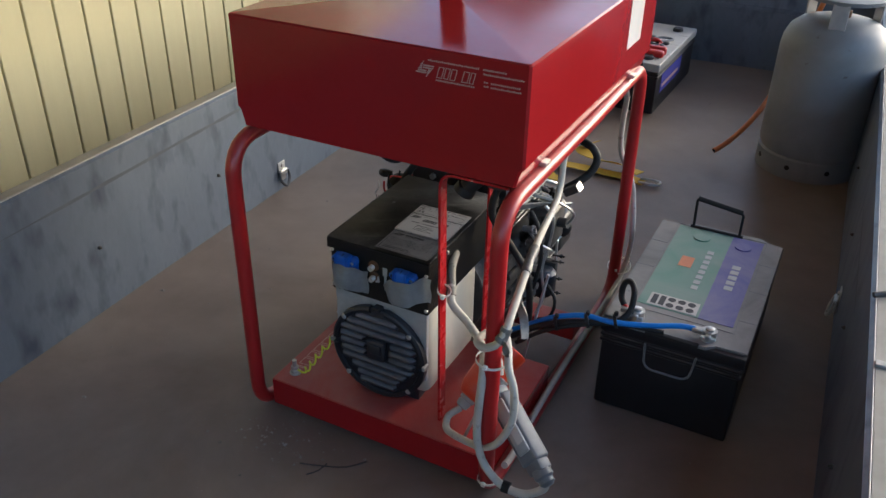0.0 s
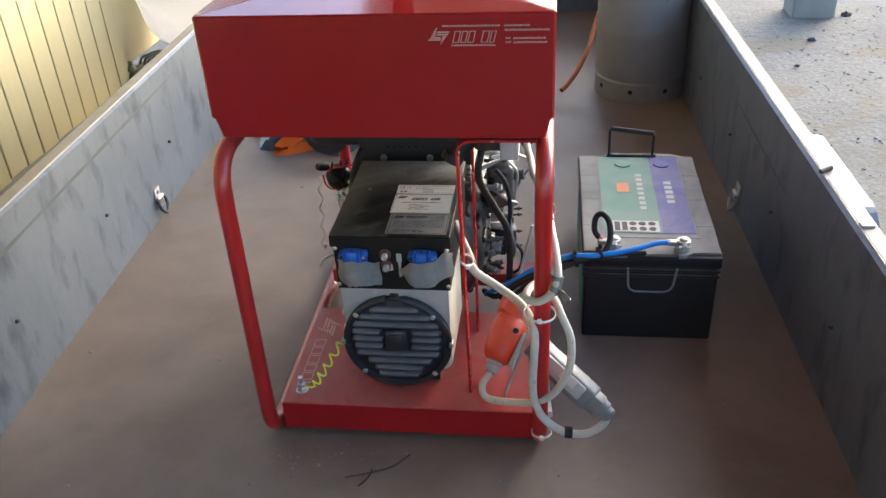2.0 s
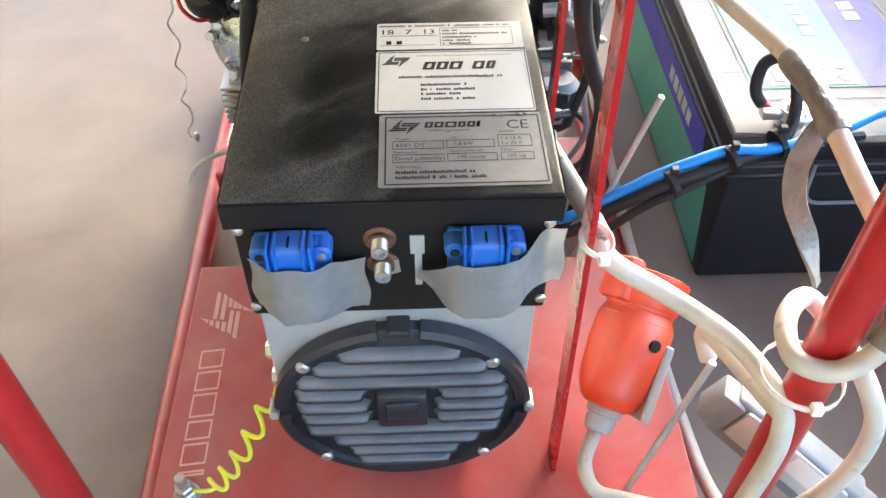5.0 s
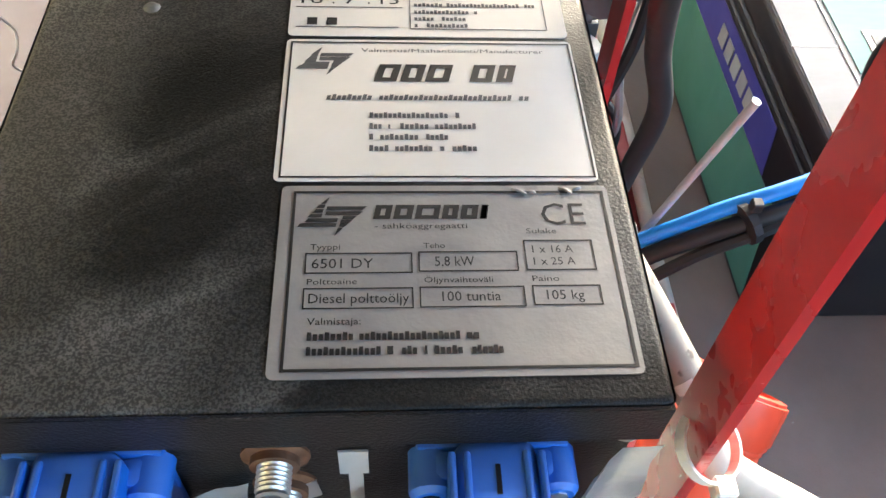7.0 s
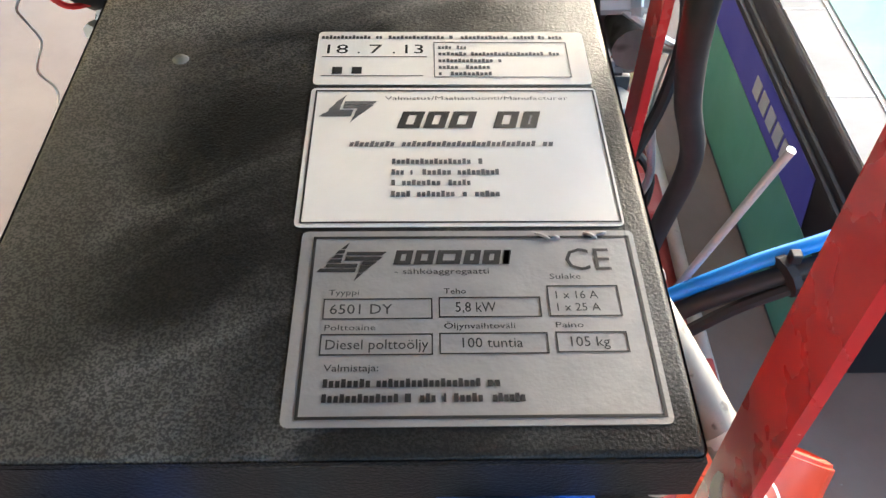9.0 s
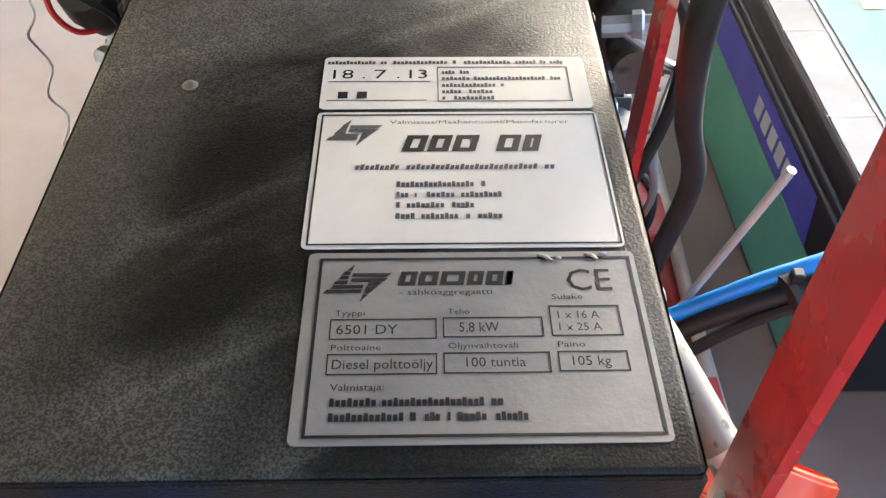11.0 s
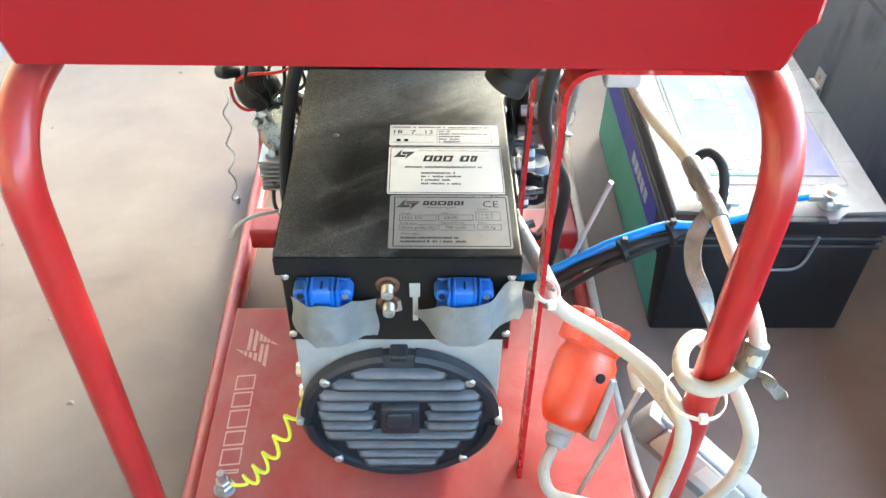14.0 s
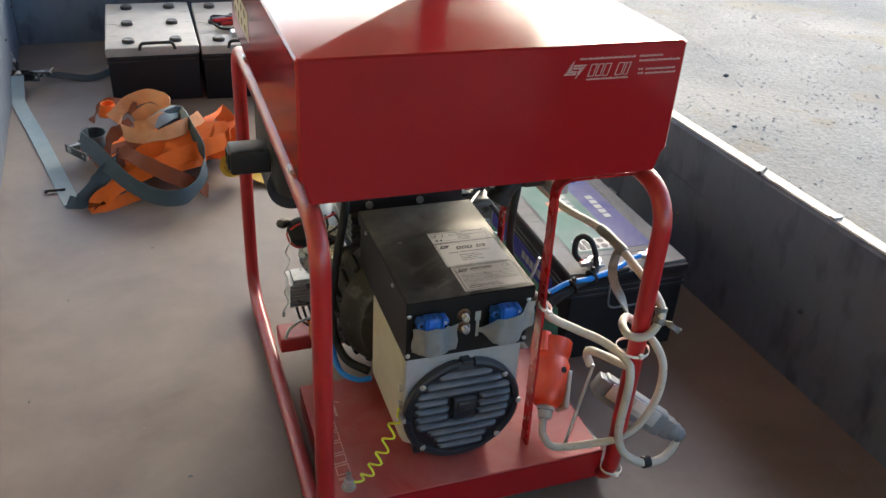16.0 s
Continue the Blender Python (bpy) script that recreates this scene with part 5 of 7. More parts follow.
    for k in range(5):
        t = 2 * math.pi * k / 5 + 0.4
        u = ax.orthogonal().normalized()
        q = p - ax * 0.006 + (u * math.cos(t) + ax.cross(u) * math.sin(t)) * 0.040
        bm = bmesh.new()
        hexnut(bm, q, ax, 0.0065, 0.010)
        part("starter_bolt", bm, M_ZINC, st, smooth=True)
    bm = bmesh.new()
    for k in range(4):
        m = plane_frame(p - ax * 0.004, ax.orthogonal(), ax.cross(ax.orthogonal()))
        m = m @ Matrix.Rotation(0.785 * k, 4, "Z")
        bx(bm, -0.034, 0.034, -0.0025, 0.0025, 0.0, 0.008, 0.001, 1, m)
    part("starter_web", bm, M_POLISHED, st)
    for k in range(5):
        bm = bmesh.new()
        lathe(bm, p - ax * (0.075 - 0.013 * k), ax, [(0.046, 0), (0.0515, 0.001), (0.0515, 0.004), (0.046, 0.005)], 32)
        part("starter_rib", bm, M_POLISHED, st, smooth=True)
    bm = bmesh.new()
    lathe(bm, (-0.005, 1.965, 0.352), (-0.25, -0.5, 0.8), [(0.016, -0.03), (0.028, -0.015), (0.031, 0.005), (0.026, 0.022), (0.012, 0.031), (0.002, 0.033)], 20)
    part("rubber_cap", bm, M_RUBBER, gen, "black rubber cap", smooth=True)
    bm = bmesh.new()
    lathe(bm, (-0.045, 1.955, 0.385), (-0.5, -0.6, 0.3), [(0.009, -0.02), (0.011, 0.0), (0.008, 0.010), (0.003, 0.012)], 16)
    part("terminal_cap", bm, M_BLACK, gen, smooth=True)
    bm = bmesh.new()
    tube(bm, [(-0.038, 1.945, 0.368), (-0.034, 1.938, 0.350), (-0.020, 1.935, 0.338), (-0.004, 1.945, 0.335)], 0.0024, n=6)
    tube(bm, [(-0.030, 1.95, 0.372), (-0.010, 1.935, 0.392), (0.03, 1.925, 0.402), (0.055, 1.92, 0.415)], 0.0022, n=6)
    part("starter_wire", bm, M_WIRE_RED, gen, "red wire", smooth=True)
    # finned regulator
    bm = bmesh.new()
    bx(bm, -0.020, 0.030, 2.005, 2.055, 0.146, 0.212, 0.002)
    reg = part("regulator", bm, M_ALU_BRIGHT, gen, "finned aluminium regulator")
    for k in range(7):
        bm = bmesh.new()
        z = 0.150 + 0.0085 * k
        bx(bm, -0.030, 0.022, 1.995, 2.06, z, z + 0.004, 0.001, 1)
        part("regulator_fin", bm, M_ALU_BRIGHT, reg)
    bm = bmesh.new()
    for k in range(3):
        tube(bm, [(-0.015 + 0.012 * k, 2.01, 0.148), (-0.012 + 0.014 * k, 1.985, 0.128), (0.004 + 0.01 * k, 1.97, 0.115), (0.03, 1.955, 0.10 + 0.01 * k)], 0.003, n=6)
    part("regulator_wires", bm, M_RUBBER, gen, smooth=True)
    bm = bmesh.new()
    bx(bm, 0.004, 0.022, 1.945, 1.975, 0.09, 0.125, 0.003)
    part("wire_plug", bm, M_HOSE, gen, "orange wire plug")
    # black cables down the left side
    bm = bmesh.new()
    tube(bm, [(0.072, 1.90, 0.455), (0.060, 1.87, 0.425), (0.047, 1.862, 0.360), (0.038, 1.86, 0.295), (0.034, 1.86, 0.22), (0.036, 1.85, 0.165), (0.050, 1.80, 0.140), (0.085, 1.76, 0.135)], 0.0085, n=10)
    part("wire_sleeve", bm, M_RUBBER, gen, "black wire sleeve", smooth=True)
    bm = bmesh.new()
    tube(bm, [(0.045, 1.88, 0.18), (0.030, 1.84, 0.150), (0.034, 1.80, 0.118), (0.060, 1.765, 0.115), (0.09, 1.755, 0.12)], 0.006, n=8)
    part("blue_wire", bm, M_BLUE_CABLE, gen, "blue wire", smooth=True)
    # spring wire with a knob and pale strip, hanging on the left
    bm = bmesh.new()
    pts = [(-0.040 + 0.005 * math.sin(k * 1.9) - 0.001 * k, 1.918 + 0.004 * math.cos(k * 1.9), 0.378 - 0.0145 * k) for k in range(14)]
    tube(bm, pts, 0.0010, n=5, per=3)
    lathe(bm, (-0.054, 1.935, 0.185), (0, 0, -1), [(0.002, 0), (0.004, 0.004), (0.002, 0.012)], 8)
    part("spring_wire", bm, M_ZINC, gen, "thin wavy wire", smooth=True)
    bm = bmesh.new()
    tube(bm, [(-0.060, 1.885, 0.150), (-0.050, 1.895, 0.166), (-0.025, 1.91, 0.172), (0.005, 1.925, 0.168)], 0.003, n=6)
    part("pale_wire", bm, M_WHITE_PVC, gen, smooth=True)
    # right side: levers, injector line, filter
    bm = bmesh.new()
    bx(bm, 0.345, 0.405, 1.93, 2.02, 0.30, 0.40, 0.012, 3)
    bx(bm, 0.345, 0.395, 2.03, 2.12, 0.24, 0.33, 0.012, 3)
    pump = part("fuel_pump", bm, M_ALU, gen, "oily fuel pump", smooth=True)
    for a, b, r in (((0.375, 1.93, 0.33), (0.375, 1.895, 0.33), 0.017), ((0.405, 1.97, 0.36), (0.43, 1.965, 0.365), 0.012), ((0.39, 1.99, 0.40), (0.39, 1.99, 0.425), 0.012)):
        bm = bmesh.new()
        rod(bm, a, b, r, n=14)
        part("pump_union", bm, M_ALU, pump, smooth=True)
    bm = bmesh.new()
    tube(bm, [(0.39, 1.99, 0.42), (0.40, 1.97, 0.45), (0.37, 1.94, 0.47), (0.33, 1.95, 0.46), (0.30, 1.97, 0.45)], 0.004, n=8)
    tube(bm, [(0.43, 1.965, 0.365), (0.445, 1.95, 0.40), (0.42, 1.91, 0.44), (0.37, 1.89, 0.455)], 0.003, n=8)
    part("injector_line", bm, M_ZINC, gen, "bent steel fuel line", smooth=True)
    bm = bmesh.new()
    tube(bm, [(0.380, 2.00, 0.270), (0.392, 2.015, 0.288), (0.400, 2.028, 0.300)], 0.004, n=8)
    part("lever_arm", bm, M_ZINC, gen, "bright lever arm", smooth=True)
    bm = bmesh.new()
    lathe(bm, (0.398, 2.026, 0.296), (0.45, 0.25, 0.86), [(0.004, -0.002), (0.009, 0.003), (0.0115, 0.014), (0.0105, 0.026), (0.005, 0.034), (0.001, 0.035)], 14)
    part("throttle_lever", bm, M_RUBBER, gen, "black-tipped throttle lever", smooth=True)
    # open bright bracket: two cheeks and two cross pieces
    for x0, x1, z0, z1 in ((0.378, 0.383, 0.245, 0.302), (0.399, 0.404, 0.245, 0.302), (0.383, 0.399, 0.245, 0.251), (0.383, 0.399, 0.296, 0.302)):
        bm = bmesh.new()
        bx(bm, x0, x1, 1.985, 1.991, z0, z1, 0.001, 1)
        part("bracket", bm, M_ZINC, gen, "bright steel bracket")
    bm = bmesh.new()
    bx(bm, 0.370, 0.404, 1.985, 2.005, 0.150, 0.240, 0.004, 2)
    part("governor_box", bm, M_BLACK, gen, smooth=True)
    for z in (0.262, 0.246, 0.200, 0.160):
        bm = bmesh.new()
        rod(bm, (0.395, 1.985, z), (0.424, 1.983, z + 0.004), 0.0022, n=8)
        hexnut(bm, (0.414, 1.984, z + 0.003), (1, 0, 0.1), 0.005, 0.004)
        part("pin", bm, M_ALU, gen, "dark steel pin", smooth=True)
    # flat grey arm under the hood
    bm = bmesh.new()
    strap(bm, [(0.330, 1.90, 0.410), (0.365, 1.95, 0.402), (0.395, 2.00, 0.385), (0.408, 2.04, 0.372)], 0.016, (0.3, -0.2, 0.8), 0.004, per=5)
    part("flat_arm", bm, M_ALU_BRIGHT, gen, "flat grey steel arm", smooth=True)
    bm = bmesh.new()
    lathe(bm, (0.385, 1.97, 0.16), (0, 0, 1), [(0.02, 0), (0.026, 0.008), (0.026, 0.06), (0.018, 0.07)], 18)
    part("oil_filter", bm, M_BLACK_CAST, gen, smooth=True)
    for k, (y, z) in enumerate(((1.93, 0.27), (1.95, 0.235), (1.925, 0.205), (1.94, 0.175), (1.99, 0.27))):
        bm = bmesh.new()
        hexnut(bm, (0.355, y, z), (1, 0, 0), 0.010, 0.02 + 0.005 * (k % 3))
        part("fitting", bm, M_ZINC, case, smooth=True)
    # small unions, nuts and pipes crowded along the engine's flank
    rng = random.Random(31)
    for k in range(26):
        y, z = rng.uniform(1.885, 2.02), rng.uniform(0.12, 0.43)
        x = 0.352 + 0.02 * rng.random()
        r = rng.uniform(0.005, 0.011)
        d = Vector((1, rng.uniform(-0.8, 0.1), rng.uniform(-0.3, 0.5))).normalized()
        bm = bmesh.new()
        p = Vector((x, y, z))
        rod(bm, p - d * 0.02, p + d * rng.uniform(0.012, 0.03), r * 0.7, n=8)
        hexnut(bm, p, d, r, 0.008)
        part("union", bm, (M_ZINC, M_BLACK_CAST, M_ALU_BRIGHT, M_RUBBER)[k % 4], case, smooth=True)
    for pts, r, mat in (([(0.395, 1.90, 0.43), (0.415, 1.905, 0.40), (0.41, 1.91, 0.34), (0.40, 1.90, 0.27), (0.41, 1.90, 0.20), (0.39, 1.91, 0.14)], 0.0035, M_ZINC), ([(0.37, 1.88, 0.42), (0.395, 1.875, 0.38), (0.40, 1.885, 0.30), (0.385, 1.89, 0.22)], 0.005, M_RUBBER), ([(0.40, 1.95, 0.20), (0.425, 1.94, 0.17), (0.42, 1.93, 0.13), (0.39, 1.93, 0.11)], 0.004, M_RUBBER), ([(0.36, 1.90, 0.36), (0.39, 1.885, 0.345), (0.415, 1.90, 0.325), (0.405, 1.94, 0.30)], 0.003, M_ZINC)):
        bm = bmesh.new()
        tube(bm, pts, r, n=8, per=5)
        part("fuel_pipe", bm, mat, gen, smooth=True)
    # wires and terminals above the starter
    for k in range(5):
        bm = bmesh.new()
        a = Vector((-0.01 + 0.016 * k, 1.935 + 0.01 * (k % 3), 0.405))
        tube(bm, [a, a + Vector((0.012 * math.sin(k * 2.1), -0.018, -0.02)), a + Vector((0.02 * math.cos(k), -0.006, -0.05)), a + Vector((0.014, 0.02, -0.085))], 0.0024, n=6, per=4)
        part("loom_wire", bm, (M_RUBBER, M_RUBBER, M_BLACK, M_RUBBER)[k % 4], gen, smooth=True)
    # air intake housing under the hood, its rubber elbow and breather hose
    bm = bmesh.new()
    bx(bm, 0.345, 0.392, 1.690, 1.80, 0.550, 0.655, 0.006, 2)
    lathe(bm, (0.358, 1.735, 0.552), (0, 0, -1), [(0.026, 0), (0.026, 0.006), (0.016, 0.014)], 20)
    house = part("intake_housing", bm, M_BLACK, gen, "black intake housing", smooth=True)
    bm = bmesh.new()
    bx(bm, 0.3925, 0.428, 1.672, 1.80, 0.540, 0.655, 0.003, 2)
    part("white_cover", bm, M_PALE_PLASTIC, house, "white plastic cover")
    bm = bmesh.new()
    tube(bm, [(0.385, 1.71, 0.60), (0.362, 1.705, 0.592), (0.335, 1.700, 0.575), (0.312, 1.692, 0.552), (0.300, 1.690, 0.535)], 0.018, n=18)
    lathe(bm, (0.300, 1.690, 0.537), (-0.5, -0.1, -0.85), [(0.0195, -0.010), (0.0220, -0.004), (0.0220, 0.006), (0.017, 0.008), (0.015, 0.0)], 18)
    part("elbow", bm, M_RUBBER, house, "black rubber elbow", smooth=True)
    bm = bmesh.new()
    tube(bm, [(0.357, 1.732, 0.550), (0.346, 1.722, 0.481), (0.372, 1.774, 0.386), (0.398, 1.805, 0.311), (0.402, 1.831, 0.221), (0.396, 1.843, 0.128), (0.380, 1.845, 0.10)], 0.0076, n=14, per=8)
    part("breather_hose", bm, M_RUBBER, gen, "thick black hose", smooth=True)
    bm = bmesh.new()
    tube(bm, [(0.385, 2.03, 0.56), (0.430, 2.01, 0.547), (0.456, 2.00, 0.541), (0.469, 2.00, 0.518), (0.462, 1.99, 0.490), (0.440, 1.97, 0.468), (0.415, 1.95, 0.452)], 0.0088, n=12)
    part("rear_hose", bm, M_RUBBER, gen, "short black hose bowed out under the hood", smooth=True)
    bm = bmesh.new()
    m = plane_frame((0.426, 1.935, 0.455), (0.82, 0, 0.57), (0, 1, 0))
    bx(bm, 0.0, 0.036, -0.012, 0.012, -0.008, 0.008, 0.002, 1, m)
    part("wire_plug", bm, M_BLACK, gen, "black plastic wire plug")
    bm = bmesh.new()
    bx(bm, 0.034, 0.0375, -0.013, 0.013, -0.009, 0.009, 0.001, 1, m)
    part("plug_edge", bm, M_ZINC, gen)


engine()

# ---------------------------------------------------------------- power cable with its plugs, tied to the frame
def power_cable():
    t = thing("power_cable", (0.47, 1.46, 0.088), "white power cable looped and tied to the generator frame", "cable")
    bm = bmesh.new()
    tube(bm, [(0.337, 1.566, 0.396), (0.341, 1.560, 0.392), (0.352, 1.540, 0.374), (0.396, 1.524, 0.351), (0.440, 1.490, 0.337), (0.462, 1.447, 0.326), (0.466, 1.434, 0.300), (0.465, 1.430, 0.262), (0.463, 1.430, 0.200), (0.468, 1.430, 0.155), (0.486, 1.426, 0.118), (0.524, 1.420, 0.093), (0.568, 1.422, 0.090), (0.600, 1.434, 0.108), (0.600, 1.440, 0.128)], 0.0078, n=12, per=7)
    part("lead", bm, M_WHITE_PVC, t, "dirty white cable", smooth=True)
    bm = bmesh.new()
    tube(bm, [(0.304, 1.650, 0.415), (0.320, 1.600, 0.412), (0.341, 1.560, 0.392), (0.346, 1.551, 0.384)], 0.0081, n=12, per=7)
    part("grimy_lead", bm, M_DIRTY_PVC, t, "grimy grey stretch of the cable", smooth=True)
    bm = bmesh.new()
    tube(bm, [(0.374, 1.545, 0.122), (0.361, 1.518, 0.117), (0.368, 1.496, 0.106), (0.392, 1.486, 0.105), (0.440, 1.462, 0.124), (0.470, 1.442, 0.146), (0.503, 1.432, 0.178), (0.529, 1.430, 0.240), (0.530, 1.432, 0.305), (0.513, 1.440, 0.350), (0.498, 1.470, 0.368), (0.478, 1.492, 0.384), (0.456, 1.472, 0.387), (0.451, 1.440, 0.387), (0.472, 1.427, 0.389), (0.494, 1.430, 0.405), (0.504, 1.440, 0.434), (0.500, 1.480, 0.455), (0.494, 1.520, 0.467), (0.488, 1.560, 0.479), (0.481, 1.600, 0.487), (0.474, 1.640, 0.488), (0.466, 1.680, 0.484), (0.458, 1.720, 0.480), (0.452, 1.760, 0.480), (0.447, 1.800, 0.483), (0.440, 1.840, 0.488), (0.435, 1.868, 0.510), (0.434, 1.882, 0.565), (0.440, 1.93, 0.612), (0.448, 2.05, 0.625), (0.450, 2.20, 0.615), (0.440, 2.30, 0.560), (0.430, 2.335, 0.490), (0.430, 2.338, 0.430), (0.440, 2.338, 0.385), (0.472, 2.342, 0.320), (0.486, 2.345, 0.245), (0.493, 2.335, 0.200), (0.494, 2.340, 0.140), (0.490, 2.330, 0.085), (0.487, 2.280, 0.050), (0.486, 2.200, 0.041), (0.485, 2.05, 0.041), (0.482, 1.90, 0.041), (0.484, 1.70, 0.041), (0.492, 1.56, 0.043), (0.496, 1.50, 0.060)], 0.0072, n=12, per=7)
    part("lead", bm, M_WHITE_PVC, t, "dirty white cable", smooth=True)
    # nylon ties
    for c, ax, r in (((0.337, 1.535, 0.402), (0.40, -0.30, 0.9), 0.0125), ((0.474, 1.455, 0.345), (0.05, 0, 1), 0.028), ((0.481, 1.452, 0.06), (0, 0.1, 1), 0.019), ((0.477, 2.315, 0.080), (0, -0.35, 1), 0.030)):
        bm = bmesh.new()
        ax = Vector(ax).normalized()
        u = ax.orthogonal().normalized()
        v = ax.cross(u)
        ring = ring_pts(Vector(c), u, v, r, 22)
        rings = []
        for p in ring:
            o = (p - Vector(c)).normalized()
            rings.append([p + ax * 0.0024, p + o * 0.0012 + ax * 0.0024, p + o * 0.0012 - ax * 0.0024, p - ax * 0.0024])
        skin(bm, rings, closed=True)
        h = ring[15] + (ring[15] - Vector(c)).normalized() * 0.002 if c[1] < 1.55 and c[2] > 0.39 else Vector(c) + Vector((0, -r, 0.002))
        bx(bm, h.x - 0.004, h.x + 0.004, h.y - 0.005, h.y + 0.003, h.z - 0.004, h.z + 0.004, 0.001, 1)
        part("cable_tie", bm, M_NYLON, t, "white nylon cable tie")
    bm = bmesh.new()
    lathe(bm, (0.532, 1.421, 0.0915), (1, 0.02, -0.03), [(0.0075, -0.008), (0.0115, -0.007), (0.0115, 0.007), (0.0075, 0.008)], 14)
    part("cable_clip", bm, M_RUBBER, t, smooth=True)
    # orange plug with a flap lid and a grey gland
    a, b = Vector((0.380, 1.553, 0.134)), Vector((0.434, 1.655, 0.222))
    d = (b - a).normalized()
    bm = bmesh.new()
    lathe(bm, a, d, [(0.018, 0.012), (0.026, 0.015), (0.035, 0.034), (0.038, 0.07), (0.038, 0.100), (0.034, 0.104), (0.033, 0.112), (0.037, 0.117), (0.039, 0.146), (0.030, 0.148), (0.030, 0.13)], 10)
    bmesh.ops.bevel(bm, geom=list(bm.edges), offset=0.002, segments=2, affect="EDGES")
    plug = part("plug", bm, M_ORANGE, t, "orange-red industrial plug", smooth=True)
    bm = bmesh.new()
    u = Vector((-0.75, 0.2, 0.55))
    u = (u - d * u.dot(d)).normalized()
    m = plane_frame(a + d * 0.118 + u * 0.033, d, u.cross(d) * -1)
    bx(bm, -0.006, 0.036, -0.022, 0.022, -0.006, 0.012, 0.005, 2, m)
    part("flap", bm, M_ORANGE, plug, smooth=True)
    bm = bmesh.new()
    lathe(bm, a + d * 0.082 + (Vector((0.35, -0.75, 0.5)) - d * Vector((0.35, -0.75, 0.5)).dot(d)).normalized() * 0.0355, (0.35, -0.75, 0.5), [(0.006, 0), (0.006, 0.003)], 12)
    part("key_slot", bm, M_INK, plug)
    bm = bmesh.new()
    lathe(bm, a, d, [(0.009, -0.012), (0.013, -0.010), (0.015, 0.0), (0.013, 0.004), (0.017, 0.006), (0.017, 0.018), (0.021, 0.022)], 16)
    part("gland", bm, M_PALE_PLASTIC, t, "pale grey cable gland", smooth=True)
    bm = bmesh.new()
    e = (Vector((1, -0.2, -0.2)) - d * Vector((1, -0.2, -0.2)).dot(d)).normalized()
    m = plane_frame(a + d * 0.012 + e * 0.032, d, e.cross(d))
    bx(bm, 0.0, 0.075, -0.024, 0.024, -0.004, 0.006, 0.003, 2, m)
    part("mounting_flange", bm, M_PALE_PLASTIC, t, "pale grey flange")
    # grey connector hanging beyond the post
    a, b = Vector((0.598, 1.440, 0.132)), Vector((0.453, 1.531, 0.222))
    d = (b - a).normalized()
    w = Vector((0, -1, 0)) - d * d.dot(Vector((0, -1, 0)))
    w.normalize()
    m = plane_frame(a, d, d.cross(w) * -1)
    bm = bmesh.new()
    bx(bm, 0.030, 0.172, -0.024, 0.024, -0.018, 0.018, 0.006, 3, m)
    bx(bm, 0.010, 0.034, -0.020, 0.020, -0.014, 0.016, 0.005, 2, m)
    con = part("connector", bm, M_GREY_PLASTIC, t, "grey plastic connector box", smooth=True)
    bm = bmesh.new()
    bx(bm, 0.050, 0.160, -0.022, 0.010, 0.0182, 0.024, 0.004, 2, m)
    part("connector_lid", bm, M_PALE_PLASTIC, con, "pale lid", smooth=True)
    bm = bmesh.new()
    slab(bm, m @ Matrix.Translation((0, 0, 0.0241)), 0.070, 0.105, -0.020, -0.002, 0.0003)
    part("connector_label", bm, M_PAPER, con)
    bm = bmesh.new()
    lathe(bm, a + d * 0.012, -d, [(0.018, -0.004), (0.019, 0.0), (0.019, 0.012), (0.015, 0.016), (0.015, 0.024), (0.009, 0.030)], 12)
    part("gland", bm, M_GREY_PLASTIC, t, smooth=True)
    bm = bmesh.new()
    bx(bm, 0.160, 0.186, -0.020, 0.016, -0.010, 0.022, 0.005, 2, m)
    part("connector_latch", bm, M_GREY_PLASTIC, con, "pale latch lever", smooth=True)
    bm = bmesh.new()
    tube(bm, [(0.468, 1.440, 0.316), (0.464, 1.460, 0.307), (0.454, 1.505, 0.294), (0.448, 1.540, 0.280), (0.449, 1.553, 0.262), (0.456, 1.545, 0.240)], 0.0078, n=12, per=6)
    part("lead_end", bm, M_WHITE_PVC, t, "dirty white cable", smooth=True)
    # crumpled tape round the cable
    for pts, r0 in (([(0.477, 1.625, 0.488), (0.481, 1.600, 0.487), (0.485, 1.575, 0.483), (0.489, 1.553, 0.477)], 0.0092), ([(0.496, 1.431, 0.408), (0.502, 1.436, 0.420), (0.504, 1.441, 0.434)], 0.0100)):
        bm = bmesh.new()
        tube(bm, pts, lambda f: r0 * (1 + 0.07 * math.sin(f * 9)), n=10, per=8)
        part("tape_wrap", bm, M_TAPE_OLD, t, "crumpled grey duct tape", smooth=True)
    bm = bmesh.new()
    strap(bm, [(0.486, 1.570, 0.474), (0.476, 1.562, 0.445), (0.480, 1.554, 0.415), (0.494, 1.546, 0.388), (0.502, 1.535, 0.368), (0.506, 1.527, 0.355)], 0.016, (0.9, 0.3, 0.2), 0.003, per=6, twist=lambda f: 0.8 * math.sin(f * 5))
    part("tape_tail", bm, M_TAPE_OLD, t, "hanging tail of duct tape", smooth=True)
    bm = bmesh.new()
    strap(bm, [(0.500, 1.445, 0.395), (0.508, 1.425, 0.412), (0.516, 1.412, 0.410), (0.524, 1.405, 0.405)], 0.011, (0.2, 0.3, 1), 0.002, per=6, twist=lambda f: 1.0 * math.sin(f * 7))
    part("tape_tail", bm, M_TAPE_OLD, t, smooth=True)


power_cable()


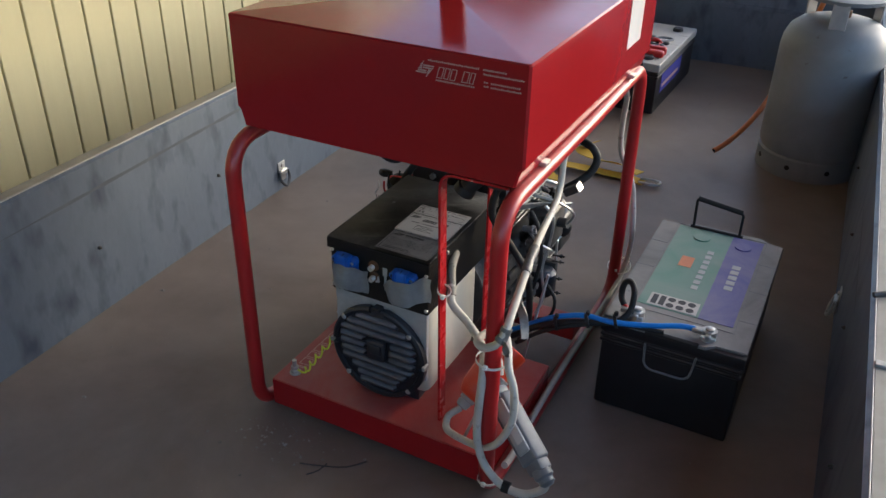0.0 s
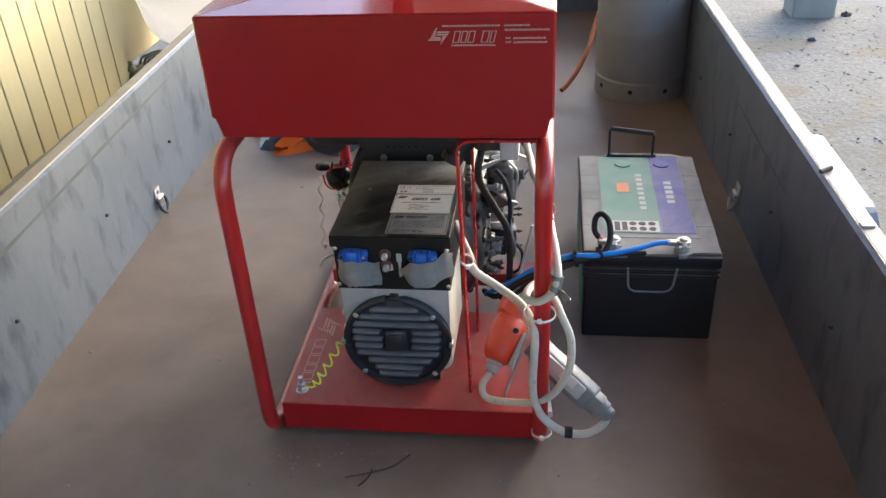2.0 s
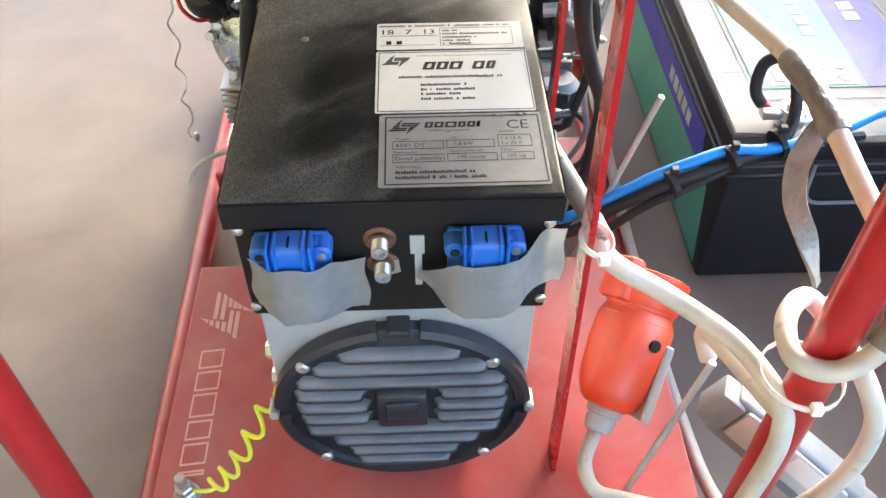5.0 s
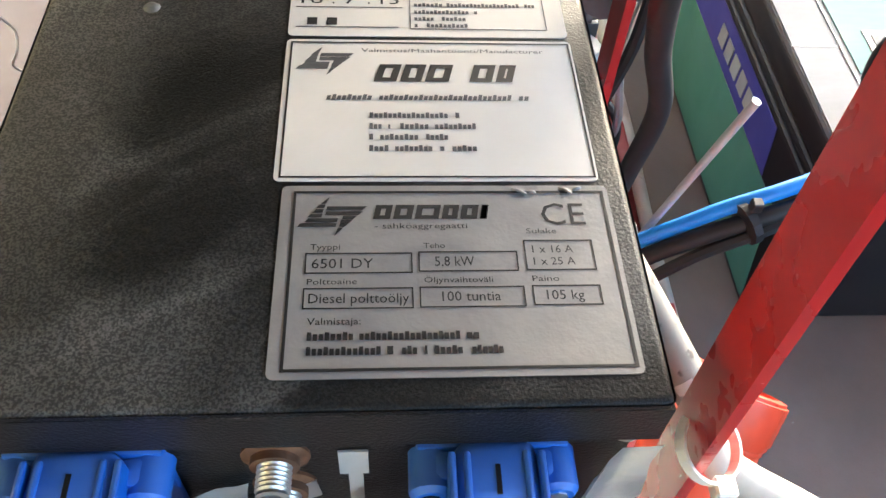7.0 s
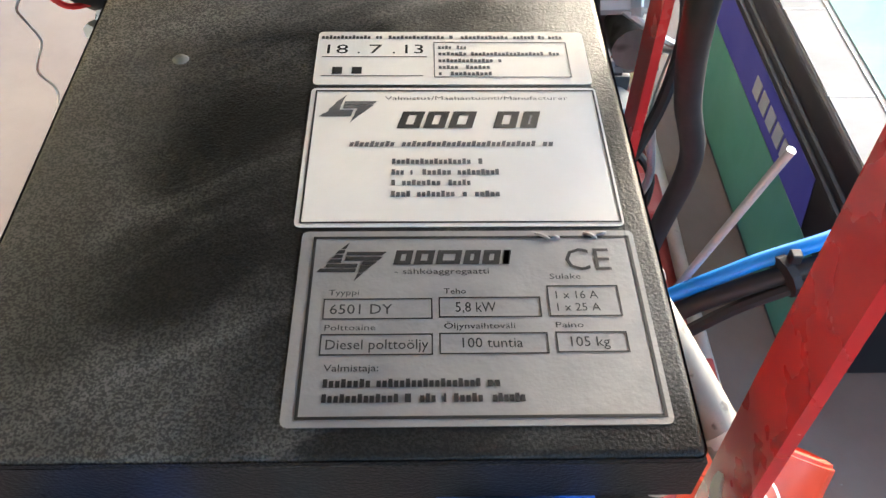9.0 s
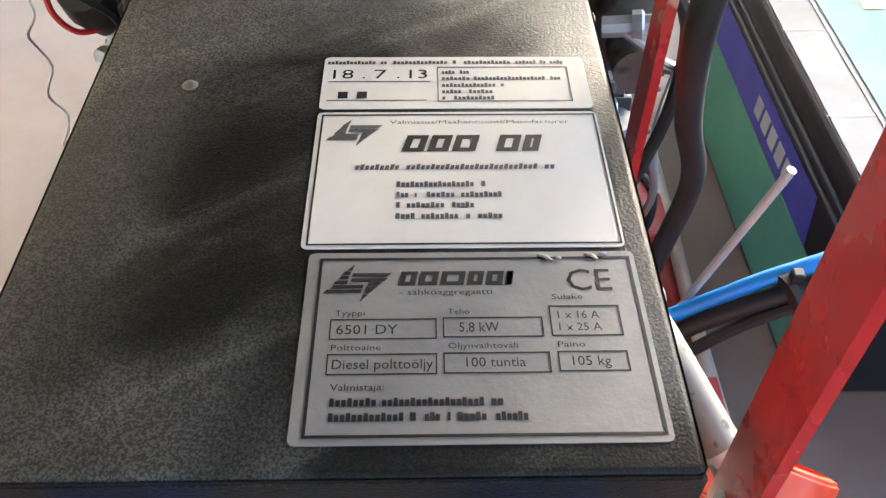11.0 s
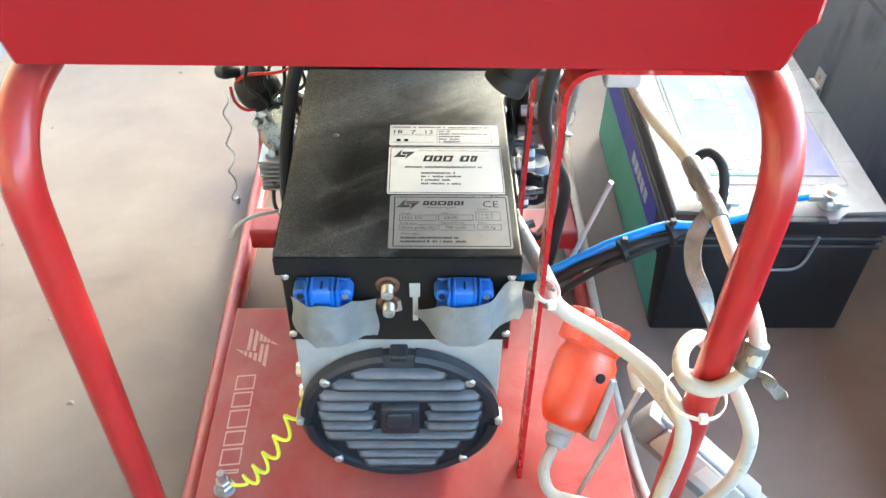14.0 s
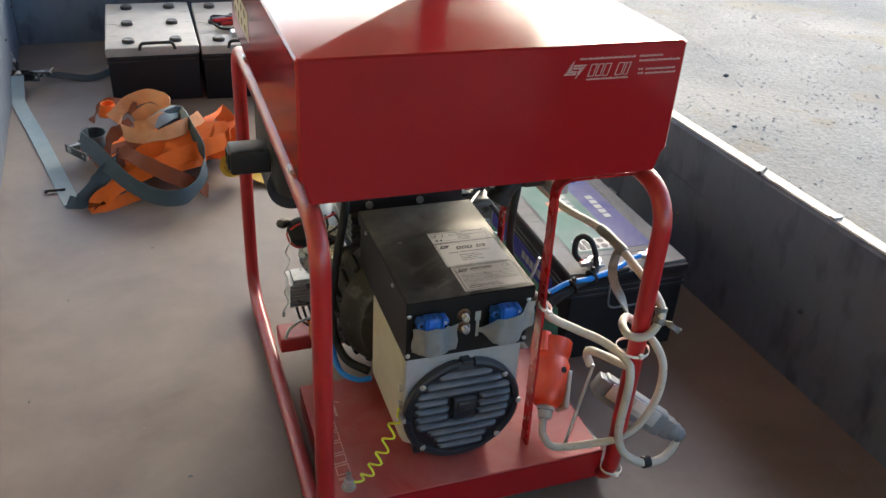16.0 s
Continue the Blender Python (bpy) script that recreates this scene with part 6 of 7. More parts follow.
def steel_rods():
    for a, b in (((0.388, 1.832, 0.0035), (0.4525, 1.7925, 0.3304)), ((0.404, 1.505, 0.089), (0.454, 1.532, 0.252))):
        bm = bmesh.new()
        rod(bm, a, b, 0.0032, n=10)
        ob = part("steel_rod", bm, M_PLATE, None, smooth=True)
        tagged(ob, "thin bright steel rod leaning beside the engine", "rod", "loose steel rods")


steel_rods()


# ---------------------------------------------------------------- batteries
def battery(m, w, length, h, caps=False):
    """A lorry battery; its near left bottom corner is the origin of m."""
    o = m @ Vector((w / 2, length / 2, 0))
    t = thing("battery", tuple(o), "", "battery", "lorry batteries")

    def P(name, bm, mat, label="", parent=None, smooth=False):
        for v in bm.verts:
            v.co = m @ v.co
        return part(name, bm, mat, parent or t, label, smooth)

    bm = bmesh.new()
    bx(bm, 0.005, w - 0.005, 0.004, length - 0.004, 0.0, h - 0.03, 0.006, 3)
    body = P("case", bm, M_BAT, "black plastic case", smooth=True)
    for z in (h - 0.046, h - 0.060):
        bm = bmesh.new()
        bx(bm, 0.0015, w - 0.0015, 0.001, length - 0.001, z, z + 0.008, 0.002, 1)
        P("case_rib", bm, M_BAT, parent=body)
    bm = bmesh.new()
    if caps:
        bx(bm, 0, w, 0, length, h - 0.034, h, 0.005, 3)
        top = P("lid", bm, M_BAT_LID_PALE, "dusty grey lid", smooth=True)
    else:
        # black shoulder, and on it a plate that runs out in a tongue at both ends
        bx(bm, 0, w, 0.002, length - 0.002, h - 0.034, h - 0.006, 0.004, 2)
        P("lid_shoulder", bm, M_BAT, "black edge under the lid", smooth=True)
        bm = bmesh.new()
        line = [(0.002, 0.015), (0.036, 0.015), (0.052, -0.003), (0.222, -0.003), (0.240, 0.015), (w - 0.002, 0.015)]
        line += [(w - x, length - y) for x, y in line]
        low = [bm.verts.new((x, y, h - 0.0062)) for x, y in line]
        upp = [bm.verts.new((x, y, h)) for x, y in line]
        bm.faces.new(upp)
        bm.faces.new(low[::-1])
        for k in range(len(line)):
            bm.faces.new((low[k - 1], low[k], upp[k], upp[k - 1]))
        bmesh.ops.bevel(bm, geom=[e for e in bm.edges if e.verts[0].co.z > h - 0.001 and e.verts[1].co.z > h - 0.001], offset=0.0015, segments=2, affect="EDGES")
        top = P("lid", bm, M_BAT_LID, "dusty grey lid")
    for a in (0.25, 0.5, 0.75):
        for x0, x1 in ((0.002, 0.045), (w - 0.042, w - 0.002)):
            bm = bmesh.new()
            bx(bm, x0, x1, a * length - 0.0009, a * length + 0.0009, h - 0.0004, h + 0.0004)
            P("lid_seam", bm, M_GREY_PLASTIC, parent=top)
    if caps:
        for i in range(2):
            for j in range(3):
                bm = bmesh.new()
                lathe(bm, (w * (0.25 + 0.51 * i), length * (0.108 + 0.377 * j), h), (0, 0, 1), [(0.023, 0), (0.023, 0.009), (0.019, 0.014), (0.004, 0.013)], 18)
                P("vent_cap", bm, M_BLACK, "black vent cap", smooth=True)
        bm = bmesh.new()
        tube(bm, bent([(w * 0.36, -0.004, h - 0.01), (w * 0.38, 0.01, h + 0.012), (w * 0.72, 0.012, h + 0.012), (w * 0.74, -0.004, h - 0.01)], 0.015), 0.006, n=8, smooth_line=False)
        P("handle", bm, M_RUBBER, "black carrying handle", smooth=True)
    return t, P, top


def front_battery():
    w, L, h = 0.304, 0.522, 0.232
    m = Matrix.Translation((0.565, 1.838, 0))
    t, P, top = battery(m, w, L, h)
    tagged(t, "large black lorry battery with a green and violet top label")
    z = h + 0.0004

    def flat(name, x0, x1, y0, y1, mat, label="", lift=0.0, parent=top):
        bm = bmesh.new()
        bx(bm, x0, x1, y0, y1, z + lift, z + lift + 0.0006)
        return P(name, bm, mat, label, parent)

    flat("green_label", 0.050, 0.184, 0.095, 0.500, M_GREEN, "faded green label")
    flat("violet_label", 0.184, 0.258, 0.095, 0.500, M_PURPLE, "faded violet label")
    for x0, x1, y0, y1 in ((0.044, 0.045, 0.075, 0.505), (0.264, 0.265, 0.075, 0.505), (0.044, 0.265, 0.505, 0.506), (0.044, 0.265, 0.074, 0.075)):
        flat("label_groove", x0, x1, y0, y1, M_GREY_PLASTIC)
    for k in range(5):
        flat("label_print", 0.209, 0.228, 0.238 + 0.025 * k, 0.256 + 0.025 * k, M_FADED_PRINT, "", 0.0008)
    for k in range(8):
        flat("label_print", 0.142, 0.157, 0.205 + 0.025 * k, 0.222 + 0.025 * k, M_FADED_PRINT, "", 0.0008)
    for x0, x1, y0, y1 in ((0.092, 0.122, 0.295, 0.345),):
        flat("orange_patch", x0, x1, y0, y1, M_ORANGE_PRINT, "orange printed patch", 0.0008)
    hz = flat("warning_panel", 0.070, 0.178, 0.100, 0.150, M_PAPER, "white panel of dark pictograms", 0.0008)
    for i in range(3):
        for j in range(2):
            bm = bmesh.new()
            lathe(bm, (0.118 + 0.022 * i, 0.113 + 0.024 * j, z + 0.0014), (0, 0, 1), [(0.009, 0), (0.009, 0.0004)], 8)
            P("pictogram", bm, M_INK_GREY, "", top)
    for i in range(2):
        flat("pictogram", 0.076 + 0.017 * i, 0.088 + 0.017 * i, 0.106, 0.144, M_INK_GREY, "", 0.0014)
    for c in ((0.115, 0.455), (0.215, 0.455)):
        bm = bmesh.new()
        lathe(bm, (c[0], c[1], z), (0, 0, 1), [(0.020, 0), (0.020, 0.003), (0.016, 0.0035), (0.003, 0.0035)], 22)
        P("plug_disc", bm, M_GREEN if c[0] < 0.18 else M_PURPLE, "", top, True)
    # label on the near long side, its end cut slantwise
    bm = bmesh.new()
    def side(y0, y1, z0, z1, cut):
        pts = [(0.0045, y0 + cut * z0, z0), (0.0045, y1, z0), (0.0045, y1, z1), (0.0045, y0 + cut * z1, z1)]
        f = bm.faces.new([bm.verts.new(p) for p in pts])
        r = bmesh.ops.extrude_face_region(bm, geom=[f])
        for v in (g for g in r["geom"] if isinstance(g, bmesh.types.BMVert)):
            v.co.x -= 0.0006
    side(0.020, 0.515, 0.010, 0.118, 0.25)
    P("green_side_label", bm, M_GREEN, "green side label", t)
    bm = bmesh.new()
    side(0.055, 0.50, 0.119, 0.168, 0.25)
    P("violet_side_label", bm, M_PURPLE, "violet side label", t)
    for k in range(5):
        bm = bmesh.new()
        bx(bm, 0.0028, 0.0038, 0.150 + 0.024 * k, 0.168 + 0.024 * k, 0.133, 0.153)
        P("label_print", bm, M_FADED_PRINT, "", t)
    # handles
    bm = bmesh.new()
    tube(bm, bent([(0.082, L - 0.018, h), (0.080, L - 0.022, h + 0.085), (0.196, L - 0.022, h + 0.070), (0.196, L - 0.018, h)], 0.012), 0.0035, n=8, smooth_line=False)
    rod(bm, (0.082, L - 0.022, h + 0.0845), (0.193, L - 0.022, h + 0.0705), 0.0065, n=10)
    rod(bm, (0.075, L - 0.018, h + 0.003), (0.205, L - 0.018, h + 0.003), 0.004, n=8)
    P("handle", bm, M_RUBBER, "black raised handle", smooth=True)
    bm = bmesh.new()
    tube(bm, bent([(0.100, 0.001, h - 0.035), (0.104, 0.001, h - 0.098), (0.200, 0.001, h - 0.098), (0.208, 0.001, h - 0.035)], 0.022), 0.0026, n=8, smooth_line=False)
    P("handle_cord", bm, M_GREY_PLASTIC, "thin grey handle cord hanging on the case", smooth=True)
    bm = bmesh.new()
    bx(bm, 0.096, 0.208, -0.009, 0.004, h - 0.004, h + 0.003, 0.003, 2)
    P("handle_grip", bm, M_RUBBER, "", smooth=True)
    # terminals with clamps
    for x in (0.068, 0.220):
        bm = bmesh.new()
        lathe(bm, (x, 0.032, h), (0, 0, 1), [(0.016, 0), (0.015, 0.006), (0.0095, 0.007), (0.0088, 0.026), (0.007, 0.027)], 18)
        tm = P("terminal", bm, M_ZINC, "grey lead terminal", smooth=True)
        bm = bmesh.new()
        lathe(bm, (x, 0.032, h + 0.008), (0, 0, 1), [(0.0100, 0), (0.0155, 0.0), (0.0155, 0.014), (0.0100, 0.014)], 18)
        bx(bm, x - 0.036, x - 0.012, 0.024, 0.040, h + 0.009, h + 0.020, 0.002, 1)
        bx(bm, x - 0.006, x + 0.006, 0.008, 0.020, h + 0.009, h + 0.021, 0.002, 1)
        rod(bm, (x - 0.013, 0.013, h + 0.015), (x + 0.016, 0.013, h + 0.015), 0.0035, n=8)
        P("clamp", bm, M_ZINC, "zinc cable clamp", smooth=True)


front_battery()

# battery leads: blue minus, red and black plus, strapped together towards the engine
def battery_leads():
    t = thing("battery_leads", (0.62, 1.87, 0.232), "blue and black battery leads running to the engine", "cable")
    h = 0.247
    bm = bmesh.new()
    tube(bm, [(0.755, 1.870, h), (0.725, 1.860, h + 0.003), (0.680, 1.836, h + 0.003), (0.630, 1.817, h + 0.002), (0.580, 1.807, h + 0.000), (0.540, 1.806, h + 0.000), (0.500, 1.797, h - 0.008), (0.465, 1.795, h - 0.024), (0.435, 1.795, h - 0.045), (0.38, 1.80, 0.160), (0.345, 1.84, 0.115)], 0.0060, n=10, per=6)
    part("blue_lead", bm, M_BLUE_CABLE, t, "bright blue lead", smooth=True)
    bm = bmesh.new()
    tube(bm, [(0.632, 1.868, h), (0.614, 1.872, h - 0.002), (0.600, 1.880, h + 0.004)], 0.0062, n=10)
    part("red_end", bm, M_WIRE_RED, t, "red lead end", smooth=True)
    bm = bmesh.new()
    tube(bm, [(0.600, 1.880, h + 0.004), (0.590, 1.886, h + 0.020), (0.592, 1.890, h + 0.050), (0.606, 1.884, h + 0.062), (0.620, 1.868, h + 0.050), (0.622, 1.845, h + 0.018), (0.606, 1.822, h - 0.001), (0.575, 1.806, h - 0.006), (0.540, 1.795, h - 0.010), (0.500, 1.786, h - 0.018), (0.465, 1.784, h - 0.034), (0.43, 1.784, h - 0.056), (0.375, 1.79, 0.145), (0.34, 1.86, 0.11)], 0.0068, n=10, per=6)
    part("black_lead", bm, M_RUBBER, t, "black lead", smooth=True)
    bm = bmesh.new()
    tube(bm, [(0.70, 1.832, h - 0.005), (0.64, 1.822, h - 0.004), (0.58, 1.806, h - 0.006), (0.50, 1.780, h - 0.026), (0.45, 1.776, h - 0.055), (0.40, 1.77, 0.15)], 0.005, n=8, per=6)
    part("black_lead", bm, M_RUBBER, t, smooth=True)
    for x, y, z in ((0.600, 1.818, h - 0.001), (0.545, 1.798, h - 0.006), (0.482, 1.784, h - 0.026)):
        bm = bmesh.new()
        lathe(bm, (x, y, z), (1, 0.35, 0.3), [(0.009, -0.004), (0.0165, -0.003), (0.0165, 0.003), (0.009, 0.004)], 12)
        bx(bm, x - 0.004, x + 0.004, y - 0.004, y + 0.004, z + 0.015, z + 0.024, 0.001, 1)
        part("lead_tie", bm, M_RUBBER, t)


battery_leads()

for m, label, w, L in ((Matrix.Translation((-0.407, 3.695, 0)), "black lorry battery with a pale dusty lid and six caps", 0.333, 0.62), (Matrix.Translation((-0.068, 3.68, 0)) @ Matrix.Rotation(radians(-1), 4, "Z"), "black lorry battery with a pale lid and blue side label", 0.28, 0.62)):
    t, P, top = battery(m, w, L, 0.212, True)
    tagged(t, label)
    if w < 0.3:
        bm = bmesh.new()
        bx(bm, w - 0.005, w - 0.0042, 0.08, 0.40, 0.07, 0.15)
        P("side_label", bm, M_PURPLE, "blue side label", t)
        bm = bmesh.new()
        bx(bm, w - 0.0042, w - 0.0036, 0.10, 0.36, 0.09, 0.105)
        P("side_print", bm, M_WHITE_PRINT, "", t)


def jump_lead():
    t = thing("jump_clamp", (0.14, 3.86, 0.212), "red battery clamp with crumpled dark leads on a battery lid", "clamp")
    bm = bmesh.new()
    bx(bm, 0.10, 0.20, 3.76, 3.795, 0.2125, 0.240, 0.010, 3)
    bx(bm, 0.10, 0.20, 3.802, 3.835, 0.2125, 0.246, 0.010, 3)
    part("grip", bm, M_WIRE_RED, t, "red plastic grip", smooth=True)
    bm = bmesh.new()
    bx(bm, 0.055, 0.105, 3.77, 3.825, 0.2125, 0.232, 0.004, 2)
    part("jaw", bm, M_ZINC, t, smooth=True)
    rng = random.Random(9)
    for k in range(4):
        bm = bmesh.new()
        pts = [(0.19 - 0.03 * k, 3.83, 0.235)]
        for j in range(7):
            pts.append((-0.02 + 0.2 * rng.random(), 3.86 + 0.15 * rng.random(), 0.222 + 0.03 * rng.random()))
        tube(bm, pts, 0.0055, n=8, per=5)
        part("lead", bm, (M_RUBBER, M_WIRE_RED, M_RUBBER, M_GREY_PLASTIC)[k], t, smooth=True)


jump_lead()


# ---------------------------------------------------------------- gas cylinder and hose
def gas_cylinder():
    c = Vector((0.832, 3.470, 0))
    t = thing("gas_cylinder", tuple(c), "grey steel gas cylinder standing by the side panel", "gas cylinder")
    bm = bmesh.new()
    lathe(bm, c, (0, 0, 1), [(0.150, 0.03), (0.168, 0.0), (0.172, 0.0), (0.172, 0.070), (0.164, 0.078), (0.158, 0.078)], 48)
    ring = part("foot_ring", bm, M_CYL, t, smooth=True)
    for k in range(8):
        a = 2 * math.pi * (k + 0.17) / 8 - 1.2
        d = Vector((math.cos(a), math.sin(a), 0))
        bm = bmesh.new()
        lathe(bm, c + d * 0.1715 + Vector((0, 0, 0.042)), d, [(0.009, 0), (0.009, 0.0012)], 14)
        part("foot_hole", bm, M_INK, ring)
    bm = bmesh.new()
    lathe(bm, c, (0, 0, 1), [(0.15, 0.05), (0.168, 0.080), (0.174, 0.10), (0.174, 0.250), (0.1752, 0.255), (0.174, 0.262), (0.174, 0.435), (0.170, 0.465), (0.155, 0.500), (0.125, 0.525), (0.08, 0.538), (0.03, 0.542)], 56)
    part("vessel", bm, M_CYL, t, "grey painted vessel", smooth=True)
    for k in range(3):
        a = 2 * math.pi * k / 3 + 0.5
        d = Vector((math.cos(a), math.sin(a), 0))
        m = plane_frame(c + d * 0.122 + Vector((0, 0, 0.510)), Vector((-d.y, d.x, 0)), (0, 0, 1))
        bm = bmesh.new()
        bx(bm, -0.026, 0.026, 0.0, 0.095, -0.003, 0.003, 0.003, 2, m)
        part("guard_post", bm, M_GALV_EDGE, t, "bright steel guard post")
    bm = bmesh.new()
    lathe(bm, c + Vector((0, 0, 0.600)), (0, 0, 1), [(0.118, 0.0), (0.126, 0.0), (0.128, 0.012), (0.120, 0.014)], 40)
    part("guard_ring", bm, M_CYL, t, smooth=True)
    bm = bmesh.new()
    lathe(bm, c, (0, 0, 1), [(0.028, 0.54), (0.028, 0.562), (0.018, 0.566), (0.018, 0.60), (0.012, 0.604)], 20)
    part("valve", bm, M_BRASS, t, smooth=True)
    bm = bmesh.new()
    lathe(bm, c + Vector((0, 0, 0.600)), (0, 0, 1), [(0.024, 0), (0.026, 0.006), (0.026, 0.022), (0.018, 0.028)], 12)
    part("valve_knob", bm, M_WIRE_RED, t, "red valve knob", smooth=True)


gas_cylinder()


def gas_hose():
    bm = bmesh.new()
    pts = [(0.527, 3.335, 0.040), (0.555, 3.37, 0.058), (0.590, 3.43, 0.090), (0.630, 3.53, 0.140), (0.660, 3.64, 0.20), (0.690, 3.70, 0.28), (0.72, 3.71, 0.38), (0.76, 3.645, 0.55), (0.79, 3.565, 0.60), (0.815, 3.505, 0.585)]
    tube(bm, pts, 0.0095, n=12, per=7)
    t = part("gas_hose", bm, M_HOSE, None, smooth=True)
    tagged(t, "orange rubber gas hose hanging down behind the cylinder", "hose")
    bm = bmesh.new()
    d = (Vector(pts[0]) - Vector(pts[1])).normalized()
    lathe(bm, Vector(pts[0]) - d * 0.0005, d, [(0.0072, 0), (0.0072, 0.001)], 12)
    part("hose_mouth", bm, M_INK, t)


gas_hose()


# ---------------------------------------------------------------- lashing straps
def floor_strap(name, pts, width, mat, label, side=None, twist=None, thick=0.0022, group="lashing straps"):
    bm = bmesh.new()
    if twist is None and side is not None:
        k = 60 * pts[0][0] + 37 * pts[-1][1]
        twist = lambda f: 0.28 * math.sin(f * 11 + k) + 0.14 * math.sin(f * 27 + 2 * k)
    strap(bm, pts, width, side, thick, per=9, twist=twist)
    ob = part(name, bm, mat, None, smooth=True)
    tagged(ob, label, "strap", group)
    return ob


def strap_heap():
    rng = random.Random(21)
    kinds = tuple((m, f"{n} lashing strap in a tangled heap") for m, n in ((M_WEB_DARK, "dark teal"), (M_WEB_RUST, "dark orange"), (M_WEB_ORANGE, "orange"), (M_WEB_RUST, "dark orange"), (M_WEB_ORANGE, "orange"), (M_WEB_RUST, "dark orange"), (M_WEB_ORANGE, "orange")))
    for k, (mat, label) in enumerate(kinds):
        # the inside of the heap: bands folded to and fro, low under those on top
        turn = rng.uniform(-0.4, 0.9)
        ca, sa = math.cos(turn), math.sin(turn)
        jx, jy = rng.uniform(-0.05, 0.05), rng.uniform(-0.04, 0.08)
        pts = []
        for j in range(3):
            side = 1 if j % 2 else -1
            for f in (-0.7, -0.1, 0.6):
                along = side * f * (0.18 + 0.05 * rng.random())
                across = (j - 1.0) * 0.085 + 0.03 * (rng.random() - 0.5)
                x, y = -0.245 + jx + along * ca - across * sa, 3.13 + jy + 1.1 * (along * sa + across * ca)
                dome = max(0.0, 1 - ((x + 0.245) / 0.27) ** 2 - ((y - 3.12) / 0.31) ** 2)
                pts.append((x, y, 0.020 + (0.012 + 0.0100 * k) * dome + 0.012 * rng.random() * dome))
        p1 = rng.random() * 6
        floor_strap("lashing_strap", pts, 0.050, mat, label, twist=lambda f, p1=p1: 0.35 * math.sin(f * 9 + p1))
    # bands lying on top of the heap and at its near edge, their flat side leaning to the open end of the deck
    O, D, T, R = "orange lashing strap lying over the heap", "dark teal lashing strap looped round the heap", "faded orange lashing strap on the heap", "dark orange lashing strap over the heap"
    lean, flat = (0.0, 0.72, 0.70), (0.05, 0.90, 0.42)
    floor_strap("lashing_strap", [(-0.335, 2.885, 0.010), (-0.40, 2.845, 0.006), (-0.452, 2.840, 0.010), (-0.430, 2.865, 0.030), (-0.363, 2.890, 0.060), (-0.236, 2.930, 0.10), (-0.121, 2.980, 0.11), (-0.045, 3.045, 0.10)], 0.052, M_WEB_ORANGE, O, lean)
    floor_strap("lashing_strap", [(-0.415, 2.905, 0.020), (-0.385, 2.925, 0.050), (-0.320, 2.915, 0.085), (-0.225, 2.915, 0.088), (-0.139, 2.965, 0.085)], 0.050, M_WEB_ORANGE, O, lean)
    floor_strap("lashing_strap", [(-0.365, 2.995, 0.075), (-0.291, 2.985, 0.108), (-0.206, 2.985, 0.128), (-0.102, 3.040, 0.138), (-0.040, 3.085, 0.12)], 0.055, M_WEB_ORANGE, O, lean)
    floor_strap("lashing_strap", [(-0.150, 2.985, 0.070), (-0.119, 3.020, 0.118), (-0.105, 3.090, 0.150), (-0.060, 3.165, 0.150), (-0.035, 3.120, 0.115), (-0.040, 3.05, 0.06)], 0.055, M_WEB_ORANGE, O, (0.8, 0.1, 0.5))
    floor_strap("lashing_strap", [(-0.090, 3.00, 0.06), (-0.060, 3.06, 0.11), (-0.035, 3.14, 0.125), (-0.040, 3.22, 0.09)], 0.055, M_WEB_ORANGE, O, (0.85, 0.2, 0.45))
    floor_strap("lashing_strap", [(-0.256, 2.950, 0.080), (-0.225, 2.975, 0.130), (-0.231, 3.040, 0.150), (-0.195, 3.095, 0.158)], 0.034, M_WEB_ORANGE, O, (0.9, 0.2, 0.3))
    floor_strap("lashing_strap", [(-0.385, 3.000, 0.100), (-0.359, 2.970, 0.116), (-0.305, 2.905, 0.108), (-0.240, 2.855, 0.086), (-0.154, 2.860, 0.035), (-0.135, 2.87, 0.012)], 0.046, M_WEB_RUST, R, (0.35, 0.72, 0.6))
    floor_strap("lashing_strap", [(-0.475, 3.245, 0.075), (-0.490, 3.150, 0.095), (-0.450, 3.035, 0.105), (-0.402, 2.930, 0.088), (-0.342, 2.838, 0.066), (-0.271, 2.782, 0.050), (-0.204, 2.780, 0.050), (-0.150, 2.850, 0.066), (-0.132, 2.920, 0.108), (-0.158, 3.010, 0.150), (-0.183, 3.095, 0.178), (-0.227, 3.066, 0.182), (-0.268, 3.055, 0.165)], 0.046, M_WEB_DARK, D, (0.15, 0.55, 0.85))
    floor_strap("lashing_strap", [(-0.172, 3.055, 0.168), (-0.190, 3.100, 0.186), (-0.227, 3.068, 0.190), (-0.272, 3.052, 0.172)], 0.044, M_WEB_TEAL, "grey teal lashing strap over the heap", lean)
    floor_strap("lashing_strap", [(-0.395, 3.215, 0.13), (-0.340, 3.262, 0.165), (-0.275, 3.255, 0.188), (-0.228, 3.200, 0.188), (-0.205, 3.120, 0.176)], 0.045, M_WEB_TAN, T, lean)
    floor_strap("lashing_strap", [(-0.372, 3.180, 0.135), (-0.352, 3.060, 0.142), (-0.273, 3.005, 0.150), (-0.194, 3.015, 0.164), (-0.120, 3.110, 0.160)], 0.045, M_WEB_TAN, T, lean)
    floor_strap("lashing_strap", [(-0.322, 3.110, 0.165), (-0.278, 3.110, 0.195), (-0.244, 3.075, 0.186), (-0.284, 3.042, 0.172), (-0.325, 3.060, 0.158)], 0.040, M_WEB_TAN, T, (0.3, 0.4, 0.85))
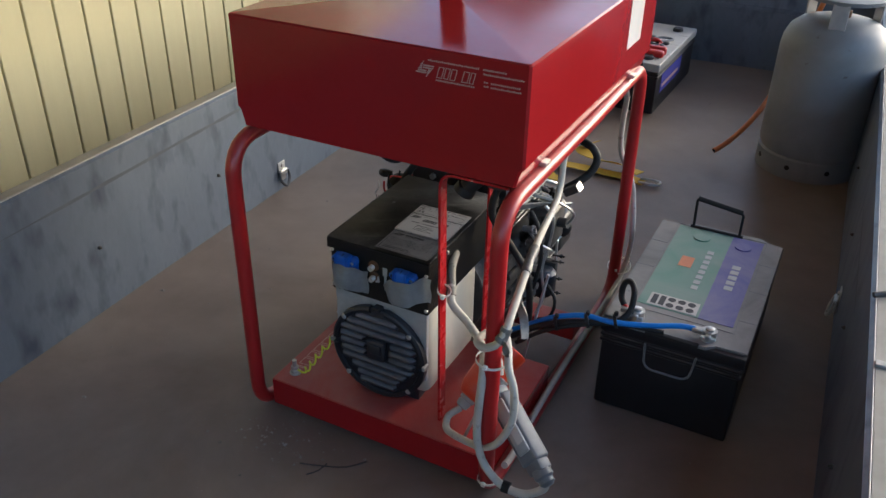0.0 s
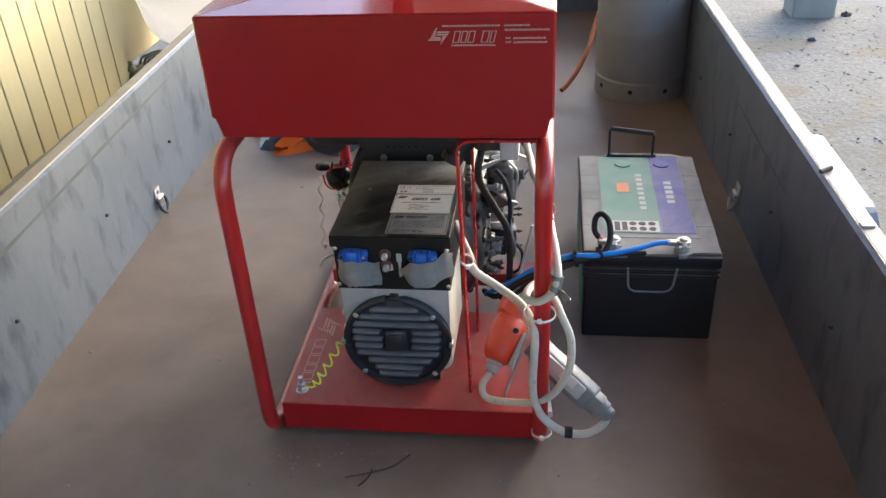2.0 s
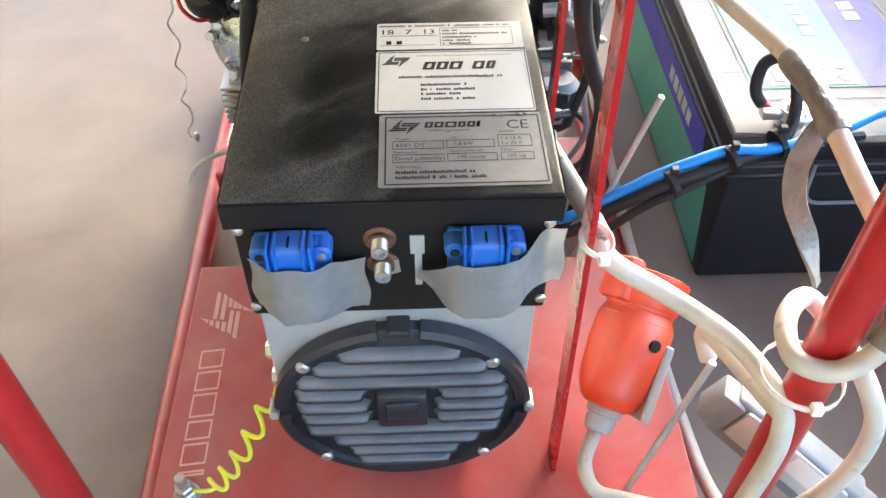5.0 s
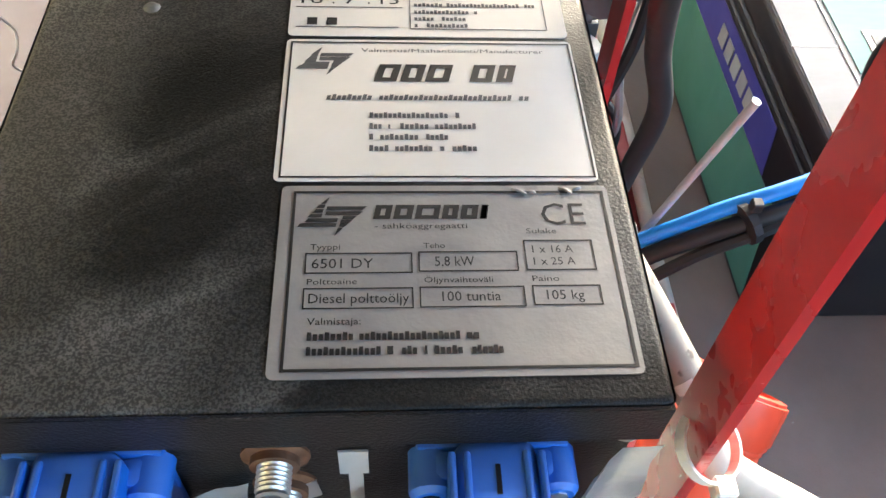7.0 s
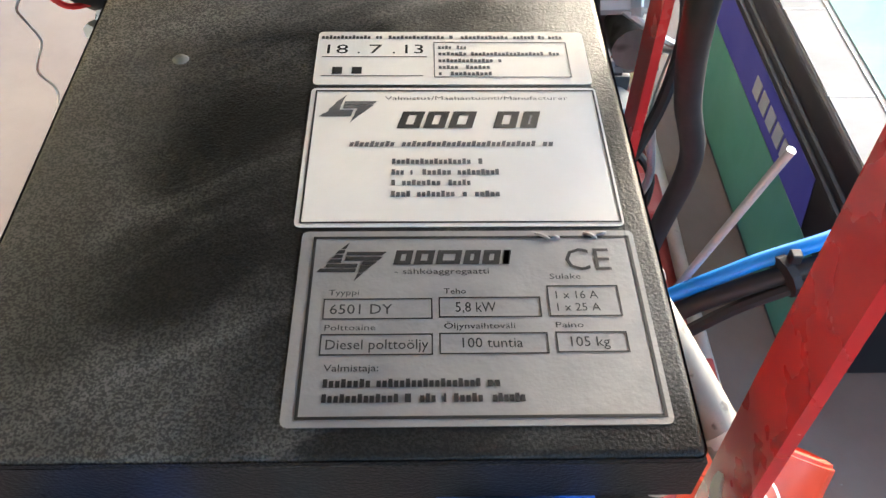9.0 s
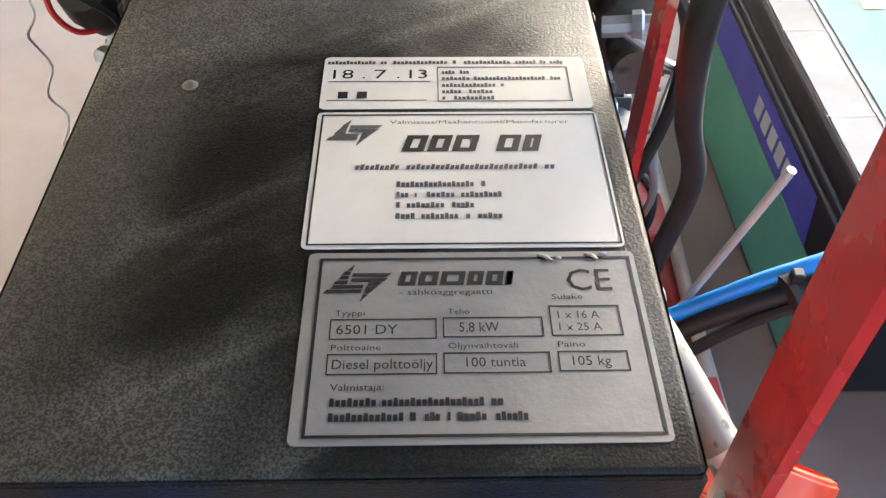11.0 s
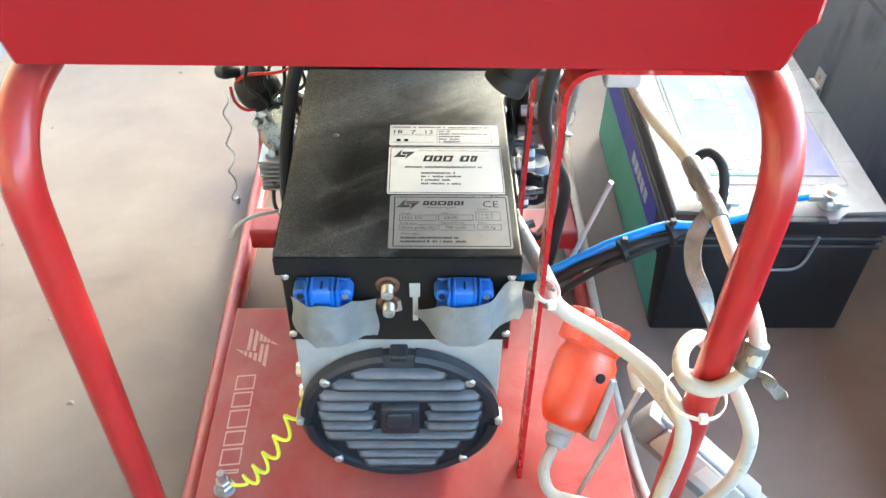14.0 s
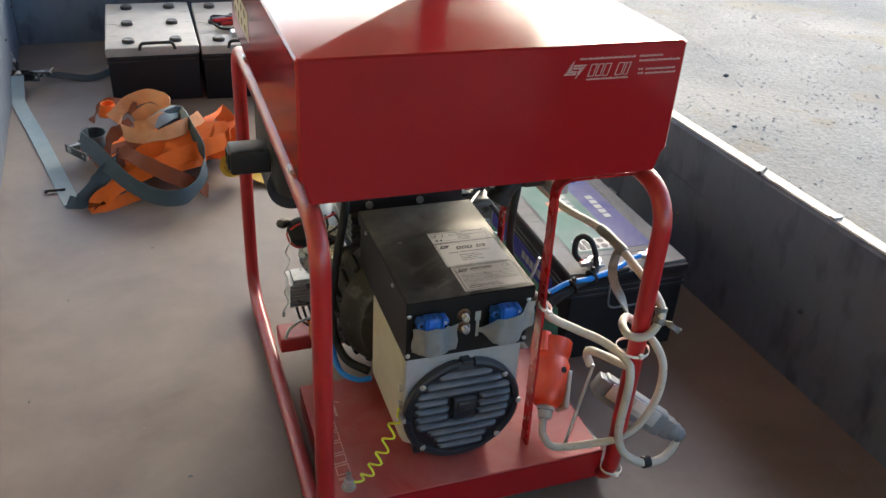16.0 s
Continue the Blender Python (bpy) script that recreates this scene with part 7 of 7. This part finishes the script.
    floor_strap("lashing_strap", [(-0.425, 3.030, 0.085), (-0.400, 3.070, 0.118), (-0.374, 3.105, 0.140), (-0.335, 3.120, 0.158)], 0.042, M_WEB_RUST, R, flat)
    floor_strap("lashing_strap", [(-0.465, 3.320, 0.085), (-0.428, 3.335, 0.128), (-0.378, 3.325, 0.145), (-0.318, 3.215, 0.158)], 0.044, M_WEB_RUST, R, flat)
    floor_strap("lashing_strap", [(-0.405 + 0.026 * math.cos(a * 0.75), 3.285 + 0.03 * math.sin(a * 0.75), 0.140) for a in range(9)], 0.040, M_WEB_ORANGE, "orange lashing strap rolled up on the heap", twist=lambda f: 1.3)
    floor_strap("lashing_strap", [(-0.459 + 0.042 * math.cos(a * 0.7), 3.225 + 0.050 * math.sin(a * 0.7), 0.060) for a in range(10)], 0.05, M_WEB_DARK, "dark teal lashing strap coiled beside the heap", twist=lambda f: 1.45)
    # long pale strap from the ratchet along the side panel, folded over at its end
    floor_strap("lashing_strap", [(-0.742, 3.90, 0.06), (-0.740, 3.82, 0.016), (-0.728, 3.734, 0.004), (-0.645, 3.405, 0.003), (-0.568, 3.08, 0.003), (-0.522, 2.885, 0.004)], 0.048, M_WEB_TEAL, "pale grey-teal lashing strap lying along the deck")
    floor_strap("lashing_strap", [(-0.535, 2.895, 0.007), (-0.495, 2.872, 0.018), (-0.446, 2.925, 0.052), (-0.411, 2.960, 0.075), (-0.385, 3.02, 0.09)], 0.046, M_WEB_DARK, "dark teal lashing strap folded over", (0.3, 0.65, 0.7))
    bm = bmesh.new()
    rod(bm, (-0.60, 2.985, 0.007), (-0.545, 2.985, 0.007), 0.004, n=6)
    bx(bm, -0.603, -0.595, 2.977, 2.993, 0.001, 0.009, 0.002, 1)
    tagged(part("strap_buckle", bm, M_RUBBER, None), "small black wire buckle on the deck", "buckle")
    # yellow strap with a hook
    floor_strap("lashing_strap", [(0.36, 3.012, 0.006), (0.30, 3.015, 0.012), (0.22, 3.020, 0.010), (0.14, 3.010, 0.016), (0.06, 2.99, 0.020), (0.02, 2.94, 0.02), (0.06, 2.905, 0.008), (0.10, 2.91, 0.004)], 0.045, M_WEB_YELLOW, "yellow lashing strap with a steel hook")
    floor_strap("lashing_strap", [(0.34, 3.03, 0.03), (0.26, 3.06, 0.035), (0.18, 3.07, 0.03), (0.10, 3.10, 0.045), (0.14, 3.16, 0.06)], 0.045, M_WEB_YELLOW, "yellow lashing strap folded on itself", twist=lambda f: 0.5 * math.sin(f * 5))
    bm = bmesh.new()
    tube(bm, bent([(0.345, 3.000, 0.012), (0.385, 2.995, 0.012), (0.415, 3.008, 0.012), (0.415, 3.026, 0.014), (0.385, 3.034, 0.014), (0.345, 3.028, 0.013)], 0.012), 0.0048, n=8, smooth_line=False)
    tagged(part("strap_hook", bm, M_ZINC, None, smooth=True), "zinc-plated wire hook of a yellow strap", "hook")
    # roll of yellow tape
    bm = bmesh.new()
    lathe(bm, (-0.035, 2.965, 0.050), (-0.5, -0.8, 0.3), [(0.024, 0.0), (0.036, 0.0), (0.036, 0.045), (0.024, 0.045), (0.022, 0.02)], 28)
    tagged(part("tape_roll", bm, M_WEB_YELLOW, None, smooth=True), "roll of yellow tape leaning on the straps", "tape roll")
    # ratchets
    for c, turn, mat in (((-0.497, 3.185, 0.045), 0.6, M_WIRE_RED), ((-0.715, 3.93, 0.05), 1.4, M_ALU)):
        t = thing("ratchet", (c[0], c[1], 0.0), "steel strap ratchet with a worn handle", "ratchet", "strap ratchets")
        m = Matrix.Translation(c) @ Matrix.Rotation(turn, 4, "Z")
        bm = bmesh.new()
        for x in (-0.024, 0.024):
            bx(bm, x - 0.0015, x + 0.0015, -0.055, 0.055, -0.016, 0.012, 0.002, 1, m)
        part("ratchet_frame", bm, M_ALU, t)
        bm = bmesh.new()
        rod(bm, m @ Vector((-0.026, 0.03, 0)), m @ Vector((0.026, 0.03, 0)), 0.011, n=14)
        part("spool", bm, M_ZINC, t, smooth=True)
        bm = bmesh.new()
        rod(bm, m @ Vector((-0.026, -0.045, 0)), m @ Vector((0.026, -0.045, 0)), 0.006, n=10)
        part("cross_pin", bm, M_ZINC, t, smooth=True)
        bm = bmesh.new()
        bx(bm, -0.018, 0.018, -0.09, -0.02, 0.012, 0.020, 0.003, 2, m)
        rod(bm, m @ Vector((-0.03, -0.092, 0.016)), m @ Vector((0.03, -0.092, 0.016)), 0.009, n=12)
        part("ratchet_handle", bm, mat, t, smooth=True)
    floor_strap("lashing_strap", [(-0.70, 3.95, 0.05), (-0.60, 4.00, 0.02), (-0.50, 3.97, 0.012), (-0.42, 4.00, 0.02), (-0.38, 4.05, 0.03)], 0.03, M_WEB_DARK, "dark strap lying by the headboard", twist=lambda f: 0.6)


strap_heap()


# ---------------------------------------------------------------- beside the trailer
def jerrycan():
    c = Vector((-1.565, 4.225, GROUND))
    t = thing("jerrycan", tuple(c), "olive green steel jerrycan standing by the house wall", "jerrycan")
    m = Matrix.Translation(c) @ Matrix.Rotation(radians(242), 4, "Z")
    bm = bmesh.new()
    bx(bm, -0.17, 0.17, -0.082, 0.082, 0.0, 0.43, 0.045, 5, m)
    body = part("body", bm, M_OLIVE, t, smooth=True)
    for s in (-1, 1):
        bm = bmesh.new()
        for a, b in (((-0.11, 0.07), (0.11, 0.35)), ((0.11, 0.07), (-0.11, 0.35))):
            tube(bm, [m @ Vector((a[0], s * 0.081, a[1])), m @ Vector((b[0], s * 0.081, b[1]))], 0.012, n=8, per=2)
        part("pressed_cross", bm, M_OLIVE, body, smooth=True)
    for y in (-0.032, 0.0, 0.032):
        bm = bmesh.new()
        tube(bm, bent([m @ Vector((-0.11, y, 0.42)), m @ Vector((-0.09, y, 0.462)), m @ Vector((0.03, y, 0.462)), m @ Vector((0.05, y, 0.42))], 0.02), 0.007, n=8, smooth_line=False)
        part("handle", bm, M_OLIVE, t, smooth=True)
    bm = bmesh.new()
    lathe(bm, m @ Vector((0.125, 0, 0.415)), m.to_3x3() @ Vector((0.5, 0, 0.85)), [(0.03, 0), (0.03, 0.03), (0.034, 0.032), (0.034, 0.045), (0.01, 0.05)], 18)
    part("cap", bm, M_OLIVE, t, smooth=True)
    bm = bmesh.new()
    slab(bm, m @ plane_frame((0.1705, -0.05, 0.20), (0, 1, 0), (0, 0, 1)), 0, 0.10, 0, 0.13, 0.0006)
    part("label", bm, M_PAPER, t, "white paper label")


jerrycan()


def sack():
    c = Vector((-1.37, 4.98, -0.27))
    bm = bmesh.new()
    bmesh.ops.create_icosphere(bm, subdivisions=6, radius=1.0)
    for v in bm.verts:
        p = v.co.copy()
        q = Vector([math.copysign(abs(a) ** 0.42, a) for a in p])
        fold = abs(noise.noise(Vector((p.x * 2.2 + p.z * 1.6, p.y * 2.2, p.z * 1.1 - p.x))))
        k = 1 + 0.07 * noise.noise(p * 1.7) + 0.11 * fold + 0.025 * abs(noise.noise(p * 9.0))
        z = (q.z * 0.5 + 0.5) * 0.98
        flare = 0.80 + 0.20 * min(1.0, z / 0.45)
        v.co = c + Vector((q.x * 0.455 * k * flare, q.y * 0.44 * k * flare, max(0.0, z * (1 + 0.05 * noise.noise(p * 3)))))
    t = part("bulk_sack", bm, M_SACK, None, smooth=True)
    tagged(t, "big white woven bulk sack standing on a purple bag", "sack")
    bm = bmesh.new()
    slab(bm, plane_frame((-1.50, 4.50, -0.19), (0.94, -0.2, -0.12), (0.1, 0.1, 1)), 0, 0.09, 0, 0.04, 0.003)
    part("print", bm, M_INK_GREY, t)
    bm = bmesh.new()
    bx(bm, -1.82, -0.92, 4.52, 5.40, GROUND - 0.02, -0.268, 0.07, 4)
    bmesh.ops.subdivide_edges(bm, edges=bm.edges[:], cuts=2, use_grid_fill=True)
    for v in bm.verts:
        if v.co.z < -0.33:
            v.co += Vector((0.03 * noise.noise(v.co * 6), 0.03 * noise.noise(v.co * 6 + Vector((3, 1, 0))), 0))
    tagged(part("purple_bag", bm, M_BAG, None, smooth=True), "purple plastic bag, packed full, under the white sack", "bag")


sack()


def floor_crumbs():
    rng = random.Random(12)
    vs, fs = [], []
    for _ in range(300):
        u = rng.random()
        if u < 0.35:
            x, y = rng.gauss(0.02, 0.05), rng.gauss(1.40, 0.035)
        elif u < 0.5:
            x, y = rng.gauss(0.2, 0.2), rng.gauss(1.38, 0.05)
        else:
            x, y = rng.uniform(-0.62, 1.0), rng.uniform(0.9, 4.2)
        s = 0.0008 + 0.0025 * rng.random() ** 3
        k0 = len(vs)
        for dx, dy, dz in ((-1, -1, 0), (1, -0.7, 0), (0.8, 1, 0), (-0.9, 0.8, 0), (0, 0, 1)):
            vs.append((x + dx * s, y + dy * s, 0.0003 + dz * s))
        fs += [(k0, k0 + 1, k0 + 4), (k0 + 1, k0 + 2, k0 + 4), (k0 + 2, k0 + 3, k0 + 4), (k0 + 3, k0, k0 + 4), (k0 + 3, k0 + 2, k0 + 1, k0)]
    # a few larger chips
    for x, y, s in ((-0.278, 1.703, 0.006), (-0.31, 2.585, 0.006), (-0.608, 1.714, 0.007), (0.593, 1.393, 0.005), (-0.45, 1.30, 0.005), (0.86, 1.62, 0.005), (0.42, 1.32, 0.004)):
        k0 = len(vs)
        for dx, dy, dz in ((-1, -0.6, 0), (1.2, -0.5, 0), (0.8, 0.7, 0), (-0.9, 0.6, 0), (0.1, 0.1, 0.5)):
            vs.append((x + dx * s, y + dy * s, 0.0003 + dz * s))
        fs += [(k0, k0 + 1, k0 + 4), (k0 + 1, k0 + 2, k0 + 4), (k0 + 2, k0 + 3, k0 + 4), (k0 + 3, k0, k0 + 4), (k0 + 3, k0 + 2, k0 + 1, k0)]
    me = bpy.data.meshes.new("crumbs")
    me.from_pydata(vs, [], fs)
    me.materials.append(M_STONE)
    tagged(new("crumbs", me), "grit and crumbs scattered on the deck", "grit", kind="stuff")
    for pts in ([(0.10, 1.36, 0.002), (0.15, 1.375, 0.004), (0.19, 1.395, 0.003), (0.22, 1.43, 0.002)], [(0.13, 1.34, 0.002), (0.145, 1.36, 0.003), (0.15, 1.385, 0.002)]):
        bm = bmesh.new()
        tube(bm, pts, 0.0016, n=5)
        tagged(part("twig", bm, M_STONE_DARK, None), "thin dry twig lying on the deck", "twig", "twigs on the deck")


floor_crumbs()
